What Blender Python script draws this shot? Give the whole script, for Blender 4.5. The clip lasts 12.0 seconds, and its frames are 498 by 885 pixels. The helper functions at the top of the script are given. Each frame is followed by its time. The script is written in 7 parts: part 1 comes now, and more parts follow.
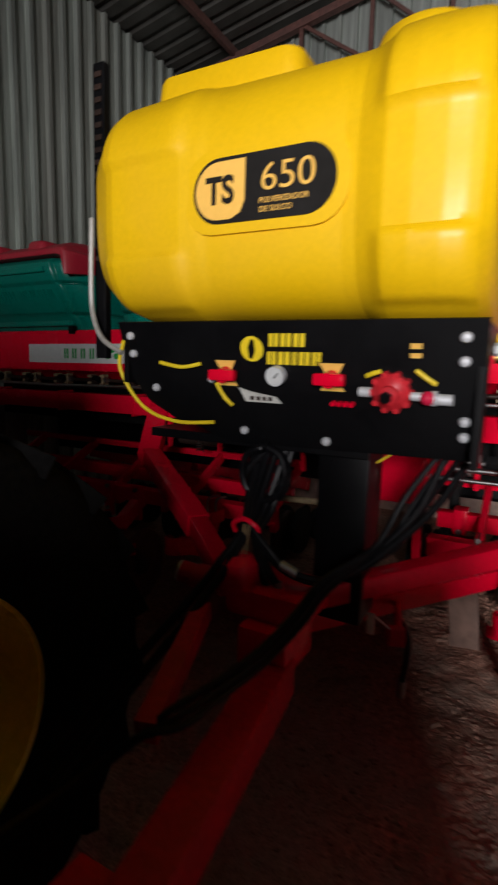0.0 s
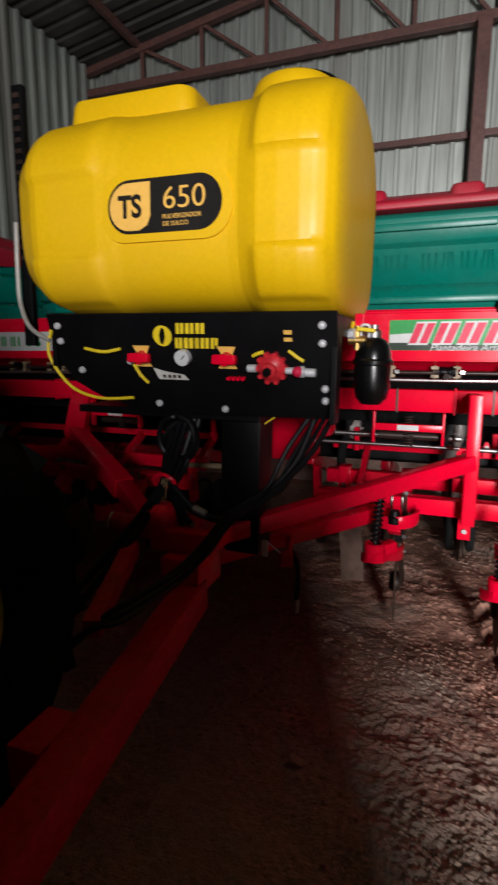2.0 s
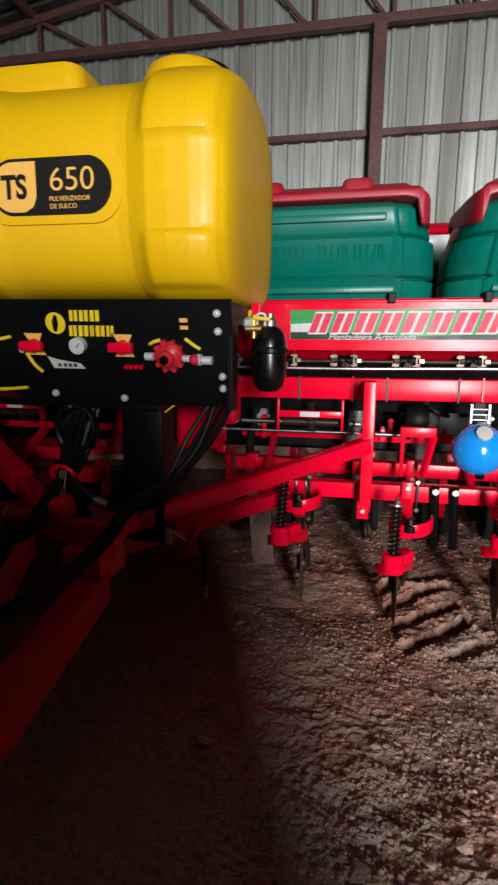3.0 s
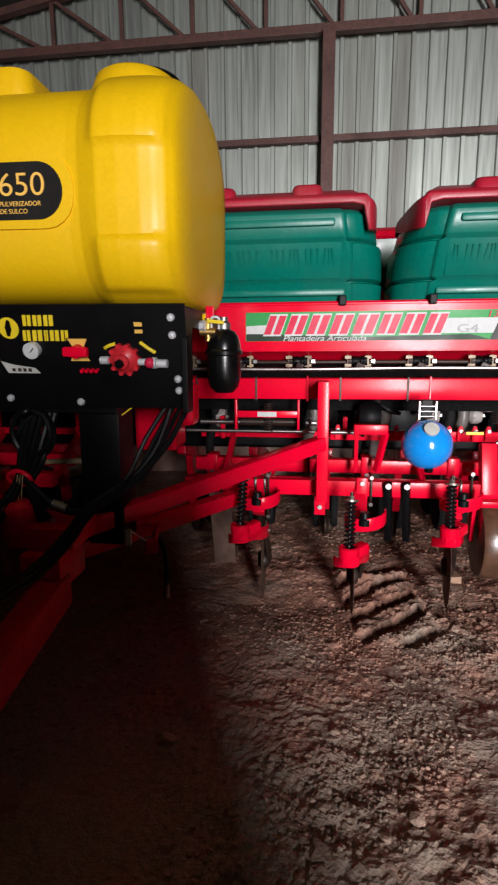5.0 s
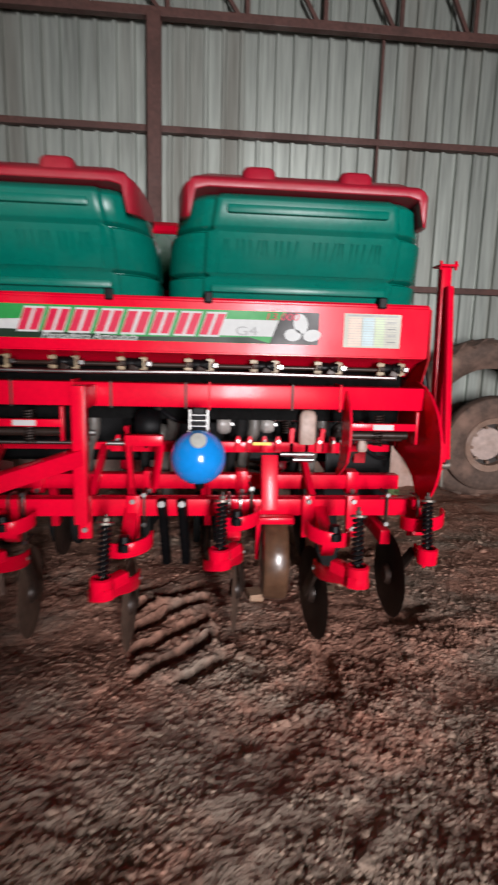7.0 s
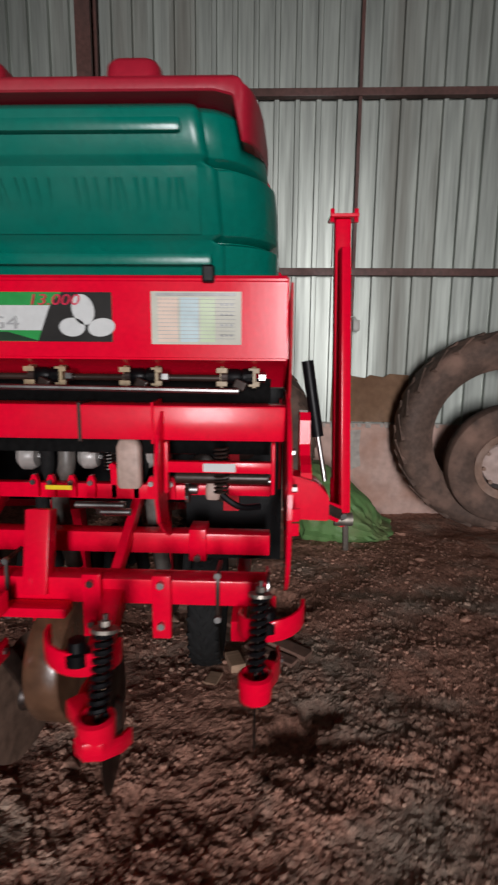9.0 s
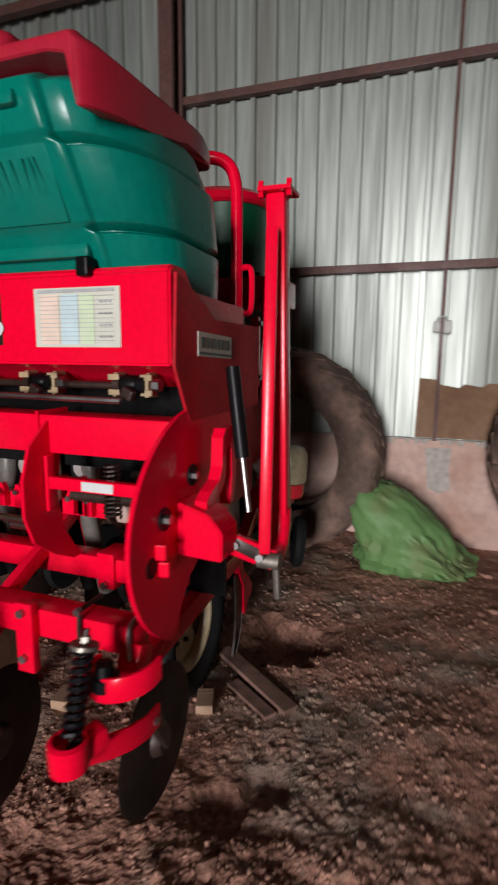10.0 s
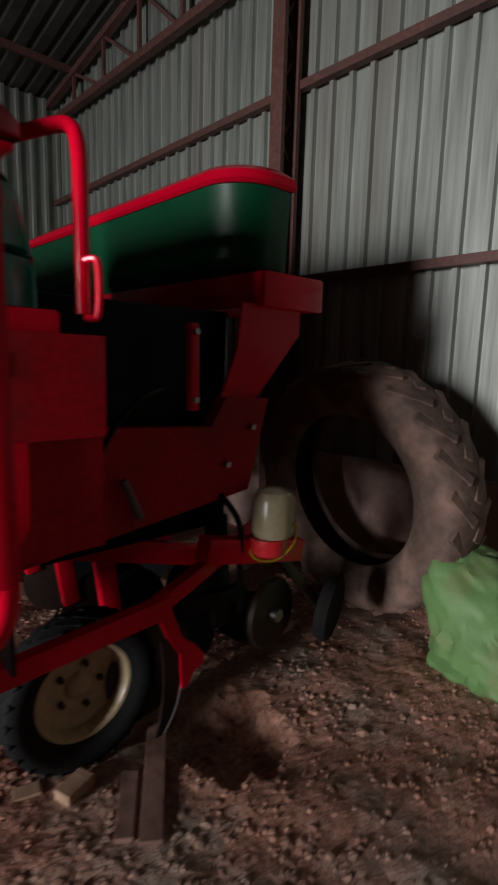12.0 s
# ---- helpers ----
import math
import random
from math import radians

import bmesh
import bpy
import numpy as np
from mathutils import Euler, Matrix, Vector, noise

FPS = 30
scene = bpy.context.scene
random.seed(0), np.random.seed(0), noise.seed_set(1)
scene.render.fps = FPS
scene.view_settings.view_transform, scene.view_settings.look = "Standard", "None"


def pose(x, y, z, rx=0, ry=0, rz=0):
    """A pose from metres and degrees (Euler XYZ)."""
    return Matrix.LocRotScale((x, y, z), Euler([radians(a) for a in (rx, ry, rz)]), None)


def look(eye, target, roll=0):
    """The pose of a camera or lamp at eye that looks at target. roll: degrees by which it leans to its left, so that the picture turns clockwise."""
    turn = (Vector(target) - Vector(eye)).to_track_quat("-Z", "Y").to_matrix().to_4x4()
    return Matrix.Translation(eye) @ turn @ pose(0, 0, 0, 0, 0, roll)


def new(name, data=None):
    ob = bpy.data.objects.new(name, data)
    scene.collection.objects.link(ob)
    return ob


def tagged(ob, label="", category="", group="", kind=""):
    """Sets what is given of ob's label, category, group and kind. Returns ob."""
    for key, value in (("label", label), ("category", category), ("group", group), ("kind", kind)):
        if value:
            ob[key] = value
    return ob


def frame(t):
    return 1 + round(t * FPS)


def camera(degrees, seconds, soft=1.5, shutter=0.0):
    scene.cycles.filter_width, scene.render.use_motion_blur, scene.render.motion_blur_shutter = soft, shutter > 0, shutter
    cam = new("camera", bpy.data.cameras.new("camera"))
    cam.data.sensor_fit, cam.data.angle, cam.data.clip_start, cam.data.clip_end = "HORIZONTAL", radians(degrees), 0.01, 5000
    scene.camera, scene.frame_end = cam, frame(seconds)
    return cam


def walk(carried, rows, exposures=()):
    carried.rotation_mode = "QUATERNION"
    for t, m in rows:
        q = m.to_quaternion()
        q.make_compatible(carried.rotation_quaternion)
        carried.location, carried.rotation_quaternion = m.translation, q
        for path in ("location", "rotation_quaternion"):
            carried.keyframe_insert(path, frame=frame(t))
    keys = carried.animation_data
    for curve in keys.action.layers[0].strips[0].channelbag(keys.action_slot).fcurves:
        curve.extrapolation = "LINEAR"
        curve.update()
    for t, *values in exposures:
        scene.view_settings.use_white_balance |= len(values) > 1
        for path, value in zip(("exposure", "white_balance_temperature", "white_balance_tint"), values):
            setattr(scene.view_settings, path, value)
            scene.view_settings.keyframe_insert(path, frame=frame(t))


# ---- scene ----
cam = camera(51.2, 12.0, soft=2.2, shutter=0.7)
METRES, EYE, TILT, LEAN, TURN = 4.8, 1.47, 0.0, 0.0, 28.6
ROWS = [
    (0.0, 0.0, 0.0, 0.0, 0.18, -8.18, -1.27),
    (0.5, 0.0274, -0.0351, -0.0003, -1.88, -7.85, -1.11),
    (1.0, 0.0228, -0.061, 0.003, -3.57, -8.19, -0.66),
    (1.5, 0.0056, -0.0771, 0.0014, -5.05, -9.14, -0.41),
    (2.0, 0.0054, -0.0824, -0.0013, -8.59, -9.73, -0.19),
    (2.5, 0.0153, -0.0883, -0.0021, -13.31, -10.21, -0.16),
    (3.0, 0.0208, -0.0912, -0.0032, -17.18, -10.68, -0.25),
    (5.0, 0.023, -0.103, -0.0022, -21.31, -10.56, 0.39),
    (5.5, 0.0274, -0.1045, -0.0039, -23.49, -9.99, 0.24),
    (6.0, 0.053, -0.1075, -0.0022, -25.93, -9.35, -0.26),
    (6.5, 0.1071, -0.1106, -0.0009, -29.44, -9.54, -0.94),
    (7.0, 0.154, -0.099, -0.0053, -33.6, -9.94, -1.48),
    (7.5, 0.2099, -0.0647, 0.0035, -36.7, -10.3, -1.51),
    (9.5, 0.5061, -0.0504, -0.0039, -18.45, -9.7, -0.26),
    (10.0, 0.5905, -0.0396, -0.0029, -8.81, -9.44, -0.52),
    (10.5, 0.6623, -0.0057, -0.0003, 1.6, -9.69, -1.44),
    (11.0, 0.7334, 0.0125, -0.0013, 12.94, -9.65, -1.29),
    (11.5, 0.7926, 0.0428, 0.0032, 16.84, -9.1, -0.35),
    (12.0, 0.8348, 0.0931, 0.0068, 18.33, -8.91, -1.58),
]
walk(cam, [(t, pose(0, 0, EYE, TILT, LEAN, TURN) @ pose(METRES * x, METRES * y, METRES * z, 90 + pitch, roll, yaw)) for t, x, y, z, yaw, pitch, roll in ROWS],
     exposures=((0.0, -0.08), (1.0, -0.2), (3.0, -0.25), (5.0, -0.28), (7.7, -0.66), (9.3, -1.08), (9.6, -0.98), (10.1, -0.52), (10.6, -0.32), (11.2, -0.28), (12.0, -0.72)))

# ---- world, lamps, exposure ----
world = bpy.data.worlds.new("sky")
scene.world = world
world.use_nodes = True
wn = world.node_tree.nodes
sky = wn.new("ShaderNodeTexSky")
sky.sky_type, sky.sun_disc, sky.sun_elevation, sky.sun_rotation = "NISHITA", False, radians(38), radians(160)
world.node_tree.links.new(sky.outputs[0], wn["Background"].inputs[0])
wn["Background"].inputs[1].default_value = 0.12

DOOR_X0, DOOR_X1, DOOR_Y, DOOR_H = 2.05, 3.40, -8.0, 3.8
lamp = bpy.data.lights.new("door_daylight", "AREA")
lamp.shape, lamp.size, lamp.size_y, lamp.energy, lamp.color = "RECTANGLE", DOOR_X1 - DOOR_X0, DOOR_H, 410, (1.0, 0.96, 0.985)
lamp.spread = radians(80)
tagged(new("door_daylight", lamp), "daylight from the open shed door", "light", kind="structure").matrix_world = look(
    ((DOOR_X0 + DOOR_X1) / 2, DOOR_Y + 0.05, DOOR_H / 2), (1.6, 5.5, 0.5))


# ---- materials ----
def material(name, color, rough=0.5, metal=0.0, grain=30.0, vary=0.15, bump=0.1, dirt=None, dirt_amount=0.0, dirt_scale=3.0,
             coat=0.0, spec=0.5, stretch=(1, 1, 1), rough_vary=0.15, bump_scale=None, alpha=1.0):
    m = bpy.data.materials.new(name)
    m.use_nodes = True
    n, l = m.node_tree.nodes, m.node_tree.links
    b = n["Principled BSDF"]
    tc = n.new("ShaderNodeTexCoord")
    mp = n.new("ShaderNodeMapping")
    mp.inputs["Scale"].default_value = stretch
    l.new(tc.outputs["Object"], mp.inputs["Vector"])
    fine, broad = n.new("ShaderNodeTexNoise"), n.new("ShaderNodeTexNoise")
    fine.inputs["Scale"].default_value, fine.inputs["Detail"].default_value = grain, 6
    broad.inputs["Scale"].default_value, broad.inputs["Detail"].default_value = dirt_scale, 5
    for t in (fine, broad):
        l.new(mp.outputs[0], t.inputs["Vector"])
    ramp = n.new("ShaderNodeMapRange")
    ramp.inputs["From Min"].default_value, ramp.inputs["From Max"].default_value = 0.3, 0.7
    ramp.inputs["To Min"].default_value, ramp.inputs["To Max"].default_value = 1 - vary, 1 + vary
    l.new(fine.outputs["Fac"], ramp.inputs["Value"])
    tone = n.new("ShaderNodeMix")
    tone.data_type, tone.blend_type = "RGBA", "MULTIPLY"
    tone.inputs[0].default_value = 1.0
    tone.inputs[6].default_value = (*color, 1)
    l.new(ramp.outputs[0], tone.inputs[7])
    out = tone.outputs[2]
    if dirt:
        mask = n.new("ShaderNodeMapRange")
        mask.inputs["From Min"].default_value, mask.inputs["From Max"].default_value = 0.5, 0.72
        mask.inputs["To Max"].default_value = dirt_amount
        l.new(broad.outputs["Fac"], mask.inputs["Value"])
        mix = n.new("ShaderNodeMix")
        mix.data_type = "RGBA"
        l.new(mask.outputs[0], mix.inputs[0])
        l.new(out, mix.inputs[6])
        mix.inputs[7].default_value = (*dirt, 1)
        out = mix.outputs[2]
    l.new(out, b.inputs["Base Color"])
    rr = n.new("ShaderNodeMapRange")
    rr.inputs["From Min"].default_value, rr.inputs["From Max"].default_value = 0.3, 0.7
    rr.inputs["To Min"].default_value, rr.inputs["To Max"].default_value = max(0.02, rough - rough_vary), min(1, rough + rough_vary)
    l.new(broad.outputs["Fac"], rr.inputs["Value"])
    l.new(rr.outputs[0], b.inputs["Roughness"])
    b.inputs["Metallic"].default_value = metal
    b.inputs["Coat Weight"].default_value = coat
    b.inputs["Coat Roughness"].default_value = 0.08
    b.inputs["Specular IOR Level"].default_value = spec
    if bump:
        bp = n.new("ShaderNodeBump")
        bp.inputs["Strength"].default_value, bp.inputs["Distance"].default_value = bump, 0.004
        src = fine
        if bump_scale:
            src = n.new("ShaderNodeTexNoise")
            src.inputs["Scale"].default_value, src.inputs["Detail"].default_value = bump_scale, 8
            l.new(mp.outputs[0], src.inputs["Vector"])
        l.new(src.outputs["Fac"], bp.inputs["Height"])
        l.new(bp.outputs[0], b.inputs["Normal"])
    if alpha < 1:
        b.inputs["Transmission Weight"].default_value = 1 - alpha
        b.inputs["IOR"].default_value = 1.3
    return m


RED = material("red_enamel", (0.74, 0.0015, 0.026), 0.24, grain=60, vary=0.06, bump=0.03, dirt=(0.5, 0.012, 0.022), dirt_amount=0.25, coat=0.06, spec=0.17, rough_vary=0.08)
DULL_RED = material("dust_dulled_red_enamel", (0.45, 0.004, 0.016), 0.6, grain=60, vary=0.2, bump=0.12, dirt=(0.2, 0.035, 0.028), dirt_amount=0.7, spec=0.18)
MAROON = material("maroon_plastic", (0.36, 0.012, 0.03), 0.42, grain=80, vary=0.08, bump=0.12, dirt=(0.3, 0.08, 0.07), dirt_amount=0.3)
GREEN = material("green_plastic", (0.0, 0.15, 0.11), 0.30, grain=50, vary=0.08, bump=0.1, dirt=(0.03, 0.145, 0.11), dirt_amount=0.3, spec=0.35, rough_vary=0.1)
GREEN_DARK = material("bottle_green_plastic", (0.004, 0.085, 0.035), 0.36, grain=50, vary=0.08, bump=0.1)
YELLOW = material("yellow_polyethylene", (0.73, 0.445, 0.003), 0.5, grain=70, vary=0.04, bump=0.08, dirt=(0.68, 0.385, 0.008), dirt_amount=0.5, dirt_scale=2, spec=0.3)
YELLOW_RIM = material("yellow_rim_paint", (0.8, 0.6, 0.02), 0.35, grain=40, vary=0.10, bump=0.1, dirt=(0.4, 0.3, 0.04), dirt_amount=0.4)
YELLOW_HOSE = material("yellow_hose", (0.8, 0.6, 0.02), 0.4, vary=0.06)
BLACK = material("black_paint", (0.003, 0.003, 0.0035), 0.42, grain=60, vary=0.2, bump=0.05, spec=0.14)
RUBBER = material("black_rubber", (0.012, 0.012, 0.012), 0.75, grain=60, vary=0.25, bump=0.2, spec=0.12)
GLOSS_BLACK = material("glossy_black_enamel", (0.004, 0.004, 0.004), 0.12, grain=30, vary=0.2, bump=0.06)
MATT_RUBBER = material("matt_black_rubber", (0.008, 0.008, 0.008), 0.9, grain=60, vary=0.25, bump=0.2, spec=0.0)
TWINE = material("straw_twine", (0.4, 0.27, 0.13), 0.9, grain=80, vary=0.3, bump=0.1)
HOSE = material("black_hose", (0.005, 0.005, 0.006), 0.42, grain=60, vary=0.2, bump=0.05, spec=0.16)
TYRE = material("dusty_tyre_rubber", (0.12, 0.078, 0.06), 0.8, grain=25, vary=0.25, bump=0.4, dirt=(0.34, 0.21, 0.16), dirt_amount=0.8, dirt_scale=4)
STEEL = material("zinc_steel", (0.36, 0.36, 0.35), 0.36, metal=1.0, grain=60, vary=0.1)
BRIGHT = material("bright_zinc", (0.68, 0.70, 0.72), 0.4, metal=0.35, grain=60, vary=0.08, bump=0.03)
DARK_STEEL = material("dull_disc_steel", (0.030, 0.019, 0.015), 0.42, metal=0.3, grain=30, vary=0.3, bump=0.2, dirt=(0.045, 0.023, 0.016), dirt_amount=0.8)
DISC = material("earth_blackened_disc", (0.018, 0.0125, 0.010), 0.5, grain=30, vary=0.35, bump=0.2, dirt=(0.035, 0.02, 0.014), dirt_amount=0.8, dirt_scale=5, spec=0.25)
MUD_DISC = material("mud_caked_disc", (0.13, 0.082, 0.06), 0.7, grain=25, vary=0.35, bump=0.3, dirt=(0.2, 0.125, 0.09), dirt_amount=0.8, dirt_scale=7, spec=0.2)
DULL_ZINC = material("dull_zinc", (0.24, 0.215, 0.185), 0.5, metal=0.8, grain=60, vary=0.2, bump=0.05)
BROWN_WHEEL = material("muddy_wheel_tread", (0.10, 0.05, 0.028), 0.40, grain=20, vary=0.3, bump=0.6, spec=0.7, coat=0.3)
FEEDER = material("grimy_cream_plastic", (0.34, 0.26, 0.15), 0.45, grain=30, vary=0.2, bump=0.1, dirt=(0.08, 0.05, 0.03), dirt_amount=0.8, dirt_scale=14)
PUMP_RED = material("red_pump_plastic", (0.55, 0.02, 0.03), 0.35, grain=40)
BRASS = material("brass_fitting", (0.55, 0.36, 0.12), 0.35, metal=1.0, grain=60)
AMBER = material("cloudy_amber_plastic", (0.33, 0.285, 0.18), 0.25, grain=30, vary=0.15, bump=0.05, dirt=(0.25, 0.17, 0.09), dirt_amount=0.6, dirt_scale=8)
CREAM = material("cream_rim_paint", (0.55, 0.44, 0.27), 0.4, grain=30, vary=0.15, bump=0.1, dirt=(0.3, 0.2, 0.12), dirt_amount=0.6)
BLUE = material("blue_plastic", (0.008, 0.27, 0.78), 0.2, grain=40, vary=0.05, bump=0.03, coat=0.4)
WHITE = material("white_vinyl", (0.56, 0.58, 0.57), 0.5, grain=40, vary=0.05, bump=0.0, spec=0.25)
GREY_PLASTIC = material("grey_translucent_plastic", (0.5, 0.5, 0.46), 0.4, grain=40, vary=0.1, bump=0.05)
LEVEL_TUBE = material("cloudy_level_tube", (0.3, 0.29, 0.26), 0.25, grain=40, vary=0.15, bump=0.05)
DIRTY_TUBE = material("dirty_tube", (0.12, 0.112, 0.10), 0.45, grain=30, vary=0.3, bump=0.1, dirt=(0.08, 0.05, 0.04), dirt_amount=0.7, dirt_scale=9)
BEIGE = material("dusty_beige_plastic", (0.42, 0.31, 0.26), 0.5, grain=30, vary=0.2, bump=0.08, dirt=(0.2, 0.12, 0.09), dirt_amount=0.6, dirt_scale=10)
CLOUDY = material("cloudy_grey_plastic", (0.32, 0.30, 0.28), 0.4, grain=30, vary=0.2, bump=0.05, dirt=(0.16, 0.11, 0.09), dirt_amount=0.6, dirt_scale=12)
DECAL_GREEN = material("green_vinyl", (0.02, 0.28, 0.06), 0.4, grain=40, vary=0.08, bump=0.0, spec=0.25)
DECAL_DARK = material("dark_vinyl", (0.012, 0.03, 0.016), 0.4, grain=40, vary=0.1, bump=0.0, spec=0.25)
DECAL_RED = material("red_vinyl", (0.6, 0.015, 0.06), 0.4, grain=40, vary=0.05, bump=0.0, spec=0.25)
DECAL_GOLD = material("gold_vinyl", (0.8, 0.47, 0.1), 0.4, grain=40, vary=0.04, bump=0.0, spec=0.25)
DECAL_BLACK = material("black_vinyl", (0.015, 0.014, 0.013), 0.4, grain=40, vary=0.1, bump=0.0, spec=0.25)
DECAL_GREY = material("grey_print", (0.35, 0.36, 0.36), 0.5, grain=40, vary=0.1, bump=0.0)
PAPER = material("chart_paper", (0.52, 0.52, 0.44), 0.6, grain=20, vary=0.06, bump=0.0)
PAPER_BLUE = material("chart_blue", (0.45, 0.58, 0.6), 0.5, grain=20, vary=0.06, bump=0.0)
PAPER_PINK = material("chart_pink", (0.66, 0.52, 0.42), 0.5, grain=20, vary=0.06, bump=0.0)
PAPER_GREEN = material("chart_green", (0.5, 0.6, 0.4), 0.5, grain=20, vary=0.06, bump=0.0)
SHEET = material("galvanised_sheet", (0.38, 0.412, 0.375), 0.55, metal=0.66, grain=11, vary=0.26, bump=0.12, dirt=(0.22, 0.205, 0.175), dirt_amount=0.65,
                 dirt_scale=1.3, stretch=(2.2, 2.2, 0.12), rough_vary=0.14)
# roof base colour lowered for the shade under it and less ambient light
ROOF = material("darkened_roof_sheet", (0.07, 0.068, 0.06), 0.6, metal=0.3, grain=5, vary=0.25, bump=0.1, dirt=(0.04, 0.033, 0.026), dirt_amount=0.6,
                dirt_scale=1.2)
RUST = material("red_oxide_steel", (0.115, 0.05, 0.04), 0.6, grain=30, vary=0.25, bump=0.25, dirt=(0.06, 0.035, 0.03), dirt_amount=0.6)
PLASTER = material("pinkish_plaster", (0.55, 0.38, 0.32), 0.85, grain=14, vary=0.15, bump=0.35, dirt=(0.42, 0.22, 0.15), dirt_amount=0.75, dirt_scale=2.4)
MORTAR = material("grey_mortar", (0.42, 0.38, 0.34), 0.9, grain=20, vary=0.2, bump=0.4)
CARDBOARD = material("brown_cardboard", (0.22, 0.125, 0.07), 0.8, grain=20, vary=0.15, bump=0.15, dirt=(0.12, 0.06, 0.035), dirt_amount=0.5)
SACK = material("green_woven_sack", (0.135, 0.265, 0.09), 0.6, grain=150, vary=0.12, bump=0.3, dirt=(0.2, 0.16, 0.08), dirt_amount=0.55, dirt_scale=4)
WOOD = material("raw_wood", (0.36, 0.23, 0.15), 0.75, grain=8, vary=0.25, bump=0.3, stretch=(1, 8, 8), dirt=(0.22, 0.11, 0.075), dirt_amount=0.6)
MUDDY_WOOD = material("mud_caked_wood", (0.17, 0.095, 0.07), 0.85, grain=14, vary=0.35, bump=0.5, dirt=(0.27, 0.15, 0.115), dirt_amount=0.8, dirt_scale=9)
MUD_BLADE = material("mud_brown_blade", (0.15, 0.085, 0.062), 0.7, grain=25, vary=0.3, bump=0.3, dirt=(0.22, 0.13, 0.1), dirt_amount=0.7, dirt_scale=6)


def earth(name, red, grey, fine_scale):
    """Red earth under patches of trampled grey dust, with dark damp crumbs."""
    m = material(name, red, 0.95, grain=38, vary=0.45, bump=1.0, dirt=(0.10, 0.045, 0.032), dirt_amount=0.55, dirt_scale=7, bump_scale=fine_scale, spec=0.12)
    n, l = m.node_tree.nodes, m.node_tree.links
    b = n["Principled BSDF"]
    b.inputs["Normal"].links[0].from_node.inputs["Distance"].default_value = 0.008
    old = b.inputs["Base Color"].links[0].from_socket
    tc = n.new("ShaderNodeTexCoord")
    area, crumbs, sep = n.new("ShaderNodeTexNoise"), n.new("ShaderNodeTexNoise"), n.new("ShaderNodeSeparateXYZ")
    area.inputs["Scale"].default_value, area.inputs["Detail"].default_value, area.inputs["Roughness"].default_value = 1.5, 7, 0.68
    crumbs.inputs["Scale"].default_value, crumbs.inputs["Detail"].default_value = 55, 4
    for t in (area, crumbs):
        l.new(tc.outputs["Object"], t.inputs["Vector"])
    l.new(tc.outputs["Object"], sep.inputs[0])
    walkway = n.new("ShaderNodeMapRange")
    walkway.inputs["From Min"].default_value, walkway.inputs["From Max"].default_value = 2.3, 1.1
    walkway.inputs["To Min"].default_value, walkway.inputs["To Max"].default_value = -0.04, 0.13
    l.new(sep.outputs["Y"], walkway.inputs["Value"])
    add = n.new("ShaderNodeMath")
    l.new(area.outputs["Fac"], add.inputs[0])
    l.new(walkway.outputs[0], add.inputs[1])
    mask = n.new("ShaderNodeMapRange")
    mask.inputs["From Min"].default_value, mask.inputs["From Max"].default_value, mask.inputs["To Max"].default_value = 0.45, 0.61, 0.85
    l.new(add.outputs[0], mask.inputs["Value"])
    pale = n.new("ShaderNodeMix")
    pale.data_type = "RGBA"
    pale.inputs[6].default_value, pale.inputs[7].default_value = (*[0.45 * c for c in grey], 1), (*[1.25 * c for c in grey], 1)
    l.new(crumbs.outputs["Fac"], pale.inputs[0])
    mix = n.new("ShaderNodeMix")
    mix.data_type = "RGBA"
    l.new(mask.outputs[0], mix.inputs[0])
    l.new(old, mix.inputs[6])
    l.new(pale.outputs[2], mix.inputs[7])
    l.new(mix.outputs[2], b.inputs["Base Color"])
    return m


SOIL = earth("red_brown_soil", (0.37, 0.195, 0.14), (0.40, 0.325, 0.26), 110)
CLOD = earth("soil_clods", (0.40, 0.22, 0.16), (0.43, 0.335, 0.26), 90)
cn, cl = CLOD.node_tree.nodes, CLOD.node_tree.links
geo, tint, dye = cn.new("ShaderNodeNewGeometry"), cn.new("ShaderNodeMapRange"), cn.new("ShaderNodeMix")
tint.inputs["To Min"].default_value, tint.inputs["To Max"].default_value = 0.7, 1.2
cl.new(geo.outputs["Random Per Island"], tint.inputs["Value"])
dye.data_type, dye.blend_type = "RGBA", "MULTIPLY"
dye.inputs[0].default_value = 1.0
cl.new(cn["Principled BSDF"].inputs["Base Color"].links[0].from_socket, dye.inputs[6])
cl.new(tint.outputs[0], dye.inputs[7])
cl.new(dye.outputs[2], cn["Principled BSDF"].inputs["Base Color"])
# kept very dark to cut bounced light and to fill shaded recesses
DARK_WALL = material("shade_dark_fill", (0.07, 0.06, 0.055), 0.9, grain=10, vary=0.2, bump=0.3)


# ---- mesh helpers ----
def part(name, bm, mat, parent=None, label="", smooth=False):
    me = bpy.data.meshes.new(name)
    bmesh.ops.recalc_face_normals(bm, faces=bm.faces[:])
    if smooth:
        for f in bm.faces:
            f.smooth = True
    bm.to_mesh(me)
    bm.free()
    me.materials.append(mat)
    if smooth:
        me.set_sharp_from_angle(angle=radians(38))
    ob = new(name, me)
    ob.parent = parent
    if label:
        ob["label"] = label
    return ob


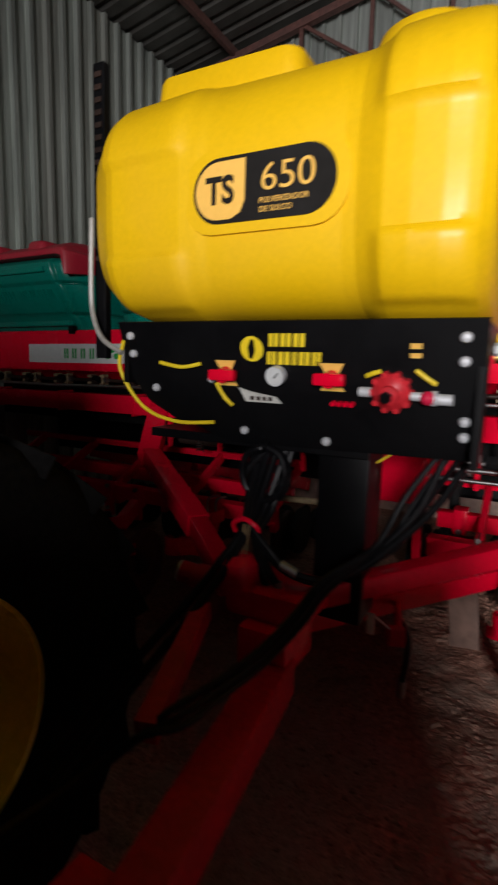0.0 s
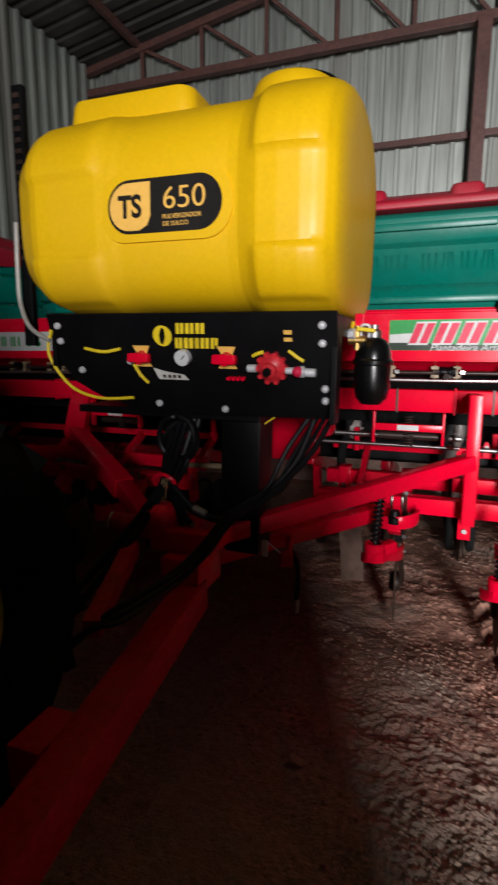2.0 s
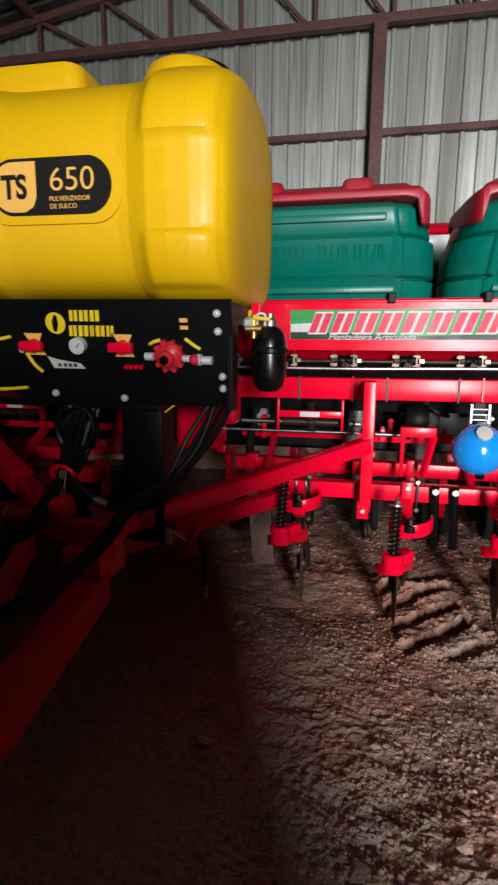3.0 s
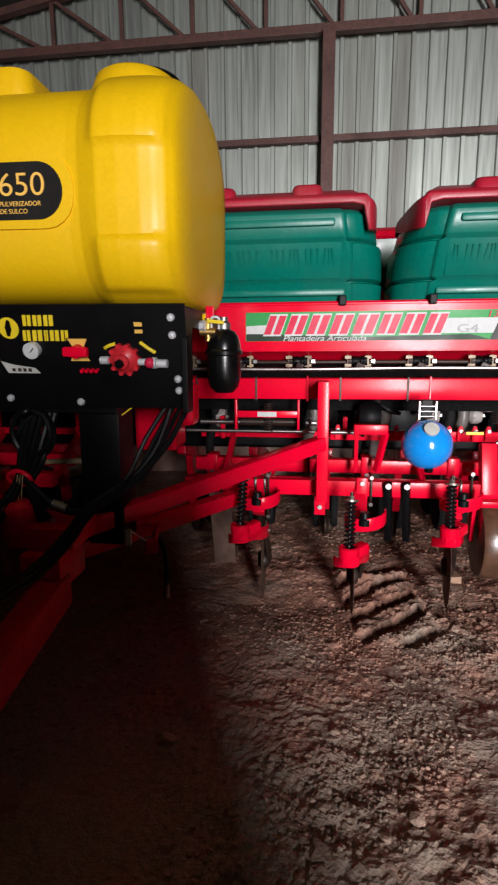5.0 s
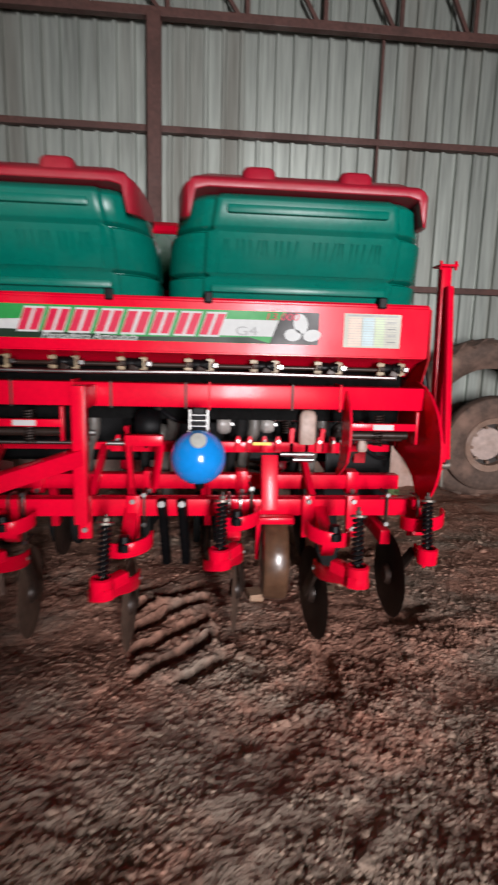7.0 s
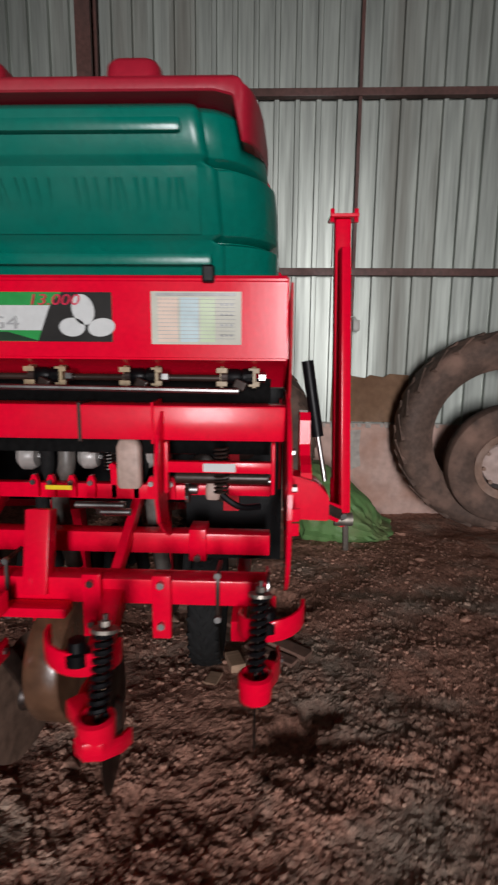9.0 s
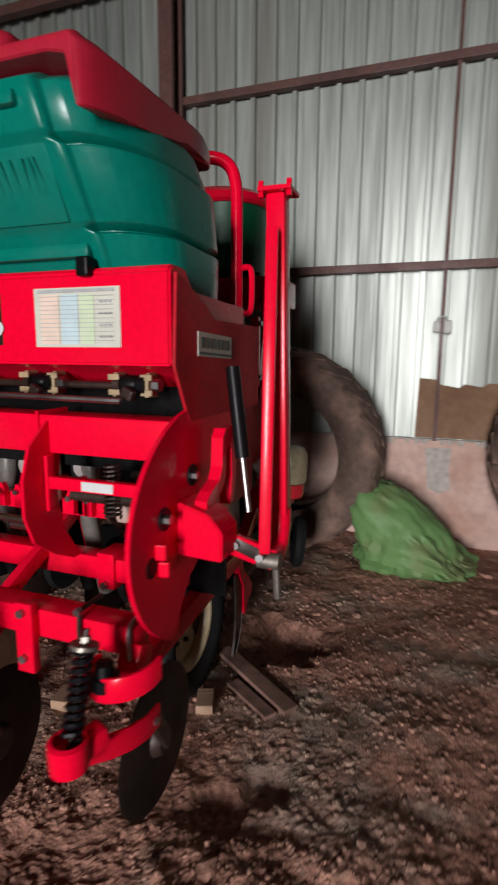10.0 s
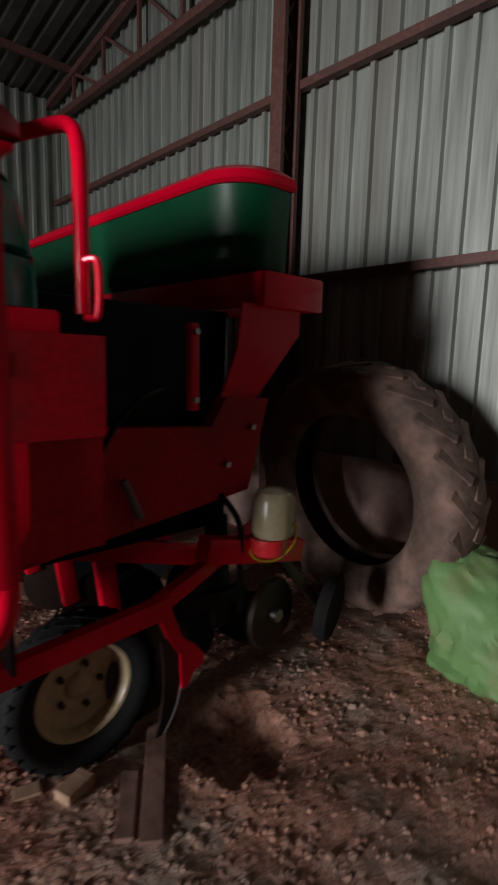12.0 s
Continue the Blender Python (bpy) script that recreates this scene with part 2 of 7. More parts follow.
def bar(bm, p0, p1, w, h, bevel=0.004, up=(0, 0, 1)):
    """A rectangular bar from p0 to p1, w across and h along up."""
    p0, p1 = Vector(p0), Vector(p1)
    d = (p1 - p0).normalized()
    u = Vector(up) - d * d.dot(Vector(up))
    if u.length < 1e-4:
        u = Vector((0, 1, 0)) - d * d.y
    u.normalize()
    s = d.cross(u)
    m = Matrix((s, d, u)).transposed().to_4x4()
    m.translation = (p0 + p1) / 2
    out = bmesh.ops.create_cube(bm, size=1, matrix=m @ Matrix.Diagonal((w, (p1 - p0).length, h, 1)))
    if bevel:
        edges = list({e for v in out["verts"] for e in v.link_edges})
        bmesh.ops.bevel(bm, geom=edges, offset=min(bevel, w / 3, h / 3), segments=2, affect="EDGES", profile=0.6)
    return bm


def block(bm, x0, x1, y0, y1, z0, z1, bevel=0.004):
    return bar(bm, ((x0 + x1) / 2, y0, (z0 + z1) / 2), ((x0 + x1) / 2, y1, (z0 + z1) / 2), x1 - x0, z1 - z0, bevel)


def rod(bm, p0, p1, r, n=14, r2=None):
    p0, p1 = Vector(p0), Vector(p1)
    q = (p1 - p0).to_track_quat("Z", "Y").to_matrix().to_4x4()
    q.translation = (p0 + p1) / 2
    bmesh.ops.create_cone(bm, cap_ends=True, segments=n, radius1=r, radius2=r if r2 is None else r2, depth=(p1 - p0).length, matrix=q)
    return bm


def sweep(bm, pts, r, n=8, steps=6):
    """A round hose through pts, smoothed."""
    p = [Vector(q) for q in pts]
    line = []
    for i in range(len(p) - 1):
        a, b, c, d = p[max(i - 1, 0)], p[i], p[i + 1], p[min(i + 2, len(p) - 1)]
        for k in range(steps):
            t = k / steps
            line.append(0.5 * ((2 * b) + (c - a) * t + (2 * a - 5 * b + 4 * c - d) * t * t + (3 * b - a - 3 * c + d) * t ** 3))
    line.append(p[-1])
    rings, side = [], Vector((0.3, 0.5, 0.8)).normalized()
    for i, q in enumerate(line):
        t = (line[min(i + 1, len(line) - 1)] - line[max(i - 1, 0)]).normalized()
        side = (side - t * side.dot(t)).normalized()
        other = t.cross(side)
        rings.append([bm.verts.new(q + r * (math.cos(a) * side + math.sin(a) * other)) for a in (2 * math.pi * k / n for k in range(n))])
    for a, b in zip(rings, rings[1:]):
        for k in range(n):
            bm.faces.new((a[k], a[(k + 1) % n], b[(k + 1) % n], b[k]))
    bm.faces.new(rings[0])
    bm.faces.new(rings[-1])
    return bm


def spin(bm, profile, m, n=32, close=False):
    """A solid of revolution about the local z axis, from (radius, height) pairs, placed by the matrix m."""
    rings = []
    for r, z in profile:
        rings.append([bm.verts.new(m @ Vector((r * math.cos(2 * math.pi * k / n), r * math.sin(2 * math.pi * k / n), z))) for k in range(n)])
    pairs = list(zip(rings, rings[1:])) + ([(rings[-1], rings[0])] if close else [])
    for a, b in pairs:
        for k in range(n):
            bm.faces.new((a[k], a[(k + 1) % n], b[(k + 1) % n], b[k]))
    if not close:
        bm.faces.new(rings[0])
        bm.faces.new(rings[-1])
    return bm


def plate(bm, outline, axis, at, thick):
    """A flat plate cut to an outline in the plane across an axis ('x': (y, z); 'y': (x, z); 'z': (x, y)), from at to at + thick."""
    def put(a, b, c):
        return {"x": (c, a, b), "y": (a, c, b), "z": (a, b, c)}[axis]
    lo = [bm.verts.new(put(a, b, at)) for a, b in outline]
    hi = [bm.verts.new(put(a, b, at + thick)) for a, b in outline]
    bm.faces.new(lo)
    bm.faces.new(hi[::-1])
    k = len(outline)
    for i in range(k):
        bm.faces.new((lo[i], lo[(i + 1) % k], hi[(i + 1) % k], hi[i]))
    return bm


def loft(bm, rings, cap=True):
    vs = [[bm.verts.new(p) for p in ring] for ring in rings]
    n = len(vs[0])
    for a, b in zip(vs, vs[1:]):
        for k in range(n):
            bm.faces.new((a[k], a[(k + 1) % n], b[(k + 1) % n], b[k]))
    if cap:
        bm.faces.new(vs[0])
        bm.faces.new(vs[-1][::-1])
    return bm


def arc(cx, cy, r, a0, a1, n):
    return [(cx + r * math.cos(radians(a0 + (a1 - a0) * i / n)), cy + r * math.sin(radians(a0 + (a1 - a0) * i / n))) for i in range(n + 1)]


def rounded(w, h, r, n=5):
    """A rounded rectangle outline round the origin."""
    out = []
    for cx, cy, a in ((w / 2 - r, h / 2 - r, 0), (-w / 2 + r, h / 2 - r, 90), (-w / 2 + r, -h / 2 + r, 180), (w / 2 - r, -h / 2 + r, 270)):
        out += arc(cx, cy, r, a, a + 90, n)
    return out


def lettering(name, body, mat, m, size, parent, label="", depth=0.0012, shear=0.0, width=None, bold=0.0):
    """Text as a mesh; m places its local xy plane, centred."""
    cu = bpy.data.curves.new(name, "FONT")
    cu.body, cu.size, cu.extrude, cu.align_x, cu.align_y, cu.shear, cu.offset = body, size, depth, "CENTER", "CENTER", shear, bold
    tmp = new(name + "_tmp", cu)
    me = bpy.data.meshes.new_from_object(tmp.evaluated_get(bpy.context.evaluated_depsgraph_get()))
    bpy.data.objects.remove(tmp)
    if width:
        xs = [v.co.x for v in me.vertices]
        k = width / (max(xs) - min(xs))
        for v in me.vertices:
            v.co.x *= k
    me.transform(m)
    me.materials.clear()
    me.materials.append(mat)
    ob = new(name, me)
    ob.parent = parent
    if label:
        ob["label"] = label
    return ob


def thing(name, label, category, at=(0, 0, 0), group="", kind=""):
    ob = new(name)
    ob.location = at
    ob.empty_display_size = 0.05
    return tagged(ob, label, category, group, kind)


def facing_front(x, y, z, tilt=0.0):
    """Local xy plane standing upright, seen from -y."""
    return Matrix.Translation((x, y, z)) @ Matrix.Rotation(radians(90 + tilt), 4, "X")


# ---- shed ----
BACK, LEFT, RIGHT = 5.5, -3.92, 10.0
EAVE, SLOPE, RIDGE = 4.80, 0.165, 3.9


def roof_z(x):
    return EAVE + SLOPE * (RIDGE - LEFT) - SLOPE * abs(x - RIDGE)


def corrugated(name, x0, x1, z0, z1, m, mat, parent, top=None, pitch=0.1724, depth=0.036):
    """A trapezoidal sheet along local x, upright, ribs towards local -y."""
    bm = bmesh.new()
    pts, x = [], x0
    cross = ((0.0, 0.0), (0.70, 0.0), (0.745, -1.0), (0.945, -1.0), (0.99, 0.0), (1.0, 0.0))
    while x < x1 - 1e-6:
        for f, d in cross[:-1]:
            if x + f * pitch <= x1:
                pts.append((x + f * pitch, d * depth))
        x += pitch
    pts.append((x1, 0.0))
    lo = [bm.verts.new(m @ Vector((a, d, z0))) for a, d in pts]
    hi = [bm.verts.new(m @ Vector((a, d, z1 if top is None else top(a)))) for a, d in pts]
    lo2 = [bm.verts.new(m @ Vector((a, d + 0.004, z0))) for a, d in pts]
    hi2 = [bm.verts.new(m @ Vector((a, d + 0.004, z1 if top is None else top(a)))) for a, d in pts]
    for i in range(len(pts) - 1):
        bm.faces.new((lo[i], lo[i + 1], hi[i + 1], hi[i]))
        bm.faces.new((lo2[i + 1], lo2[i], hi2[i], hi2[i + 1]))
        bm.faces.new((hi[i], hi[i + 1], hi2[i + 1], hi2[i]))
    return part(name, bm, mat, parent)


wall_back = thing("wall_back", "dull galvanised trapezoidal sheet wall above a plastered plinth", "wall", (0, BACK, 0), kind="structure")
x = LEFT
while x < RIGHT:
    x2 = min(x + 6 * 0.1724, RIGHT)
    corrugated("wall_sheet", x, x2, 0.80, 4.0, Matrix.Translation((0, 0.003 * random.random(), 0)), SHEET, wall_back, top=lambda a: roof_z(a) - 0.07)
    x = x2
wall_left = thing("wall_left", "dull galvanised trapezoidal sheet side wall", "wall", (LEFT, 0, 0), kind="structure")
for i in range(13):
    corrugated("wall_sheet", BACK - 6 * 0.1724 * (i + 1), BACK - 6 * 0.1724 * i, 0.0, EAVE - 0.03, Matrix.Rotation(radians(90), 4, "Z"), SHEET, wall_left, depth=0.042)

bm = bmesh.new()
block(bm, LEFT, RIGHT, BACK - 0.06, BACK + 0.12, -0.1, 0.82, 0.008)
tagged(part("plinth", bm, PLASTER), "low pinkish plastered masonry plinth under the sheets", "wall", kind="structure")

plinth = bpy.data.objects["plinth"]
bm = bmesh.new()
plate(bm, [(2.62 + a, 0.66 + b) for a, b in ((-0.10, 0.10), (0.10, 0.11), (0.09, -0.05), (0.11, -0.22), (0.02, -0.26), (-0.06, -0.22), (-0.08, 0.0))], "y", BACK - 0.064, 0.006)
part("mortar_patch", bm, MORTAR, plinth, "grey mortar repair patch")
bm = bmesh.new()
block(bm, 1.0, RIGHT - 0.1, BACK - 0.066, BACK - 0.034, 0.822, 0.832, 0.003)
part("plinth_edge", bm, MORTAR, plinth, "pale mortar edge")
for i in range(16):
    px = 2.12 + 0.085 * i + 0.02 * math.sin(i * 2.3)
    bm = bmesh.new()
    block(bm, px - 0.014 - 0.01 * (i % 3), px + 0.016, BACK - 0.068, BACK - 0.035, 0.788 + 0.006 * (i % 2), 0.832, 0.008)
    part("mortar_lump", bm, MORTAR, plinth)
# unseen closing walls, coloured dark so they bounce little light
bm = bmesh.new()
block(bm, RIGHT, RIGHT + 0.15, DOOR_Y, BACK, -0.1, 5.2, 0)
tagged(part("wall_right", bm, DARK_WALL), "plain unseen side wall, darkened to cut bounced light", "wall", kind="structure")
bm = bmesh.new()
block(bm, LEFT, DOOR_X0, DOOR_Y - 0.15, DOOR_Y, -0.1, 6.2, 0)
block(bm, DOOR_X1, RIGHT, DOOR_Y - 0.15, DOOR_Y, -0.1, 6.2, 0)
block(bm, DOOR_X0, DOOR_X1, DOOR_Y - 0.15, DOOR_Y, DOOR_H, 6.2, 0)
tagged(part("wall_front", bm, DARK_WALL), "unseen front wall with a wide open doorway, darkened to cut bounced light", "wall", kind="structure")
# unseen light blocker, added to shade the left; its steps soften the edge
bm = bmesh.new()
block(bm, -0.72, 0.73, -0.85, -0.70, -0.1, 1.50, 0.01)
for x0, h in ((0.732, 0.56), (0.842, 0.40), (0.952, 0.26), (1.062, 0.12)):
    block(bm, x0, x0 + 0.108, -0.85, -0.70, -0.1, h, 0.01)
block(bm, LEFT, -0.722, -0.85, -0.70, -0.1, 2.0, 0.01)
tagged(part("shade_blocker", bm, DARK_WALL), "unseen low blocker with a stepped end, added to shade the left floor", "wall", kind="structure")

bm = bmesh.new()
for side in (0, 1):
    xa, xb = (LEFT - 0.2, RIDGE) if side == 0 else (RIDGE, RIGHT + 0.2)
    y, pts = DOOR_Y - 0.3, []
    while y < BACK + 0.25:
        for f, d in ((0, 0), (0.55, 0), (0.65, 0.03), (0.9, 0.03)):
            pts.append((y + f * 0.2, d))
        y += 0.2
    for za in (0.0, 0.012):
        a = [bm.verts.new((xa, p, roof_z(xa) + d + za)) for p, d in pts]
        b = [bm.verts.new((xb, p, roof_z(xb) + d + za)) for p, d in pts]
        for i in range(len(pts) - 1):
            bm.faces.new((a[i], a[i + 1], b[i + 1], b[i]))
tagged(part("ceiling", bm, ROOF), "corrugated sheet roof on steel purlins, darkened to cut ambient light", "roof", kind="structure")

for i, px in enumerate((-3.2, -1.9, -0.5, 0.9, 2.3, 3.7, 5.1, 6.5)):
    bm = bmesh.new()
    block(bm, px - 0.025, px + 0.025, DOOR_Y, BACK - 0.1, roof_z(px) - 0.09, roof_z(px) - 0.01, 0.003)
    tagged(part("roof_purlin", bm, RUST), "red oxide steel purlin under the roof sheets", "purlin", "purlins under the roof", "structure")

for z, a, b in ((2.13, LEFT, RIGHT), (3.52, LEFT, RIGHT)):
    bm = bmesh.new()
    block(bm, a, b, BACK - 0.10, BACK - 0.032, z - 0.03, z + 0.03, 0.004)
    tagged(part("wall_girt", bm, RUST), "red oxide steel rail across the back wall", "girt", "girts of the back wall", "structure")

# truss against the back wall
truss = thing("roof_truss", "red oxide steel lattice truss along the back wall", "truss", kind="structure")
TY, CHORD = BACK - 0.14, 4.47
bm = bmesh.new()
block(bm, LEFT, RIGHT, TY - 0.04, TY + 0.04, CHORD - 0.04, CHORD + 0.04, 0.004)
part("bottom_chord", bm, RUST, truss)
bm = bmesh.new()
bar(bm, (LEFT, TY, roof_z(LEFT) - 0.1), (RIDGE, TY, roof_z(RIDGE) - 0.1), 0.08, 0.07)
bar(bm, (RIDGE, TY, roof_z(RIDGE) - 0.1), (RIGHT, TY, roof_z(RIGHT) - 0.1), 0.08, 0.07)
part("top_chord", bm, RUST, truss)
node_x = [-3.15 + 0.735 * i for i in range(17)]
for i, px in enumerate(node_x):
    bm = bmesh.new()
    bar(bm, (px, TY, CHORD), (px, TY, roof_z(px) - 0.1), 0.04, 0.035, 0.003)
    part("upright", bm, RUST, truss)
    if i + 1 < len(node_x):
        bm = bmesh.new()
        bar(bm, (px, TY + 0.01, roof_z(px) - 0.1), (node_x[i + 1] - 0.05, TY + 0.01, CHORD), 0.04, 0.035, 0.003)
        part("diagonal", bm, RUST, truss)

column = thing("steel_column", "laced red oxide steel column against the back wall", "column", (0.405, BACK - 0.16, 0), kind="structure")
for dy in (-0.10, 0.06):
    bm = bmesh.new()
    block(bm, -0.06, 0.06, dy - 0.02, dy + 0.02, 0, CHORD - 0.04, 0.004)
    part("flange", bm, RUST, column)
for i in range(22):
    bm = bmesh.new()
    z = 0.1 + i * 0.2
    s = 1 if i % 2 else -1
    bar(bm, (0, -0.085 * s, z), (0, 0.045 * s, z + 0.19), 0.025, 0.02, 0.002)
    part("lacing_bar", bm, RUST, column)
bm = bmesh.new()
block(bm, 2.576, 2.604, BACK - 0.085, BACK - 0.045, 0.82, CHORD, 0.003)
tagged(part("wall_post", bm, RUST), "thin brown steel post on the back wall", "post", kind="structure")


fitting = thing("wall_fitting", "small pale plastic electrical fitting on a brown post", "electrical box", (2.59, BACK - 0.085, 1.70))
for dx, w, z0, z1 in ((-0.035, 0.05, -0.055, 0.025), (0.04, 0.06, -0.065, 0.03)):
    bm = bmesh.new()
    block(bm, dx - w / 2, dx + w / 2, -0.045, 0.0, z0, z1, 0.012)
    part("housing", bm, GREY_PLASTIC, fitting, "grey plastic housing", smooth=True)
bm = bmesh.new()
sweep(bm, [(-0.035, -0.02, 0.02), (-0.03, -0.03, 0.05), (0.02, -0.03, 0.055), (0.04, -0.02, 0.025)], 0.006, 6)
part("cable", bm, GREY_PLASTIC, fitting, smooth=True)


# ---- ground ----
def ease(a, b, v):
    """Smooth step of v from a to b, falling where b is under a."""
    t = min(1.0, max(0.0, (v - a) / (b - a)))
    return t * t * (3 - 2 * t)


def clod_height(x, y):
    p = Vector((x, y, 0))
    loose = min(1.0, max(0.0, 0.5 + 1.1 * noise.noise(p * 1.1 + Vector((4, 7, 0))) + 0.25 * (1.7 - y)))
    h = 0.022 * noise.noise(p * 0.9) + 0.026 * noise.noise(p * 2.7)
    h += (0.4 + 0.5 * loose) * (0.021 * noise.noise(p * 7) + 0.014 * noise.noise(p * 14 + Vector((2, 0, 5))))
    for scale, amp in ((6.5, 0.020), (16, 0.011), (34, 0.006)):
        d = noise.voronoi(Vector((x, y, 0.3)) * scale)[0]
        h += amp * (0.25 + loose * (0.5 + 0.5 * noise.noise(p * scale * 0.4))) * min(0.55, d[1] - d[0])
    h += (0.4 + loose) * 0.008 * noise.noise(p * 45)
    # hollows added to the shape so low light leaves dark shadow patches
    for cx, cy, rx, ry, deep in ((1.86, 3.51, 0.27, 0.15, 0.11), (2.11, 2.66, 0.085, 0.06, 0.05), (2.00, 2.50, 0.09, 0.07, 0.045), (1.46, 2.02, 0.05, 0.13, 0.04)):
        q = ((x - cx) / rx) ** 2 + ((y - cy) / (ry if y < cy else 2.2 * ry)) ** 2 + 0.5 * noise.noise(p * 11)
        if q < 1.3:
            h -= deep * (1 - ease(0.4, 1.3, q))
    # lugged tyre print beside the planter
    u, v = x - (0.76 - 0.12 * (y - 2.3)), y
    if abs(u) < 0.24 and 1.95 < v < 3.1:
        worn = (0.55 + 0.5 * noise.noise(p * 3.1)) * ease(0.24, 0.19, abs(u)) * ease(1.98, 2.08, v) * (1 - ease(2.75, 3.1, v))
        k = ((v - 0.73 * u + 0.03 * noise.noise(p * 4) + 0.012 * noise.noise(p * 16)) % 0.205) / 0.205
        lug = ease(0.0, 0.08, k) * (1 - ease(0.50, 0.58, k))
        h += worn * (0.11 * (lug - 0.7) + lug * (0.030 * noise.noise(p * 9) + 0.026 * noise.noise(p * 24)))
    return h


bm = bmesh.new()
xs = list(np.arange(-4.0, -1.2, 0.05)) + list(np.arange(-1.2, 3.6, 0.0125)) + list(np.arange(3.6, 10.3, 0.06))
ys = list(np.arange(-8.6, 0.2, 0.06)) + list(np.arange(0.2, 3.4, 0.0125)) + list(np.arange(3.4, 5.6, 0.025))
verts = [(x, y, clod_height(x, y)) for y in ys for x in xs]
w = len(xs)
faces = [(j * w + i, j * w + i + 1, (j + 1) * w + i + 1, (j + 1) * w + i) for j in range(len(ys) - 1) for i in range(w - 1)]
bm.free()
me = bpy.data.meshes.new("floor")
me.from_pydata(verts, [], faces)
me.materials.append(SOIL)
tagged(new("floor", me), "uneven red-brown earth floor with crumbled clods", "ground", kind="structure")
bm = bmesh.new()
block(bm, -300, 300, -300, -8.6, -0.4, -0.05, 0)
tagged(part("ground", bm, SOIL), "bare earth yard outside the shed door", "ground", kind="structure")


def scatter(name, count, size, spread, mat, label, category, seed, flat=0.6):
    """Loose crumbs joined into one mesh."""
    rng = np.random.RandomState(seed)
    t = 0.618
    base = [(-t, 1, 0), (t, 1, 0), (-t, -1, 0), (t, -1, 0), (0, -t, 1), (0, t, 1), (0, -t, -1), (0, t, -1), (1, 0, -t), (1, 0, t), (-1, 0, -t), (-1, 0, t)]
    tri = [(0, 11, 5), (0, 5, 1), (0, 1, 7), (0, 7, 10), (0, 10, 11), (1, 5, 9), (5, 11, 4), (11, 10, 2), (10, 7, 6), (7, 1, 8),
           (3, 9, 4), (3, 4, 2), (3, 2, 6), (3, 6, 8), (3, 8, 9), (4, 9, 5), (2, 4, 11), (6, 2, 10), (8, 6, 7), (9, 8, 1)]
    vs, fs = [], []
    for _ in range(count):
        x, y = spread(rng)
        s = size * (0.3 + rng.rand() ** 3 * 1.9)
        r = Euler(rng.rand(3) * 6.28).to_matrix()
        k = len(vs)
        z = clod_height(x, y) + s * 0.08
        for b in base:
            p = r @ (Vector(b) * (0.6 + 0.7 * rng.rand()))
            vs.append((x + p.x * s, y + p.y * s, z + p.z * s * flat))
        fs += [(a + k, b + k, c + k) for a, b, c in tri]
    me = bpy.data.meshes.new(name)
    me.from_pydata(vs, [], fs)
    me.materials.append(mat)
    return tagged(new(name, me), label, category, kind="stuff")


def patchy(r, x0, x1, y0, y1, scale=1.3):
    """A random place, more often where the earth is loose."""
    while True:
        x, y = x0 + (x1 - x0) * r.rand(), y0 + (y1 - y0) * r.rand()
        if noise.noise(Vector((x * scale, y * scale, 3.0))) + (0.35 if scale < 2 else 0.12) > r.rand() * 0.9:
            return x, y


scatter("soil_crumbs", 20000, 0.0052, lambda r: patchy(r, -1.0, 3.4, 0.3, 5.2), CLOD, "crumbled dry soil clods strewn over the floor", "soil", 1)
scatter("fine_crumbs", 16000, 0.0046, lambda r: patchy(r, 0.0, 2.6, 0.55, 2.5, 2.2), CLOD, "fine grey soil crumbs strewn over the trampled floor", "soil", 11, 0.75)
scatter("soil_flakes", 4200, 0.0085, lambda r: patchy(r, 0.2, 3.2, 0.6, 4.7, 2.6), CLOD, "flaky dry soil chips strewn over the floor", "soil", 7, 0.5)
scatter("soil_lumps", 220, 0.016, lambda r: patchy(r, -0.8, 3.4, 0.5, 5.2), CLOD, "larger soil lumps lying on the floor", "soil", 2)
CHAFF = material("dry_chaff", (0.42, 0.33, 0.22), 0.9, grain=30, vary=0.3, bump=0.1)
rng = np.random.RandomState(5)
vs, fs = [], []
for _ in range(450):
    x, y = patchy(rng, -0.8, 3.3, 0.5, 5.0)
    a, ln, wd = rng.rand() * 6.28, 0.008 + 0.03 * rng.rand() ** 3, 0.002 + 0.003 * rng.rand()
    z, k = clod_height(x, y) + 0.008, len(vs)
    dx, dy = math.cos(a), math.sin(a)
    for u, v, q in ((-ln, -wd, 0), (ln, -wd, 0), (ln, wd, 0), (-ln, wd, 0), (-ln, 0, wd), (ln, 0, wd)):
        vs.append((x + u * dx - v * dy, y + u * dy + v * dx, z + q + 0.15 * u * (rng.rand() - 0.3)))
    fs += [(k + i for i in f) for f in ((0, 1, 5, 4), (2, 3, 4, 5), (0, 3, 2, 1), (0, 4, 3), (1, 2, 5))]
me = bpy.data.meshes.new("chaff")
me.from_pydata(vs, [], [tuple(f) for f in fs])
me.materials.append(CHAFF)
tagged(new("chaff", me), "pale dry straw bits scattered on the floor", "chaff", kind="stuff")


def axle_pose(x, y, z):
    return Matrix.Translation((x, y, z)) @ Matrix.Rotation(radians(90), 4, "Y")


# ---- planter ----
planter = thing("planter", "red articulated field planter with green hoppers, parked on earth", "planter")


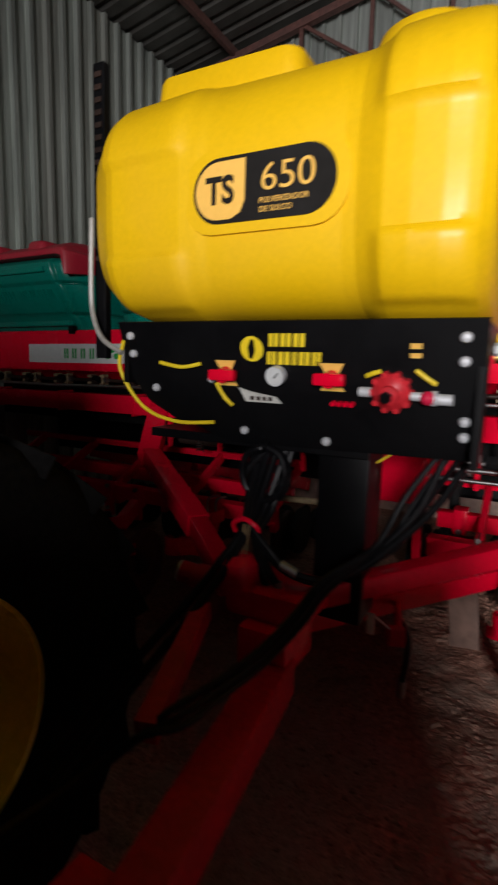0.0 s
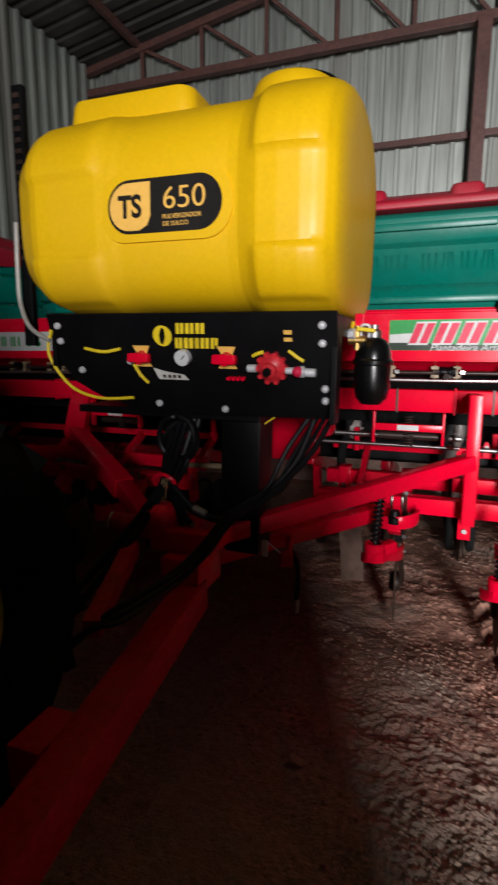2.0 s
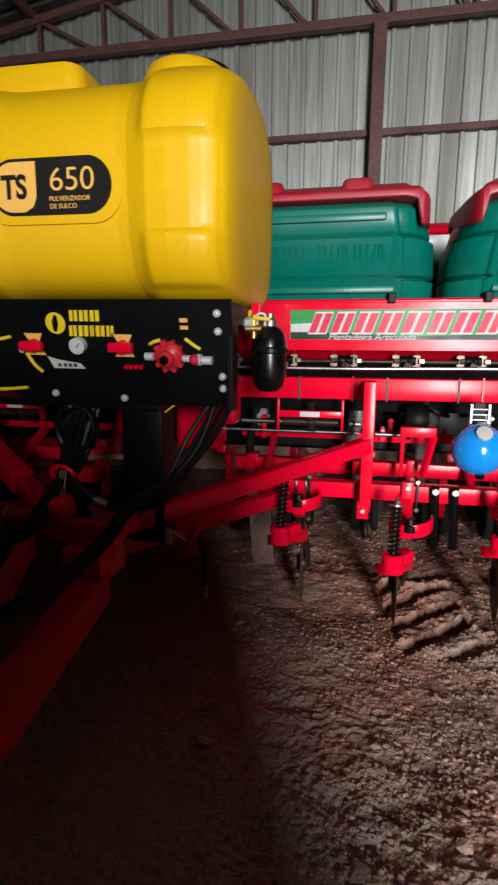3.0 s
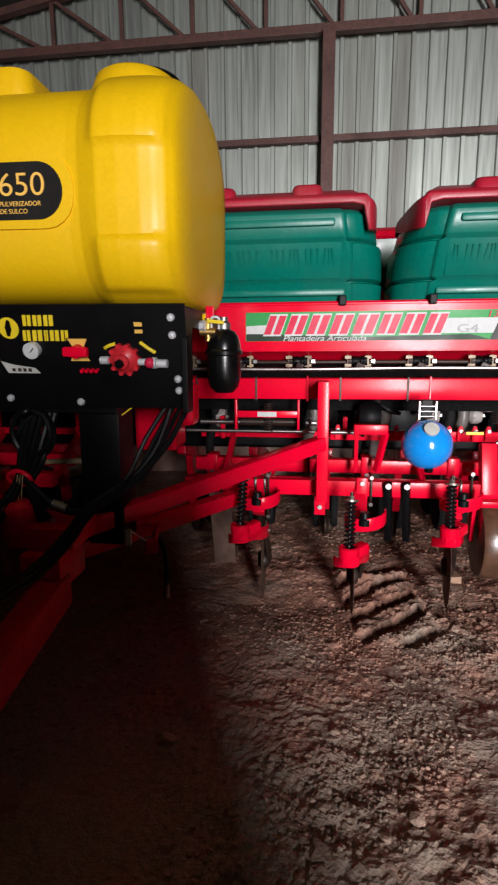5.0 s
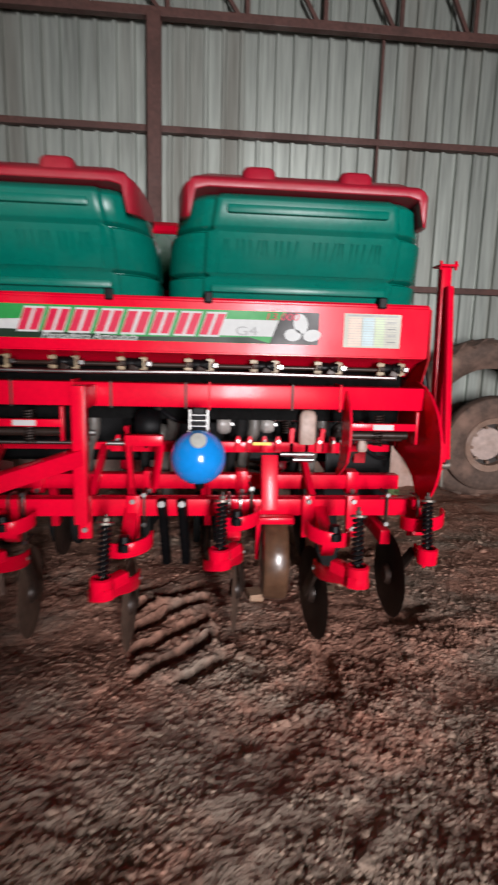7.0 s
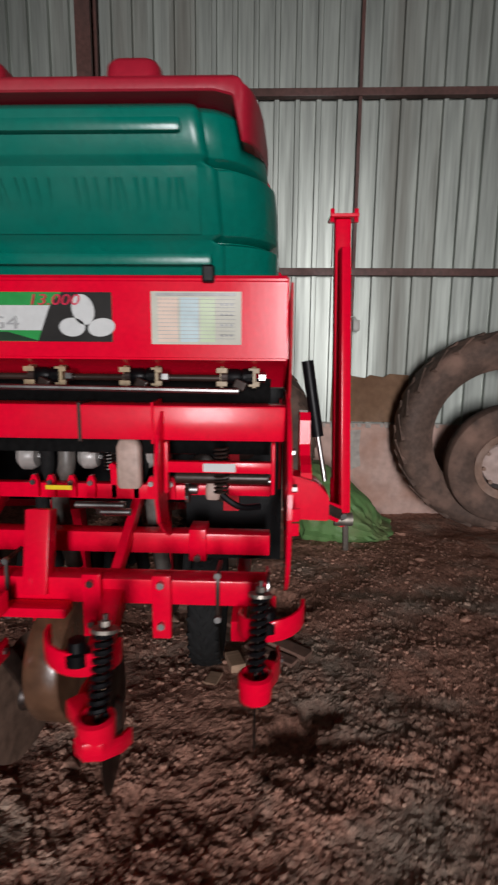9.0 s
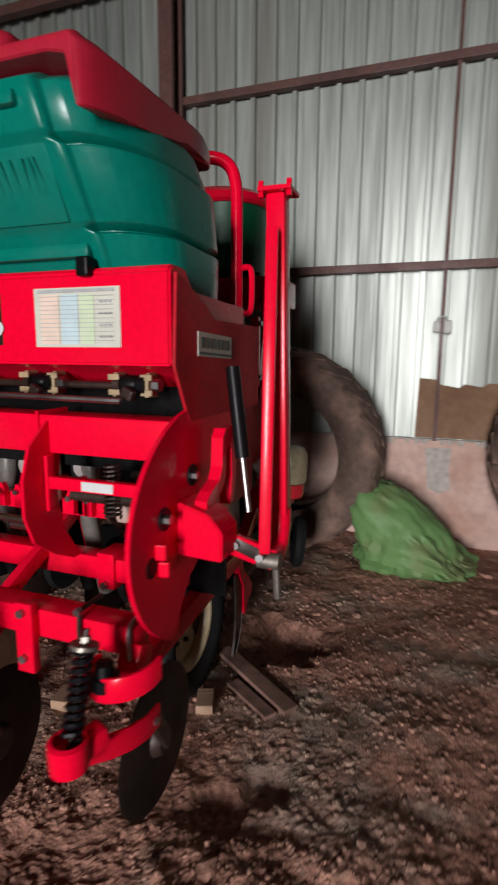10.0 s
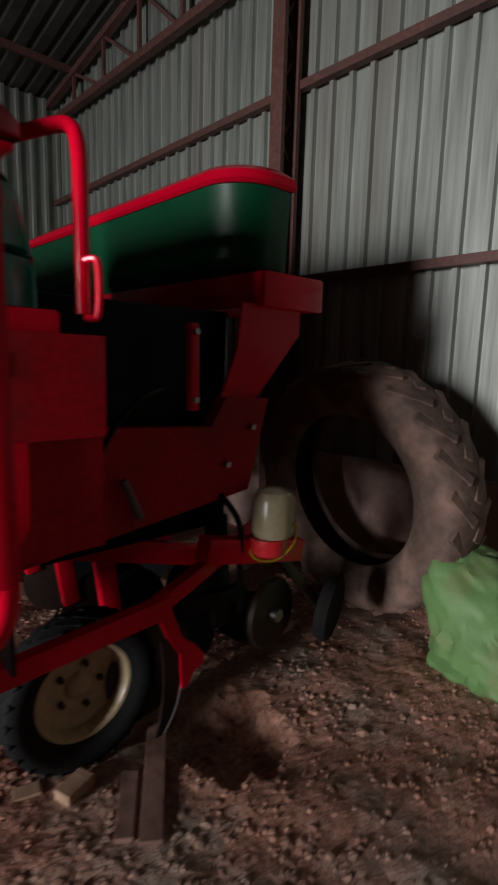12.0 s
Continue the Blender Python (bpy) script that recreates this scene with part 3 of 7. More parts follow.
def hopper(x0, x1, mat=GREEN):
    """A moulded hopper with a maroon lid, sitting in the red trough."""
    w = x1 - x0
    # side profile (y, z): front and back edges, bottom to top; the ends step inwards band by band
    front = [(2.44, 1.62), (2.395, 1.70), (2.358, 1.760), (2.348, 1.772), (2.334, 1.784), (2.27, 1.90), (2.252, 1.936), (2.240, 1.948), (2.226, 1.960), (2.20, 2.06), (2.26, 2.095)]
    back = [(2.92, 1.58), (2.92, 1.68), (2.915, 1.752), (2.912, 1.764), (2.91, 1.776), (2.89, 1.89), (2.88, 1.93), (2.876, 1.942), (2.872, 1.954), (2.80, 2.025), (2.70, 2.05)]
    inset = (0.012, 0.006, 0.004, 0.032, 0.006, 0.012, 0.015, 0.043, 0.036, 0.052, 0.068)

    def ring(x, k, s, groove=1.0):
        cy = 2.60
        pts = []
        for side, sign in ((front, 1), (back, -1)):
            row = []
            for i, ((y, z), d) in enumerate(zip(side, inset)):
                y = cy + (y - cy) * k + (sign * 0.030 * groove if i in (3, 7) else 0.0)
                row.append((x + s * (d + 0.018 * min(1.0, max(0.0, (2.75 - y) / 0.4))), y, z))
            pts += row[::sign]
        return pts
    bm = bmesh.new()
    angles = (0, 12, 24, 36, 48, 60, 75, 90)
    left = [ring(x0 + 0.15 * (1 - math.cos(radians(a))), 0.30 + 0.625 * math.sin(radians(a)) ** 1.15, 1) for a in angles]
    right = [ring(x1 - 0.15 * (1 - math.cos(radians(a))), 0.30 + 0.625 * math.sin(radians(a)) ** 1.15, -1) for a in angles[::-1]]
    rings = left + [ring(x0 + 0.152, 0.925, 1), ring(x0 + 0.156, 0.97, 1, 0.0), ring(x0 + 0.166, 0.995, 1, 0.0), ring(x0 + 0.185, 1.0, 1, 0.0)]
    rings += [ring(x1 - 0.185, 1.0, -1, 0.0), ring(x1 - 0.166, 0.995, -1, 0.0), ring(x1 - 0.156, 0.97, -1, 0.0), ring(x1 - 0.152, 0.925, -1)] + right
    loft(bm, rings, cap=False)
    bm.verts.ensure_lookup_table()
    k = len(front)
    for start in (0, (len(rings) - 1) * 2 * k):
        vs = bm.verts[start:start + 2 * k]
        for i in range(k - 1):
            bm.faces.new((vs[i], vs[i + 1], vs[2 * k - 2 - i], vs[2 * k - 1 - i]))
    bmesh.ops.bevel(bm, geom=bm.edges[:], offset=0.0025, segments=1, affect="EDGES", profile=0.6)
    body = part("hopper", bm, mat, planter, "green moulded plastic hopper", smooth=True)
    # raised ribs on the front
    def on_front(z):
        return 2.395 - (z - 1.70) * 0.60 if z < 1.9 else 2.27 - (z - 1.90) * 0.45
    for za, zb, inset, d in ((1.705, 1.74, 0.21, 0.016), (2.005, 2.04, 0.27, 0.018)):
        bm = bmesh.new()
        bar(bm, (x0 + inset, on_front((za + zb) / 2) - 0.004, (za + zb) / 2), (x1 - inset, on_front((za + zb) / 2) - 0.004, (za + zb) / 2), d * 2, zb - za, 0.012)
        part("rib", bm, mat, body, smooth=True)
    bm = bmesh.new()
    bar(bm, (x0 + 0.235, on_front(1.87) - 0.002, 1.87), (x1 - 0.235, on_front(1.87) - 0.002, 1.87), 0.014, 0.19, 0.006, up=(0, -0.5, 1))
    part("name_panel", bm, mat, body, smooth=True)
    # raised plain strokes in place of the moulded name
    nx = 13
    for i in range(nx):
        if i == 6:
            continue
        for u, tilt in ((-0.013, 0.0), (0.012, 0.012 * (i % 3 - 1))):
            px = x0 + 0.28 + (w - 0.56) * i / (nx - 1) + u
            bm = bmesh.new()
            bar(bm, (px, on_front(1.825) - 0.0095, 1.825), (px + tilt, on_front(1.915) - 0.0095, 1.915), 0.011, 0.005, 0.002, up=(0, -1, -0.5))
            part("moulded_stroke", bm, mat, body)
    # lid
    def lid_ring(x, k, low, cap, side):
        pts = ((2.212, 2.105 - low), (2.208, 2.132), (2.24, 2.152), (2.335, 2.192), (2.45, 2.21), (2.62, 2.20), (2.80, 2.14), (2.86, 2.09), (2.86, 2.052))
        out = []
        for i, (y, z) in enumerate(pts):
            y = 2.52 + (y - 2.52) * k
            out.append((x + side * 0.018 * min(1.0, max(0.0, (2.75 - y) / 0.4)), y, min(z, cap - 0.012 * max(0, 2 - i))))
        return out
    bm = bmesh.new()
    ends = [(0.046 + 0.052 * (1 - math.cos(radians(a))), 0.36 + 0.64 * math.sin(radians(a)) ** 1.2, 0.10 + 0.02 * math.sin(radians(a)), 2.100 + 0.032 * a / 90) for a in angles]
    ends += [(0.100, 1.0, 0.11, 2.140), (0.112, 1.0, 0.06, 2.150), (0.122, 1.0, 0.012, 2.168), (0.17, 1.0, 0.0, 2.205)]
    loft(bm, [lid_ring(x0 + d, k, low, cap, 1) for d, k, low, cap in ends] + [lid_ring(x1 - d, k, low, cap, -1) for d, k, low, cap in ends[::-1]])
    bmesh.ops.bevel(bm, geom=bm.edges[:], offset=0.004, segments=1, affect="EDGES", profile=0.6)
    lid = part("hopper_lid", bm, MAROON, body, "maroon plastic hopper lid", smooth=True)
    for f in (0.33, 0.67):
        px = x0 + w * f
        bm = bmesh.new()
        loft(bm, [[(px + a * k, 2.34 + b * k, z) for a, b in rounded(0.15, 0.20, 0.04)] for k, z in ((1.0, 2.15), (0.94, 2.188), (0.82, 2.202), (0.66, 2.206))])
        part("lid_boss", bm, MAROON, body, "maroon moulded lid boss", smooth=True)
    for px in (x0 + 0.20, x1 - 0.22):
        bm = bmesh.new()
        block(bm, px - 0.018, px + 0.018, 2.345, 2.385, 1.655, 1.705, 0.006)
        part("latch", bm, BLACK, body, "black rubber latch")
    return body


for x0, x1 in ((0.70, 1.925), (-0.54, 0.68), (-2.26, -1.02), (-3.54, -2.34)):
    hopper(x0, x1)

for x0, x1 in ((-0.58, 1.945), (-3.56, -1.00)):
    bm = bmesh.new()
    # trough with a leaning front, profile in (y, z)
    prof = [(2.37, 1.43), (2.37, 1.665), (2.385, 1.68), (2.46, 1.68), (2.50, 1.62), (2.90, 1.62), (2.90, 1.43), (2.62, 1.33), (2.50, 1.40)]
    loft(bm, [[(x0, y, z) for y, z in prof], [(x1, y, z) for y, z in prof]])
    bmesh.ops.bevel(bm, geom=bm.edges[:], offset=0.006, segments=2, affect="EDGES")
    part("fertiliser_trough", bm, RED, planter, "glossy red sheet steel trough", smooth=True)
    bm = bmesh.new()
    block(bm, x0 + 0.03, x1 - 0.003, 2.36, 2.47, 1.18, 1.29, 0.008)
    part("main_beam", bm, RED, planter, "red square steel beam", smooth=True)
    for px in np.arange(x0 + 0.25, x1, 0.62):
        bm = bmesh.new()
        block(bm, px - 0.004, px + 0.004, 2.352, 2.48, 1.17, 1.30, 0.001)
        part("beam_strap", bm, RED, planter)
    # drive shaft under the trough with brass feeders
    bm = bmesh.new()
    rod(bm, (x0 + 0.05, 2.46, 1.37), (x1 - 0.1, 2.46, 1.37), 0.011)
    part("drive_shaft", bm, DARK_STEEL, planter, "dark steel drive shaft", smooth=True)
    bm = bmesh.new()
    sweep(bm, [(x0 + 0.05, 2.37, 1.34), (x0 + 0.8, 2.365, 1.335), (x0 + 1.5, 2.37, 1.342), (x1 - 0.15, 2.37, 1.335)], 0.009)
    part("grease_line", bm, STEEL, planter, "bright steel rod under the trough", smooth=True)
    for px in np.arange(x0 + 0.2, x1 - 0.05, 0.31):
        bm = bmesh.new()
        spin(bm, [(0.0, -0.045), (0.020, -0.045), (0.026, -0.035), (0.026, 0.0), (0.022, 0.01), (0.027, 0.016), (0.027, 0.04), (0.0, 0.045)], axle_pose(px, 2.45, 1.375), 18)
        fd = part("feeder", bm, BLACK, planter, "dark fertiliser feeder between cream brackets", smooth=True)
        for dx in (-0.056, 0.046):
            bm = bmesh.new()
            plate(bm, [(2.425, 1.342), (2.425, 1.400), (2.435, 1.408), (2.475, 1.408), (2.475, 1.342)], "x", px + dx, 0.010)
            block(bm, px + dx - 0.012, px + dx + 0.022, 2.421, 2.426, 1.346, 1.362, 0.001)
            block(bm, px + dx - 0.012, px + dx + 0.022, 2.421, 2.426, 1.388, 1.404, 0.001)
            part("feeder_bracket", bm, FEEDER, fd, "cream plastic bracket")
        for dx, r, mat in ((0.035, 0.028, BLACK), (-0.045, 0.022, DARK_STEEL), (0.075, 0.018, STEEL)):
            bm = bmesh.new()
            rod(bm, (px + dx - 0.008, 2.438, 1.375), (px + dx + 0.012, 2.438, 1.375), r, 6 if mat is STEEL else 16)
            part("coupling", bm, mat, fd)
        bm = bmesh.new()
        bar(bm, (px - 0.01, 2.405, 1.36), (px + 0.025, 2.40, 1.345), 0.022, 0.03, 0.005)
        part("feeder_gate", bm, DARK_STEEL, fd)
    # matt black sheet stands in for the deep shade under the trough
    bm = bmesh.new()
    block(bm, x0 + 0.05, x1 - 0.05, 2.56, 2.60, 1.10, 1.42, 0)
    part("shade_sheet", bm, MATT_RUBBER, planter, "matt black sheet standing in for shade under the trough")

# decal on the right trough: green and white band, plain shapes for the brand

def flat(name, outline, x, y, z, mat, parent, label="", thick=0.0015):
    bm = bmesh.new()
    plate(bm, [(x + a, z + b) for a, b in outline], "y", y - thick, thick)
    return part(name, bm, mat, parent, label)


def rect(w, h):
    return [(-w / 2, -h / 2), (w / 2, -h / 2), (w / 2, h / 2), (-w / 2, h / 2)]


FRONT = 2.369
strip = flat("decal", rect(1.446, 0.146), 0.689, FRONT, 1.554, DECAL_GREEN, planter, "green and white vinyl name strip")
flat("white_band", [(0.22, -0.040), (0.60, -0.040), (0.66, -0.02), (0.62, 0.034), (0.27, 0.034)], 0.689, FRONT - 0.002, 1.554, WHITE, strip, "white vinyl band")
flat("white_band", [(-0.72, -0.050), (-0.62, -0.034), (-0.56, 0.012), (-0.72, 0.004)], 0.689, FRONT - 0.002, 1.554, WHITE, strip, "white vinyl band")
flat("dark_band", [(-0.72, -0.072), (0.50, -0.072), (0.40, -0.045), (-0.1, -0.055), (-0.66, -0.036), (-0.72, -0.036)], 0.689, FRONT - 0.0025, 1.554, DECAL_DARK, strip)
flat("photo_panel", [(-0.12, -0.073), (0.11, -0.073), (0.11, 0.073), (-0.04, 0.073), (-0.08, 0.03)], 1.302, FRONT - 0.003, 1.554, DECAL_BLACK, strip)
for dx, dz, rx, rz, tilt in ((0.0, 0.022, 0.034, 0.046, 15), (-0.035, -0.030, 0.040, 0.028, 0), (0.055, -0.030, 0.042, 0.027, 10)):
    ca, sa = math.cos(radians(tilt)), math.sin(radians(tilt))
    o = [(rx * math.cos(a) * ca - rz * math.sin(a) * sa, rx * math.cos(a) * sa + rz * math.sin(a) * ca) for a in (2 * math.pi * i / 20 for i in range(20))]
    flat("printed_seed", o, 1.325 + dx, FRONT - 0.0045, 1.554 + dz, WHITE, strip, "pale printed seed")
# eight slanted strokes stand for the brand word
xx = 0.06
for i in range(8):
    wdt = (0.085, 0.085, 0.09, 0.09, 0.10, 0.085, 0.09, 0.085)[i]
    h = 0.094
    sl = 0.035
    o = [(0, -h / 2), (wdt, -h / 2), (wdt + sl, h / 2), (sl, h / 2)]
    flat("brand_stroke", [(a * 1.08 - 0.004, b * 1.18) for a, b in o], xx, FRONT - 0.004, 1.562, WHITE, strip)
    for a0, a1, b0, b1 in ((0.0, 0.42, 0.0, 1.0), (0.58, 1.0, 0.0, 1.0)):
        o = [(wdt * a + sl * b, h * (b - 0.5)) for a, b in ((a0, b0), (a1, b0), (a1, b1), (a0, b1))]
        flat("brand_stroke", o, xx, FRONT - 0.006, 1.562, DECAL_RED, strip)
    xx += wdt + 0.025
lettering("model_text", "G4", DECAL_GREY, facing_front(1.075, FRONT - 0.006, 1.535), 0.055, strip, "grey printed model mark", width=0.10)
lettering("number_text", "13.000", DECAL_RED, facing_front(1.235, FRONT - 0.006, 1.603), 0.045, strip, "red printed number", shear=0.2, width=0.15)
lettering("script_text", "Plantadeira Articulada", WHITE, facing_front(0.37, FRONT - 0.006, 1.493), 0.042, strip, "white italic lettering", shear=0.3, width=0.42)

# setting chart
chart = flat("setting_chart", rect(0.272, 0.155), 1.667, FRONT, 1.553, PAPER, planter, "printed seed setting chart sticker")
for dx, wdt, mat in ((-0.085, 0.06, PAPER_PINK), (-0.02, 0.055, PAPER_BLUE), (0.035, 0.045, PAPER_GREEN)):
    flat("chart_column", rect(wdt, 0.13), 1.667 + dx, FRONT - 0.002, 1.548, mat, chart)
for i in range(11):
    flat("chart_line", rect(0.235, 0.0016), 1.667, FRONT - 0.0035, 1.493 + i * 0.0115, DECAL_GREY, chart)
for i in range(4):
    for k in range(3):
        flat("chart_mark", rect(0.009, 0.006), 1.745 + k * 0.014, FRONT - 0.0035, 1.503 + i * 0.03, DECAL_GREY, chart)
flat("chart_line", rect(0.24, 0.008), 1.667, FRONT - 0.0035, 1.622, DECAL_GREY, chart)

# white strip on the left trough with plain green strokes
strip2 = flat("decal", rect(1.10, 0.118), -2.42, FRONT, 1.535, WHITE, planter, "white vinyl strip with green marks")
for i, px in enumerate((-2.62, -2.55, -2.475, -2.40, -2.34)):
    flat("brand_stroke", rect(0.014, 0.062), px - 0.012, FRONT - 0.003, 1.535, DECAL_GREEN, strip2)
    if i != 4:
        flat("brand_stroke", rect(0.014, 0.062), px + 0.012, FRONT - 0.003, 1.535, DECAL_GREEN, strip2)
for dx, dz in ((-0.035, -0.015), (0.035, -0.015), (0.0, 0.022)):
    flat("brand_leaf", [(0.024 * math.cos(a), 0.018 * math.sin(a)) for a in (2 * math.pi * i / 14 for i in range(14))], -2.235 + dx, FRONT - 0.003, 1.535 + dz, DECAL_GREEN, strip2)

# front frame: post, tool bars, diagonal arms
bm = bmesh.new()
block(bm, 0.343, 0.398, 2.10, 2.16, 0.70, 1.29, 0.005)
block(bm, 0.345, 0.396, 2.14, 2.40, 1.19, 1.28, 0.004)
part("frame_post", bm, RED, planter, smooth=True)
for x0, x1 in ((-0.35, 1.90), (-3.4, -1.1)):
    bm = bmesh.new()
    block(bm, x0, x1, 2.235, 2.315, 0.695, 0.775, 0.006)
    part("tool_bar", bm, RED, planter, "red front tool bar", smooth=True)
    bm = bmesh.new()
    block(bm, x0, x1, 2.49, 2.56, 0.755, 0.83, 0.006)
    part("tool_bar", bm, RED, planter, "red rear tool bar", smooth=True)
    bm = bmesh.new()
    block(bm, x0, x1, 2.66, 2.70, 0.92, 0.96, 0.006)
    part("tool_bar", bm, RED, planter, smooth=True)
    for px in np.arange(x0 + 0.2, x1, 0.52):
        bm = bmesh.new()
        bar(bm, (px, 2.30, 0.74), (px, 2.67, 0.93), 0.03, 0.05, 0.004)
        part("cross_link", bm, RED, planter, smooth=True)
for p0, p1, w, h in (((0.37, 2.13, 0.992), (-0.62, 1.42, 0.748), 0.07, 0.068), ((0.0, 2.24, 0.70), (-0.60, 1.50, 0.66), 0.07, 0.07),
                     ((-1.90, 2.40, 1.22), (-1.74, 2.10, 0.98), 0.11, 0.10), ((-1.74, 2.12, 1.0), (-1.10, 1.62, 0.86), 0.09, 0.09),
                     ((-1.10, 1.62, 0.86), (-0.78, 1.33, 0.80), 0.07, 0.08)):
    bm = bmesh.new()
    bar(bm, p0, p1, w, h, 0.006)
    part("diagonal_arm", bm, RED, planter, "red diagonal frame arm", smooth=True)
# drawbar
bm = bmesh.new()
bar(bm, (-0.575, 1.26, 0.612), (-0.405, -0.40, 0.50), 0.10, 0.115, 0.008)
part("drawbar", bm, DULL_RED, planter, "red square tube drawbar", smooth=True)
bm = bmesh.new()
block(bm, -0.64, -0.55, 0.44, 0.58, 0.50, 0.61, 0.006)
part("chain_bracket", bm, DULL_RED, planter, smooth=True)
bm = bmesh.new()
block(bm, -0.76, -0.50, 1.25, 1.48, 0.745, 0.835, 0.03)
block(bm, -0.68, -0.53, 1.20, 1.40, 0.62, 0.75, 0.01)
part("hitch_block", bm, RED, planter, "red hitch bracket", smooth=True)
bm = bmesh.new()
spin(bm, [(0.0, 0.80), (0.064, 0.80), (0.066, 0.85), (0.060, 0.895), (0.035, 0.915), (0.0, 0.915)], Matrix.Translation((-0.735, 1.31, 0)), 20)
part("hitch_post", bm, RED, planter, "red round hitch post", smooth=True)
bm = bmesh.new()
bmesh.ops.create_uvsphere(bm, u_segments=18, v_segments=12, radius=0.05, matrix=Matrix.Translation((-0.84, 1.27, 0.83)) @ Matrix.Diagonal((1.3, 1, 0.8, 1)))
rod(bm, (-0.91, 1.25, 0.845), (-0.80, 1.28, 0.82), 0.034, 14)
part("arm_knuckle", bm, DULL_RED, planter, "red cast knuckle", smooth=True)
bm = bmesh.new()
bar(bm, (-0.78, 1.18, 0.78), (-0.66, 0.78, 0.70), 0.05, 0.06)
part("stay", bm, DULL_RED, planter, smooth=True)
bm = bmesh.new()
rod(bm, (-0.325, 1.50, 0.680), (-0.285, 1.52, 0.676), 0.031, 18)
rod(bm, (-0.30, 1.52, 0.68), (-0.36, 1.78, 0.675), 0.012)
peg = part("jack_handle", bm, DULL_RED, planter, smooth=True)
bm = bmesh.new()
bar(bm, (-0.354, 1.40, 0.785), (-0.354, 1.395, 0.725), 0.022, 0.010, 0.003)
rod(bm, (-0.352, 1.40, 0.785), (-0.32, 1.50, 0.70), 0.003, 6)
part("tag", bm, GREY_PLASTIC, peg, "pale tie-on tag", smooth=True)


def strap_band(bm, pts, high, thick):
    """A flat upright band of steel that follows pts."""
    p = [Vector(q) for q in pts]
    rings = []
    for i, q in enumerate(p):
        t = p[min(i + 1, len(p) - 1)] - p[max(i - 1, 0)]
        side = Vector((t.y, -t.x, 0)).normalized() * thick / 2
        up = Vector((0, 0, high / 2))
        rings.append([q + side - 0.86 * up, q + side + 0.86 * up, q + 0.6 * side + up, q - 0.6 * side + up, q - side + 0.86 * up, q - side - 0.86 * up, q - 0.6 * side - up, q + 0.6 * side - up])
    return loft(bm, rings)


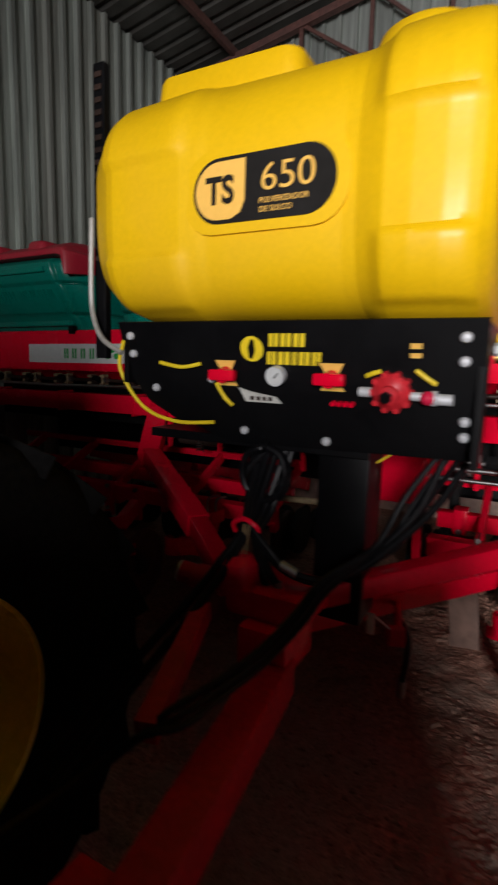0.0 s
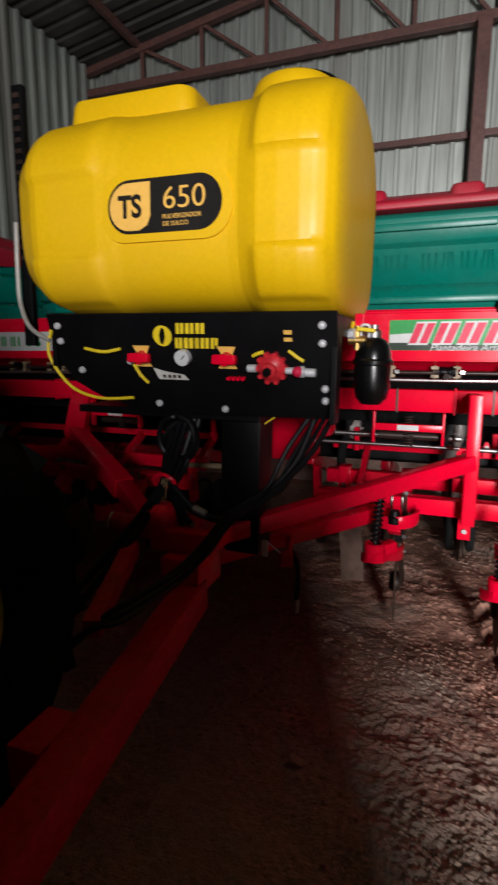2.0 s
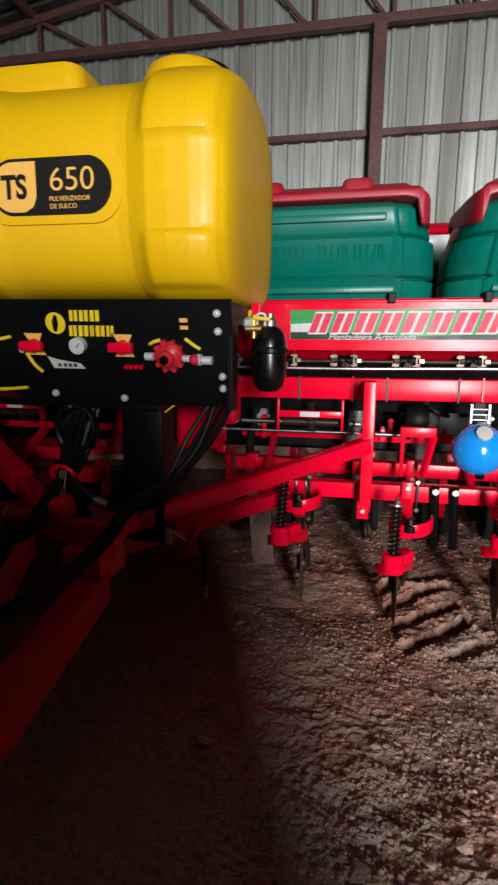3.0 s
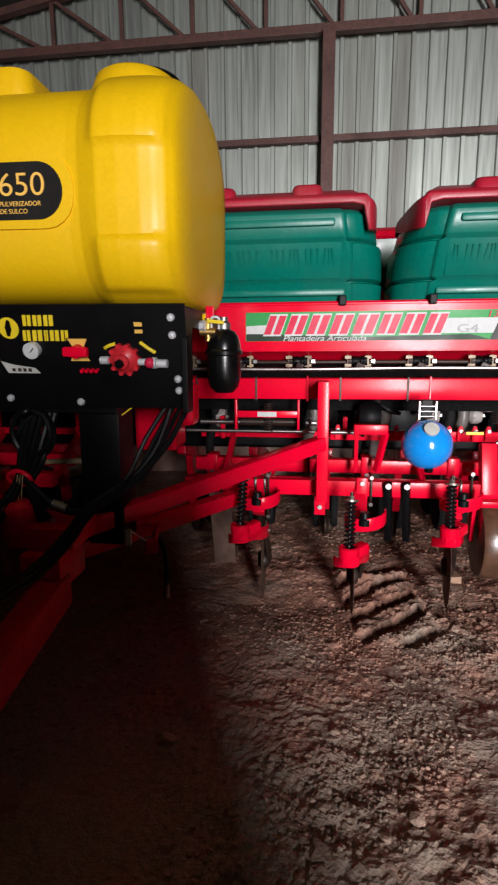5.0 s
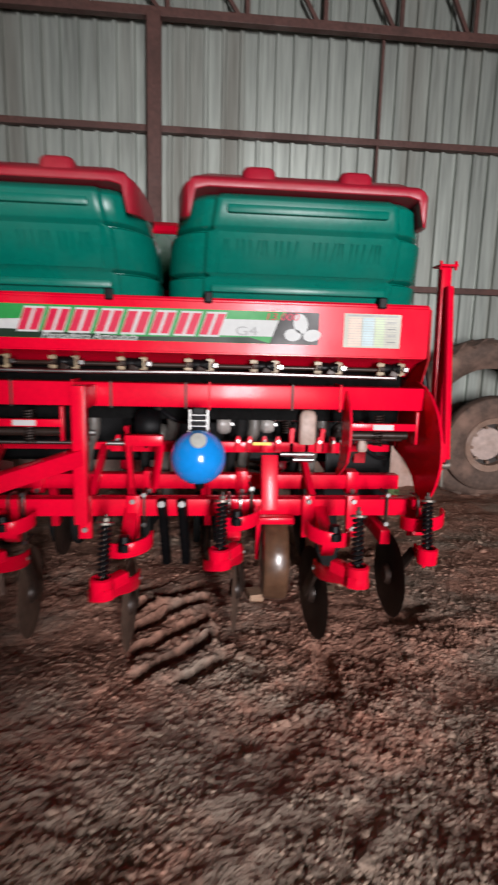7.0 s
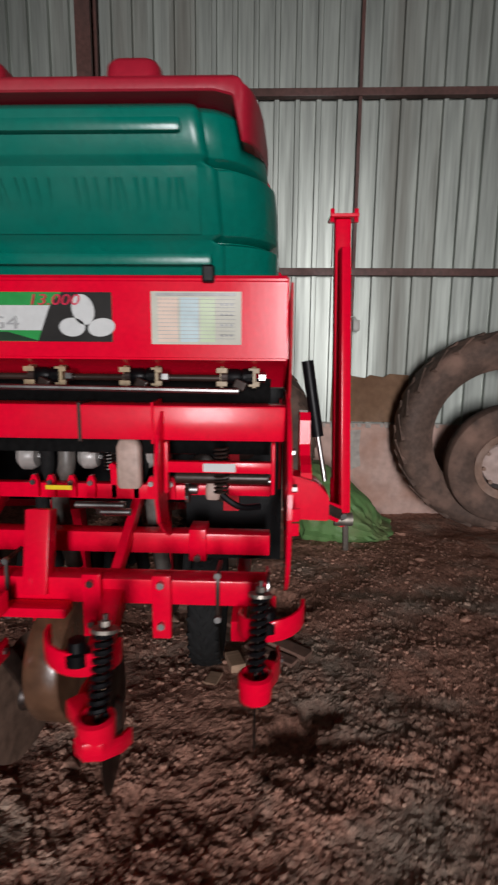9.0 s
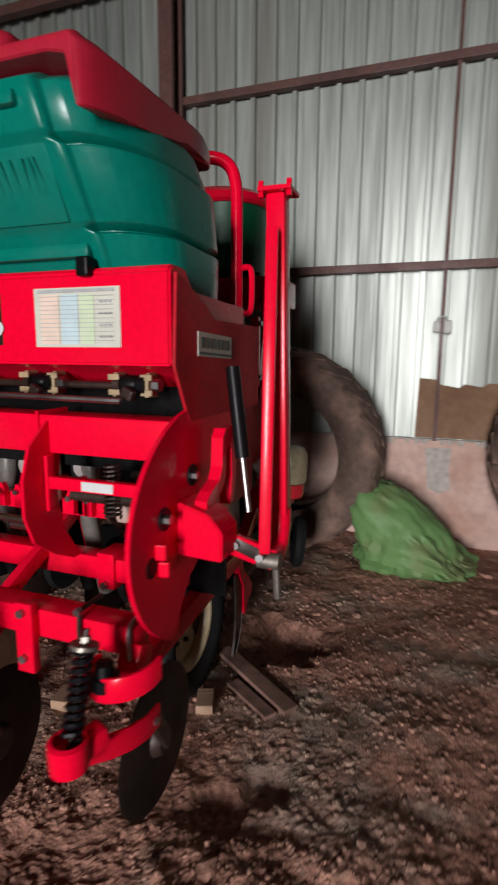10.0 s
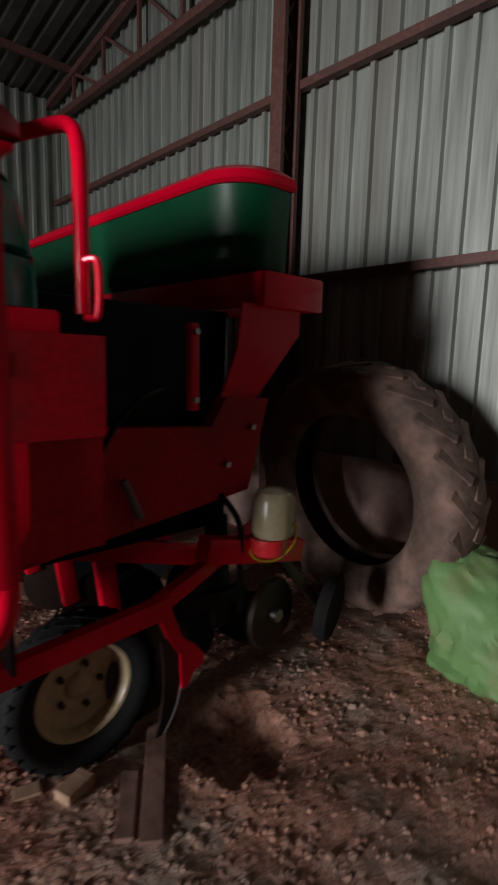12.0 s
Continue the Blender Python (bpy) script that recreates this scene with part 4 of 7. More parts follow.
def coulter(px, py, top, cup, disc_dx, disc_z, clamp, hand, yaw, disc_mat, shift=0.0):
    """A sprung cutting disc on the front bar; hand: the side of the spring on which the disc runs."""
    def off(d):
        return px + hand * d + shift

    bm = bmesh.new()
    bar(bm, (off(0.07), 2.27, 0.72), (off(0.07), py + 0.20, 0.60), 0.06, 0.07, 0.006)
    unit = part("coulter_unit", bm, RED, planter, "red sprung disc coulter", smooth=True)
    for dx in ((-0.13, 0.08) if clamp else (0.05, 0.10) if not shift else (0.03,)):
        bm = bmesh.new()
        if clamp:
            block(bm, px + dx - 0.028, px + dx + 0.028, 2.205, 2.232, 0.60, 0.80, 0.004)
        else:
            sweep(bm, [(px + dx, 2.32, 0.785), (px + dx, 2.23, 0.785), (px + dx, 2.226, 0.70), (px + dx, 2.24, 0.665)], 0.0065, 8)
        cp = part("clamp_plate", bm, RED if clamp else STEEL, unit, "" if clamp else "zinc clamp bolt", smooth=True)
        if clamp:
            for z in (0.645, 0.775):
                bm = bmesh.new()
                rod(bm, (px + dx, 2.19, z), (px + dx, 2.206, z), 0.012, 6)
                part("bolt", bm, STEEL, cp, "zinc bolt")
    foot, head = Vector((px, py, cup)), Vector((px + 0.01, py + 0.06, top))
    up = (head - foot).normalized()
    bm = bmesh.new()
    rod(bm, foot, head + 0.03 * up, 0.007)
    part("spring_rod", bm, DARK_STEEL, unit, smooth=True)
    bm = bmesh.new()
    rod(bm, head - 0.012 * up, head - 0.003 * up, 0.033, 18)
    rod(bm, head, head + 0.014 * up, 0.013, 6)
    part("spring_nut", bm, DULL_ZINC, unit, "dull zinc spring nut")
    bm = bmesh.new()
    turns, tall = 10, (head - foot).length - 0.05
    side, fore = Vector((1, 0, 0)), up.cross(Vector((1, 0, 0)))
    sweep(bm, [foot + up * (0.035 + tall * a / (2 * math.pi * turns)) + 0.0195 * (math.cos(a) * side + math.sin(a) * fore) for a in
               (2 * math.pi * k / 8 for k in range(8 * turns + 1))], 0.0068, 6, 1)
    part("coil_spring", bm, HOSE, unit, "black coil spring", smooth=True)
    bm = bmesh.new()
    spin(bm, [(0.030, -0.035), (0.043, -0.03), (0.046, 0.02), (0.046, 0.035), (0.036, 0.04), (0.030, 0.02)], Matrix.Translation(foot), 18)
    bar(bm, (px, py, cup - 0.005), (off(0.08), py + 0.08, cup + 0.01), 0.05, 0.05, 0.008)
    part("pivot_cup", bm, RED, unit, smooth=True)
    # a crescent band round the pivot hub, a flared lip under the cup and a strap back to the disc
    fy = py + 0.17
    for name, high, pts in (("upper_fork", 0.062, [(0.085 + 0.092 * math.cos(radians(q)), fy + 0.092 * math.sin(radians(q)), cup + 0.098 + 0.00022 * (q - 190)) for q in range(165, 381, 18)]),
                            ("cup_lip", 0.046, [(-0.062, py + 0.06, cup - 0.058), (-0.052, py + 0.015, cup - 0.046), (-0.022, py - 0.034, cup - 0.026), (0.014, py - 0.042, cup - 0.022),
                                                (0.040, py - 0.02, cup - 0.024)]),
                            ("lower_fork", 0.066, [(0.034, py - 0.004, cup - 0.020), (0.058, py + 0.045, cup - 0.026), (0.084, py + 0.10, cup - 0.045), (0.102, py + 0.16, cup - 0.062),
                                                   (0.112, py + 0.22, cup - 0.074), (0.110, py + 0.28, cup - 0.080)])):
        if shift and name == "cup_lip":
            continue
        bm = bmesh.new()
        strap_band(bm, [(off(d), y, z) for d, y, z in pts], high, 0.012)
        part(name, bm, RED, unit, "red curved steel band", smooth=True)
    bm = bmesh.new()
    spin(bm, [(0.0, 0.0), (0.034, 0.0), (0.034, 0.03), (0.026, 0.035), (0.022, 0.06), (0.0, 0.062)], Matrix.Translation((off(0.075), py + 0.10, cup + 0.11)), 18)
    part("pivot_hub", bm, BLACK, unit, "black pivot hub", smooth=True)
    bm = bmesh.new()
    cx, cy, cz = px + disc_dx, py + 0.40, disc_z
    m = Matrix.Translation((cx, cy, cz)) @ Matrix.Rotation(radians(yaw), 4, "Z") @ Matrix.Rotation(radians(90), 4, "Y")
    spin(bm, [(0.02, -0.004), (0.20, -0.004), (0.218, 0.0), (0.20, 0.004), (0.02, 0.004)], m, 48)
    disc = part("disc", bm, disc_mat, unit, "dull earth-stained cutting disc", smooth=True)
    bm = bmesh.new()
    spin(bm, [(0.0, -0.03), (0.04, -0.03), (0.055, -0.01), (0.055, 0.01), (0.04, 0.03), (0.0, 0.03)], m, 16)
    part("hub", bm, DARK_STEEL, disc, smooth=True)
    bm = bmesh.new()
    bar(bm, (off(0.100), py + 0.27, cup - 0.085), (cx + 0.035 * hand, cy, cz), 0.02, 0.05, 0.005)
    part("disc_arm", bm, DARK_STEEL, unit, smooth=True)
    bm = bmesh.new()
    rod(bm, (off(0.105), py + 0.25, cup - 0.076), (off(0.126), py + 0.25, cup - 0.076), 0.011, 6)
    part("bolt", bm, STEEL, unit, "zinc bolt")
    return unit


for px, py, top, cup, disc_dx, disc_z, clamp, hand, yaw, disc_mat in (
        (-0.02, 1.99, 0.83, 0.575, 0.075, 0.265, 0, 1, 2, MUD_DISC), (0.493, 1.88, 0.77, 0.525, 0.05, 0.25, 1, 1, -2, MUD_DISC), (0.955, 1.985, 0.83, 0.60, 0.10, 0.27, 0, 1, -9, MUD_DISC),
        (1.498, 1.84, 0.81, 0.58, -0.085, 0.315, 1, -1, 7, DISC), (1.865, 2.02, 0.82, 0.58, -0.01, 0.32, 0, 1, 1, DISC),
        (-1.5, 2.0, 0.83, 0.60, 0.05, 0.30, 0, 1, 2, MUD_DISC), (-2.0, 1.88, 0.77, 0.53, 0.05, 0.30, 1, 1, 2, MUD_DISC)):
    coulter(px, py, top, cup, disc_dx, disc_z, clamp, hand, yaw, disc_mat, -0.045 if px > 1.8 else 0.0)

# gauge wheel with a bare shiny tread
bm = bmesh.new()
m = Matrix.Translation((1.235, 2.345, 0.46)) @ Matrix.Rotation(radians(-4), 4, "Z") @ Matrix.Rotation(radians(90), 4, "Y")
spin(bm, [(0.16, -0.06), (0.20, -0.055), (0.21, -0.04), (0.21, 0.04), (0.20, 0.055), (0.16, 0.06)], m, 48)
gw = part("gauge_wheel", bm, BROWN_WHEEL, planter, "brown smooth gauge wheel with a worn shine", smooth=True)
bm = bmesh.new()
spin(bm, [(0.0, -0.03), (0.165, -0.03), (0.165, 0.03), (0.0, 0.03)], m, 32)
part("wheel_disc", bm, DARK_STEEL, gw)
bm = bmesh.new()
bar(bm, (1.15, 2.32, 0.70), (1.15, 2.345, 0.45), 0.02, 0.06)
bar(bm, (1.19, 2.30, 0.97), (1.19, 2.24, 0.72), 0.075, 0.06)
bar(bm, (1.11, 2.20, 0.69), (1.30, 2.20, 0.69), 0.06, 0.03)
part("wheel_leg", bm, RED, gw, smooth=True)

# spring trays with white reflectors
for px in (0.08, 1.74, -1.62):
    bm = bmesh.new()
    block(bm, px - 0.17, px + 0.17, 2.33, 2.36, 1.085, 1.12, 0.004)
    bar(bm, (px - 0.165, 2.345, 1.18), (px - 0.165, 2.345, 1.02), 0.012, 0.04)
    bar(bm, (px + 0.165, 2.345, 1.18), (px + 0.165, 2.345, 1.02), 0.012, 0.04)
    tray = part("reflector_bar", bm, RED, planter, smooth=True)
    flat("reflector", rect(0.10, 0.026), px, 2.329, 1.103, WHITE, tray, "white reflective strip")
    bm = bmesh.new()
    rod(bm, (px - 0.15, 2.42, 1.05), (px + 0.15, 2.42, 1.05), 0.02)
    part("tension_spring", bm, DARK_STEEL, tray, smooth=True)
    bm = bmesh.new()
    sweep(bm, [(px + 0.022 * math.cos(a), 2.40 + 0.022 * math.sin(a), 1.00 + 0.0016 * k) for k, a in ((k, 2 * math.pi * k / 8) for k in range(97))], 0.004, 5, 1)
    part("coil_spring", bm, DARK_STEEL, tray, "small dark coil spring", smooth=True)

# blue float ball in its bracket
bm = bmesh.new()
bmesh.ops.create_uvsphere(bm, u_segments=40, v_segments=24, radius=0.118, matrix=Matrix.Translation((0.862, 2.14, 0.99)))
ball = part("blue_ball", bm, BLUE, planter, "glossy blue plastic ball", smooth=True)
bm = bmesh.new()
spin(bm, [(0.0, 0.0), (0.034, 0.0), (0.034, 0.01), (0.0, 0.014)], Matrix.Translation((0.862, 2.055, 1.075)) @ Matrix.Rotation(radians(50), 4, "X"), 20)
part("valve_cap", bm, GREY_PLASTIC, ball, "grey round cap", smooth=True)
for i in range(3):
    bm = bmesh.new()
    rod(bm, (0.826, 2.165, 1.122 + 0.024 * i), (0.898, 2.165, 1.122 + 0.024 * i), 0.0055)
    part("bracket_wire", bm, STEEL, ball, "bright bracket wire", smooth=True)
for px, dx in ((0.824, -0.03), (0.900, 0.03)):
    bm = bmesh.new()
    bar(bm, (px, 2.165, 1.195), (px, 2.165, 1.105), 0.010, 0.022, 0.002)
    bar(bm, (px, 2.165, 1.105), (px + dx, 2.15, 1.045), 0.008, 0.012, 0.002)
    part("bracket_cheek", bm, STEEL, ball, "bright bracket cheek")
bm = bmesh.new()
block(bm, 0.836, 0.888, 2.17, 2.20, 1.11, 1.20, 0.004)
part("bracket_block", bm, BLACK, ball, "dark bracket block")
bm = bmesh.new()
spin(bm, [(0.0, -0.02), (0.017, -0.02), (0.021, -0.012), (0.021, 0.0), (0.0, 0.004)], Matrix.Translation((0.868, 2.10, 0.884)), 16)
part("drain_plug", bm, BLACK, ball, "small black plug", smooth=True)

# clutter between the beam and the bars
for i, px in enumerate((-0.28, 0.30, 0.60, 0.70, 1.05, 1.12, 1.40, 1.48, -1.4, -2.1)):
    bm = bmesh.new()
    k = 0.02 * (i % 3)
    sweep(bm, [(px, 2.60, 1.36), (px + 0.01, 2.60 + k, 1.20), (px + 0.03, 2.62, 1.05), (px - 0.02, 2.66, 0.88), (px, 2.72, 0.60)], 0.026 + 0.006 * (i % 2), 10)
    part("seed_tube", bm, DIRTY_TUBE if i % 2 else RUBBER, planter, "dirty plastic drop tube" if i % 2 else "black drop tube", smooth=True)
for i, px in enumerate((0.50, 1.34, 1.42, 1.50, -0.2)):
    bm = bmesh.new()
    block(bm, px - 0.012, px + 0.012, 2.56, 2.60, 0.93, 1.06, 0.003)
    rod(bm, (px, 2.545, 1.05), (px, 2.56, 1.05), 0.014, 6)
    part("link_lug", bm, RED, planter)
for a, b, y, z, r in ((-0.4, 0.33, 2.50, 0.985, 0.010), (0.42, 0.60, 2.46, 0.99, 0.011), (1.26, 1.42, 2.40, 0.955, 0.012), (0.95, 1.6, 2.62, 1.10, 0.006), (-0.3, 0.2, 2.44, 1.045, 0.013),
                      (1.60, 1.90, 2.50, 1.02, 0.012)):
    bm = bmesh.new()
    rod(bm, (a, y, z), (b, y, z), r, 10)
    part("steel_rod", bm, STEEL, planter, "bright steel rod", smooth=True)
bm = bmesh.new()
block(bm, 1.13, 1.22, 2.47, 2.475, 0.985, 1.0, 0)
part("yellow_tag", bm, YELLOW_HOSE, planter, "small yellow tag")
bm = bmesh.new()
block(bm, 0.42, 1.6, 2.56, 2.60, 0.93, 0.985, 0.004)
part("gear_rail", bm, RED, planter, smooth=True)
# red bracket with a round housing
bm = bmesh.new()
bar(bm, (0.53, 2.30, 1.035), (0.70, 2.30, 1.035), 0.05, 0.05, 0.005)
bar(bm, (0.545, 2.30, 1.02), (0.55, 2.36, 0.80), 0.02, 0.04)
bar(bm, (0.69, 2.30, 1.02), (0.655, 2.36, 0.80), 0.02, 0.04)
hb = part("housing_bracket", bm, RED, planter, smooth=True)
bm = bmesh.new()
spin(bm, [(0.0, -0.06), (0.07, -0.055), (0.085, -0.02), (0.085, 0.02), (0.07, 0.055), (0.0, 0.06)], axle_pose(0.62, 2.45, 1.08), 24)
part("round_housing", bm, BLACK, hb, "dark round gear housing", smooth=True)
# black parallel links hanging from the bar
for px in (0.70, 0.79):
    bm = bmesh.new()
    bar(bm, (px, 2.215, 0.78), (px + 0.02, 2.26, 0.46), 0.035, 0.04, 0.006)
    lk = part("black_link", bm, BLACK, planter, "black steel hanging link", smooth=True)
    bm = bmesh.new()
    rod(bm, (px, 2.185, 0.765), (px, 2.20, 0.765), 0.016, 6)
    part("bolt", bm, STEEL, lk, "zinc bolt")
for px in (0.08, 0.62, 1.08, 1.65, -0.25):
    bm = bmesh.new()
    block(bm, px - 0.03, px + 0.03, 2.475, 2.575, 0.735, 0.85, 0.004)
    cl = part("bar_clamp", bm, RED, planter, smooth=True)
    bm = bmesh.new()
    rod(bm, (px, 2.46, 0.75), (px, 2.476, 0.75), 0.013, 6)
    part("bolt", bm, STEEL, cl, "zinc bolt")

# u-bolts round the bars
for px, y, z0, z1 in ((0.096, 2.225, 0.58, 0.80), (1.105, 2.225, 0.655, 0.83), (0.62, 2.225, 0.66, 0.80), (1.745, 2.225, 0.66, 0.80), (-0.15, 2.225, 0.64, 0.80)  , (0.30, 2.482, 0.72, 0.86)):
    bm = bmesh.new()
    sweep(bm, [(px, y + 0.10, z1), (px, y + 0.02, z1), (px, y, z1 - 0.02), (px, y, z0 + 0.02), (px, y + 0.02, z0), (px, y + 0.10, z0)], 0.0065, 8, 3)
    ub = part("u_bolt", bm, DARK_STEEL, planter, "dull steel u-bolt", smooth=True)
    for z in (z0, z1):
        bm = bmesh.new()
        rod(bm, (px, y - 0.012, z), (px, y + 0.004, z), 0.011, 6)
        part("nut", bm, STEEL, ub)
# beam straps, thin dark bands round the main beam
for px in (0.46, 0.80, 1.30, 0.02, -0.30):
    bm = bmesh.new()
    block(bm, px - 0.005, px + 0.005, 2.354, 2.476, 1.174, 1.296, 0.001)
    part("beam_band", bm, DARK_STEEL, planter)
# pale meter covers and drop pipes behind the ball
for px, z, r, mat in ((0.985, 1.065, 0.055, CLOUDY), (1.215, 1.065, 0.048, CLOUDY), (1.43, 1.085, 0.062, CLOUDY), (0.66, 1.0, 0.06, DIRTY_TUBE), (-0.235, 1.045, 0.068, CLOUDY)):
    bm = bmesh.new()
    spin(bm, [(0.0, -0.03), (r * 0.7, -0.028), (r, -0.01), (r, 0.02), (r * 0.8, 0.04), (0.0, 0.045)], axle_pose(px, 2.66, z), 24)
    cover = part("meter_cover", bm, mat, planter, "cloudy plastic meter cover", smooth=True)
    bm = bmesh.new()
    rod(bm, (px + 0.04, 2.66, z), (px + 0.058, 2.66, z), 0.014, 6)
    part("bolt", bm, STEEL, cover)
# beige moulded housings on the rail
for px, z0, z1, w in ((1.41, 0.985, 1.16, 0.085), (1.70, 0.95, 1.02, 0.05)):
    bm = bmesh.new()
    loft(bm, [[(px + a * k, 2.52 + b * k, z) for a, b in rounded(w, 0.05, 0.015)] for k, z in ((0.85, z0), (1.0, z0 + 0.012), (1.0, z1 - 0.03), (0.8, z1 - 0.008), (0.5, z1))])
    part("drop_housing", bm, BEIGE, planter, "dusty beige moulded drop housing", smooth=True)
# bolted lugs along the gear rail
for px in (1.06, 1.12, 1.195, 1.265, 1.48, 1.55, 0.46, 0.78):
    bm = bmesh.new()
    plate(bm, [(px - 0.014, 0.94), (px + 0.014, 0.94), (px + 0.014, 1.0), (px + 0.006, 1.02), (px - 0.006, 1.02), (px - 0.014, 1.0)], "y", 2.535, 0.02)
    lug = part("rail_lug", bm, RED, planter)
    bm = bmesh.new()
    rod(bm, (px, 2.522, 0.995), (px, 2.536, 0.995), 0.010, 6)
    part("bolt", bm, STEEL, lug, "zinc bolt")
# small upright spring, cross rod and chain sprocket
for p0, p1, r in (((1.315, 2.60, 1.03), (1.315, 2.60, 1.17), 0.018), ((-0.05, 2.42, 1.05), (0.21, 2.42, 1.05), 0.017), ((1.61, 2.42, 1.05), (1.87, 2.42, 1.05), 0.017)):
    a, b = Vector(p0), Vector(p1)
    u = (b - a).normalized()
    s1 = u.cross(Vector((0.2, 1, 0.1))).normalized()
    s2 = u.cross(s1)
    turns = int((b - a).length / 0.012)
    bm = bmesh.new()
    sweep(bm, [a + (b - a) * (k / (8 * turns)) + r * (math.cos(k * math.pi / 4) * s1 + math.sin(k * math.pi / 4) * s2) for k in range(8 * turns + 1)], 0.0038, 5, 1)
    part("coil_spring", bm, DARK_STEEL, planter, "dull steel coil spring", smooth=True)
bm = bmesh.new()
rod(bm, (1.24, 2.60, 1.097), (1.63, 2.60, 1.097), 0.008, 10)
part("steel_rod", bm, STEEL, planter, smooth=True)
for px, z, r in ((1.595, 0.96, 0.05), (0.30, 1.02, 0.045)):
    bm = bmesh.new()
    n = 18
    o = [((r if k % 2 else r * 0.86) * math.cos(math.pi * k / n), (r if k % 2 else r * 0.86) * math.sin(math.pi * k / n)) for k in range(2 * n)]
    plate(bm, [(2.60 + a, z + b) for a, b in o], "x", px, 0.012)
    sp = part("sprocket", bm, DARK_STEEL, planter, "dark toothed sprocket")
    bm = bmesh.new()
    rod(bm, (px - 0.02, 2.60, z), (px + 0.04, 2.60, z), 0.018, 14)
    part("hub", bm, STEEL, sp, smooth=True)
# a short bright pin between the clamp plates, and rubber hoses looping behind
bm = bmesh.new()
rod(bm, (1.33, 2.44, 0.92), (1.43, 2.44, 0.92), 0.013, 12)
part("clevis_pin", bm, STEEL, planter, "bright clevis pin", smooth=True)
for pts in ([(0.63, 2.55, 1.16), (0.58, 2.50, 1.12), (0.56, 2.50, 1.02), (0.60, 2.55, 0.96)], [(0.66, 2.55, 1.16), (0.70, 2.52, 1.13), (0.75, 2.52, 1.10), (0.80, 2.60, 1.08)],
            [(-0.36, 2.52, 1.30), (-0.20, 2.50, 1.325), (0.05, 2.50, 1.335), (0.20, 2.50, 1.33)], [(1.75, 2.60, 1.12), (1.70, 2.56, 1.0), (1.78, 2.54, 0.92), (1.86, 2.60, 0.90)]):
    bm = bmesh.new()
    sweep(bm, pts, 0.012, 8)
    part("rubber_hose", bm, HOSE, planter, "black rubber hose", smooth=True)
bm = bmesh.new()
rod(bm, (0.64, 2.50, 1.145), (0.67, 2.47, 1.165), 0.013, 12)
part("hose_coupler", bm, STEEL, planter, "zinc hose coupler", smooth=True)

# end plate, side panel, marker arm
bm = bmesh.new()
outline = [(2.47, 1.32)] + [(2.54 + 0.40 * math.cos(radians(a)), 0.99 + 0.335 * math.sin(radians(a))) for a in range(112, 239, 6)] + [
    (2.36, 0.70), (2.385, 0.77), (2.44, 0.84), (2.56, 0.90), (2.72, 0.935), (2.80, 1.05), (2.80, 1.32)]
plate(bm, outline, "x", 1.945, 0.012)
endplate = part("end_plate", bm, RED, planter, "large rounded red end plate")
bm = bmesh.new()
plate(bm, [(2.44, 1.29), (2.35, 1.27), (2.28, 1.21), (2.25, 1.12), (2.25, 1.02), (2.28, 0.94), (2.36, 0.88), (2.44, 0.84), (2.47, 0.84), (2.40, 0.95), (2.38, 1.06), (2.40, 1.17)], "x", 1.555, 0.010)
part("inner_plate", bm, RED, planter, "rounded red inner plate")
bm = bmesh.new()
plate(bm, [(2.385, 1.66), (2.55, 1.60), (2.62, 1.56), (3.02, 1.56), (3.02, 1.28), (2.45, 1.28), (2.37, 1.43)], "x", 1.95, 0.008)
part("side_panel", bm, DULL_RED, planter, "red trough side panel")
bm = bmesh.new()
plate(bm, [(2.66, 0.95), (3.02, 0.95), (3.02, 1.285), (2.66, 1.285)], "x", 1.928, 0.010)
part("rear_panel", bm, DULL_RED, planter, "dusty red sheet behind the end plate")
bm = bmesh.new()
plate(bm, [(2.50, 1.455), (2.745, 1.447), (2.745, 1.513), (2.50, 1.522)], "x", 1.959, 0.002)
lbl = part("side_decal", bm, PAPER, planter, "white name sticker with dark marks")
for i in range(6):
    bm = bmesh.new()
    y = 2.52 + i * 0.036
    plate(bm, [(y, 1.478 - 0.03 * (y - 2.5)), (y + 0.022, 1.478 - 0.03 * (y - 2.5)), (y + 0.022, 1.508 - 0.03 * (y - 2.5)), (y, 1.508 - 0.03 * (y - 2.5))], "x", 1.9615, 0.001)
    part("brand_stroke", bm, DECAL_DARK, lbl)
bm = bmesh.new()
plate(bm, [(2.505, 1.460), (2.74, 1.452), (2.74, 1.459), (2.505, 1.467)], "x", 1.9615, 0.001)
part("underline", bm, DECAL_DARK, lbl)
bm = bmesh.new()
bar(bm, (2.155, 2.665, 0.98), (2.13, 2.665, 1.90), 0.06, 0.055, 0.01)
mast = part("marker_arm", bm, RED, planter, "red folded row marker arm", smooth=True)
bm = bmesh.new()
bar(bm, (2.155, 2.515, 0.91), (2.135, 2.605, 1.80), 0.034, 0.034, 0.007)
part("marker_link", bm, RED, mast, smooth=True)
bm = bmesh.new()
block(bm, 2.085, 2.18, 2.615, 2.715, 1.90, 1.912, 0.003)
for dx in (-0.04, 0.04):
    rod(bm, (2.132 + dx, 2.63, 1.885), (2.132 + dx, 2.63, 1.928), 0.008, 6)
part("top_flange", bm, RED, mast, "red flange with bolts")
bm = bmesh.new()
sweep(bm, [(2.155, 2.665, 1.0), (2.155, 2.66, 0.94), (2.155, 2.63, 0.885), (2.155, 2.56, 0.875)], 0.034, 10)
part("arm_elbow", bm, RED, mast, smooth=True)
bm = bmesh.new()
rod(bm, (2.125, 2.55, 0.875), (2.19, 2.55, 0.875), 0.024, 18)
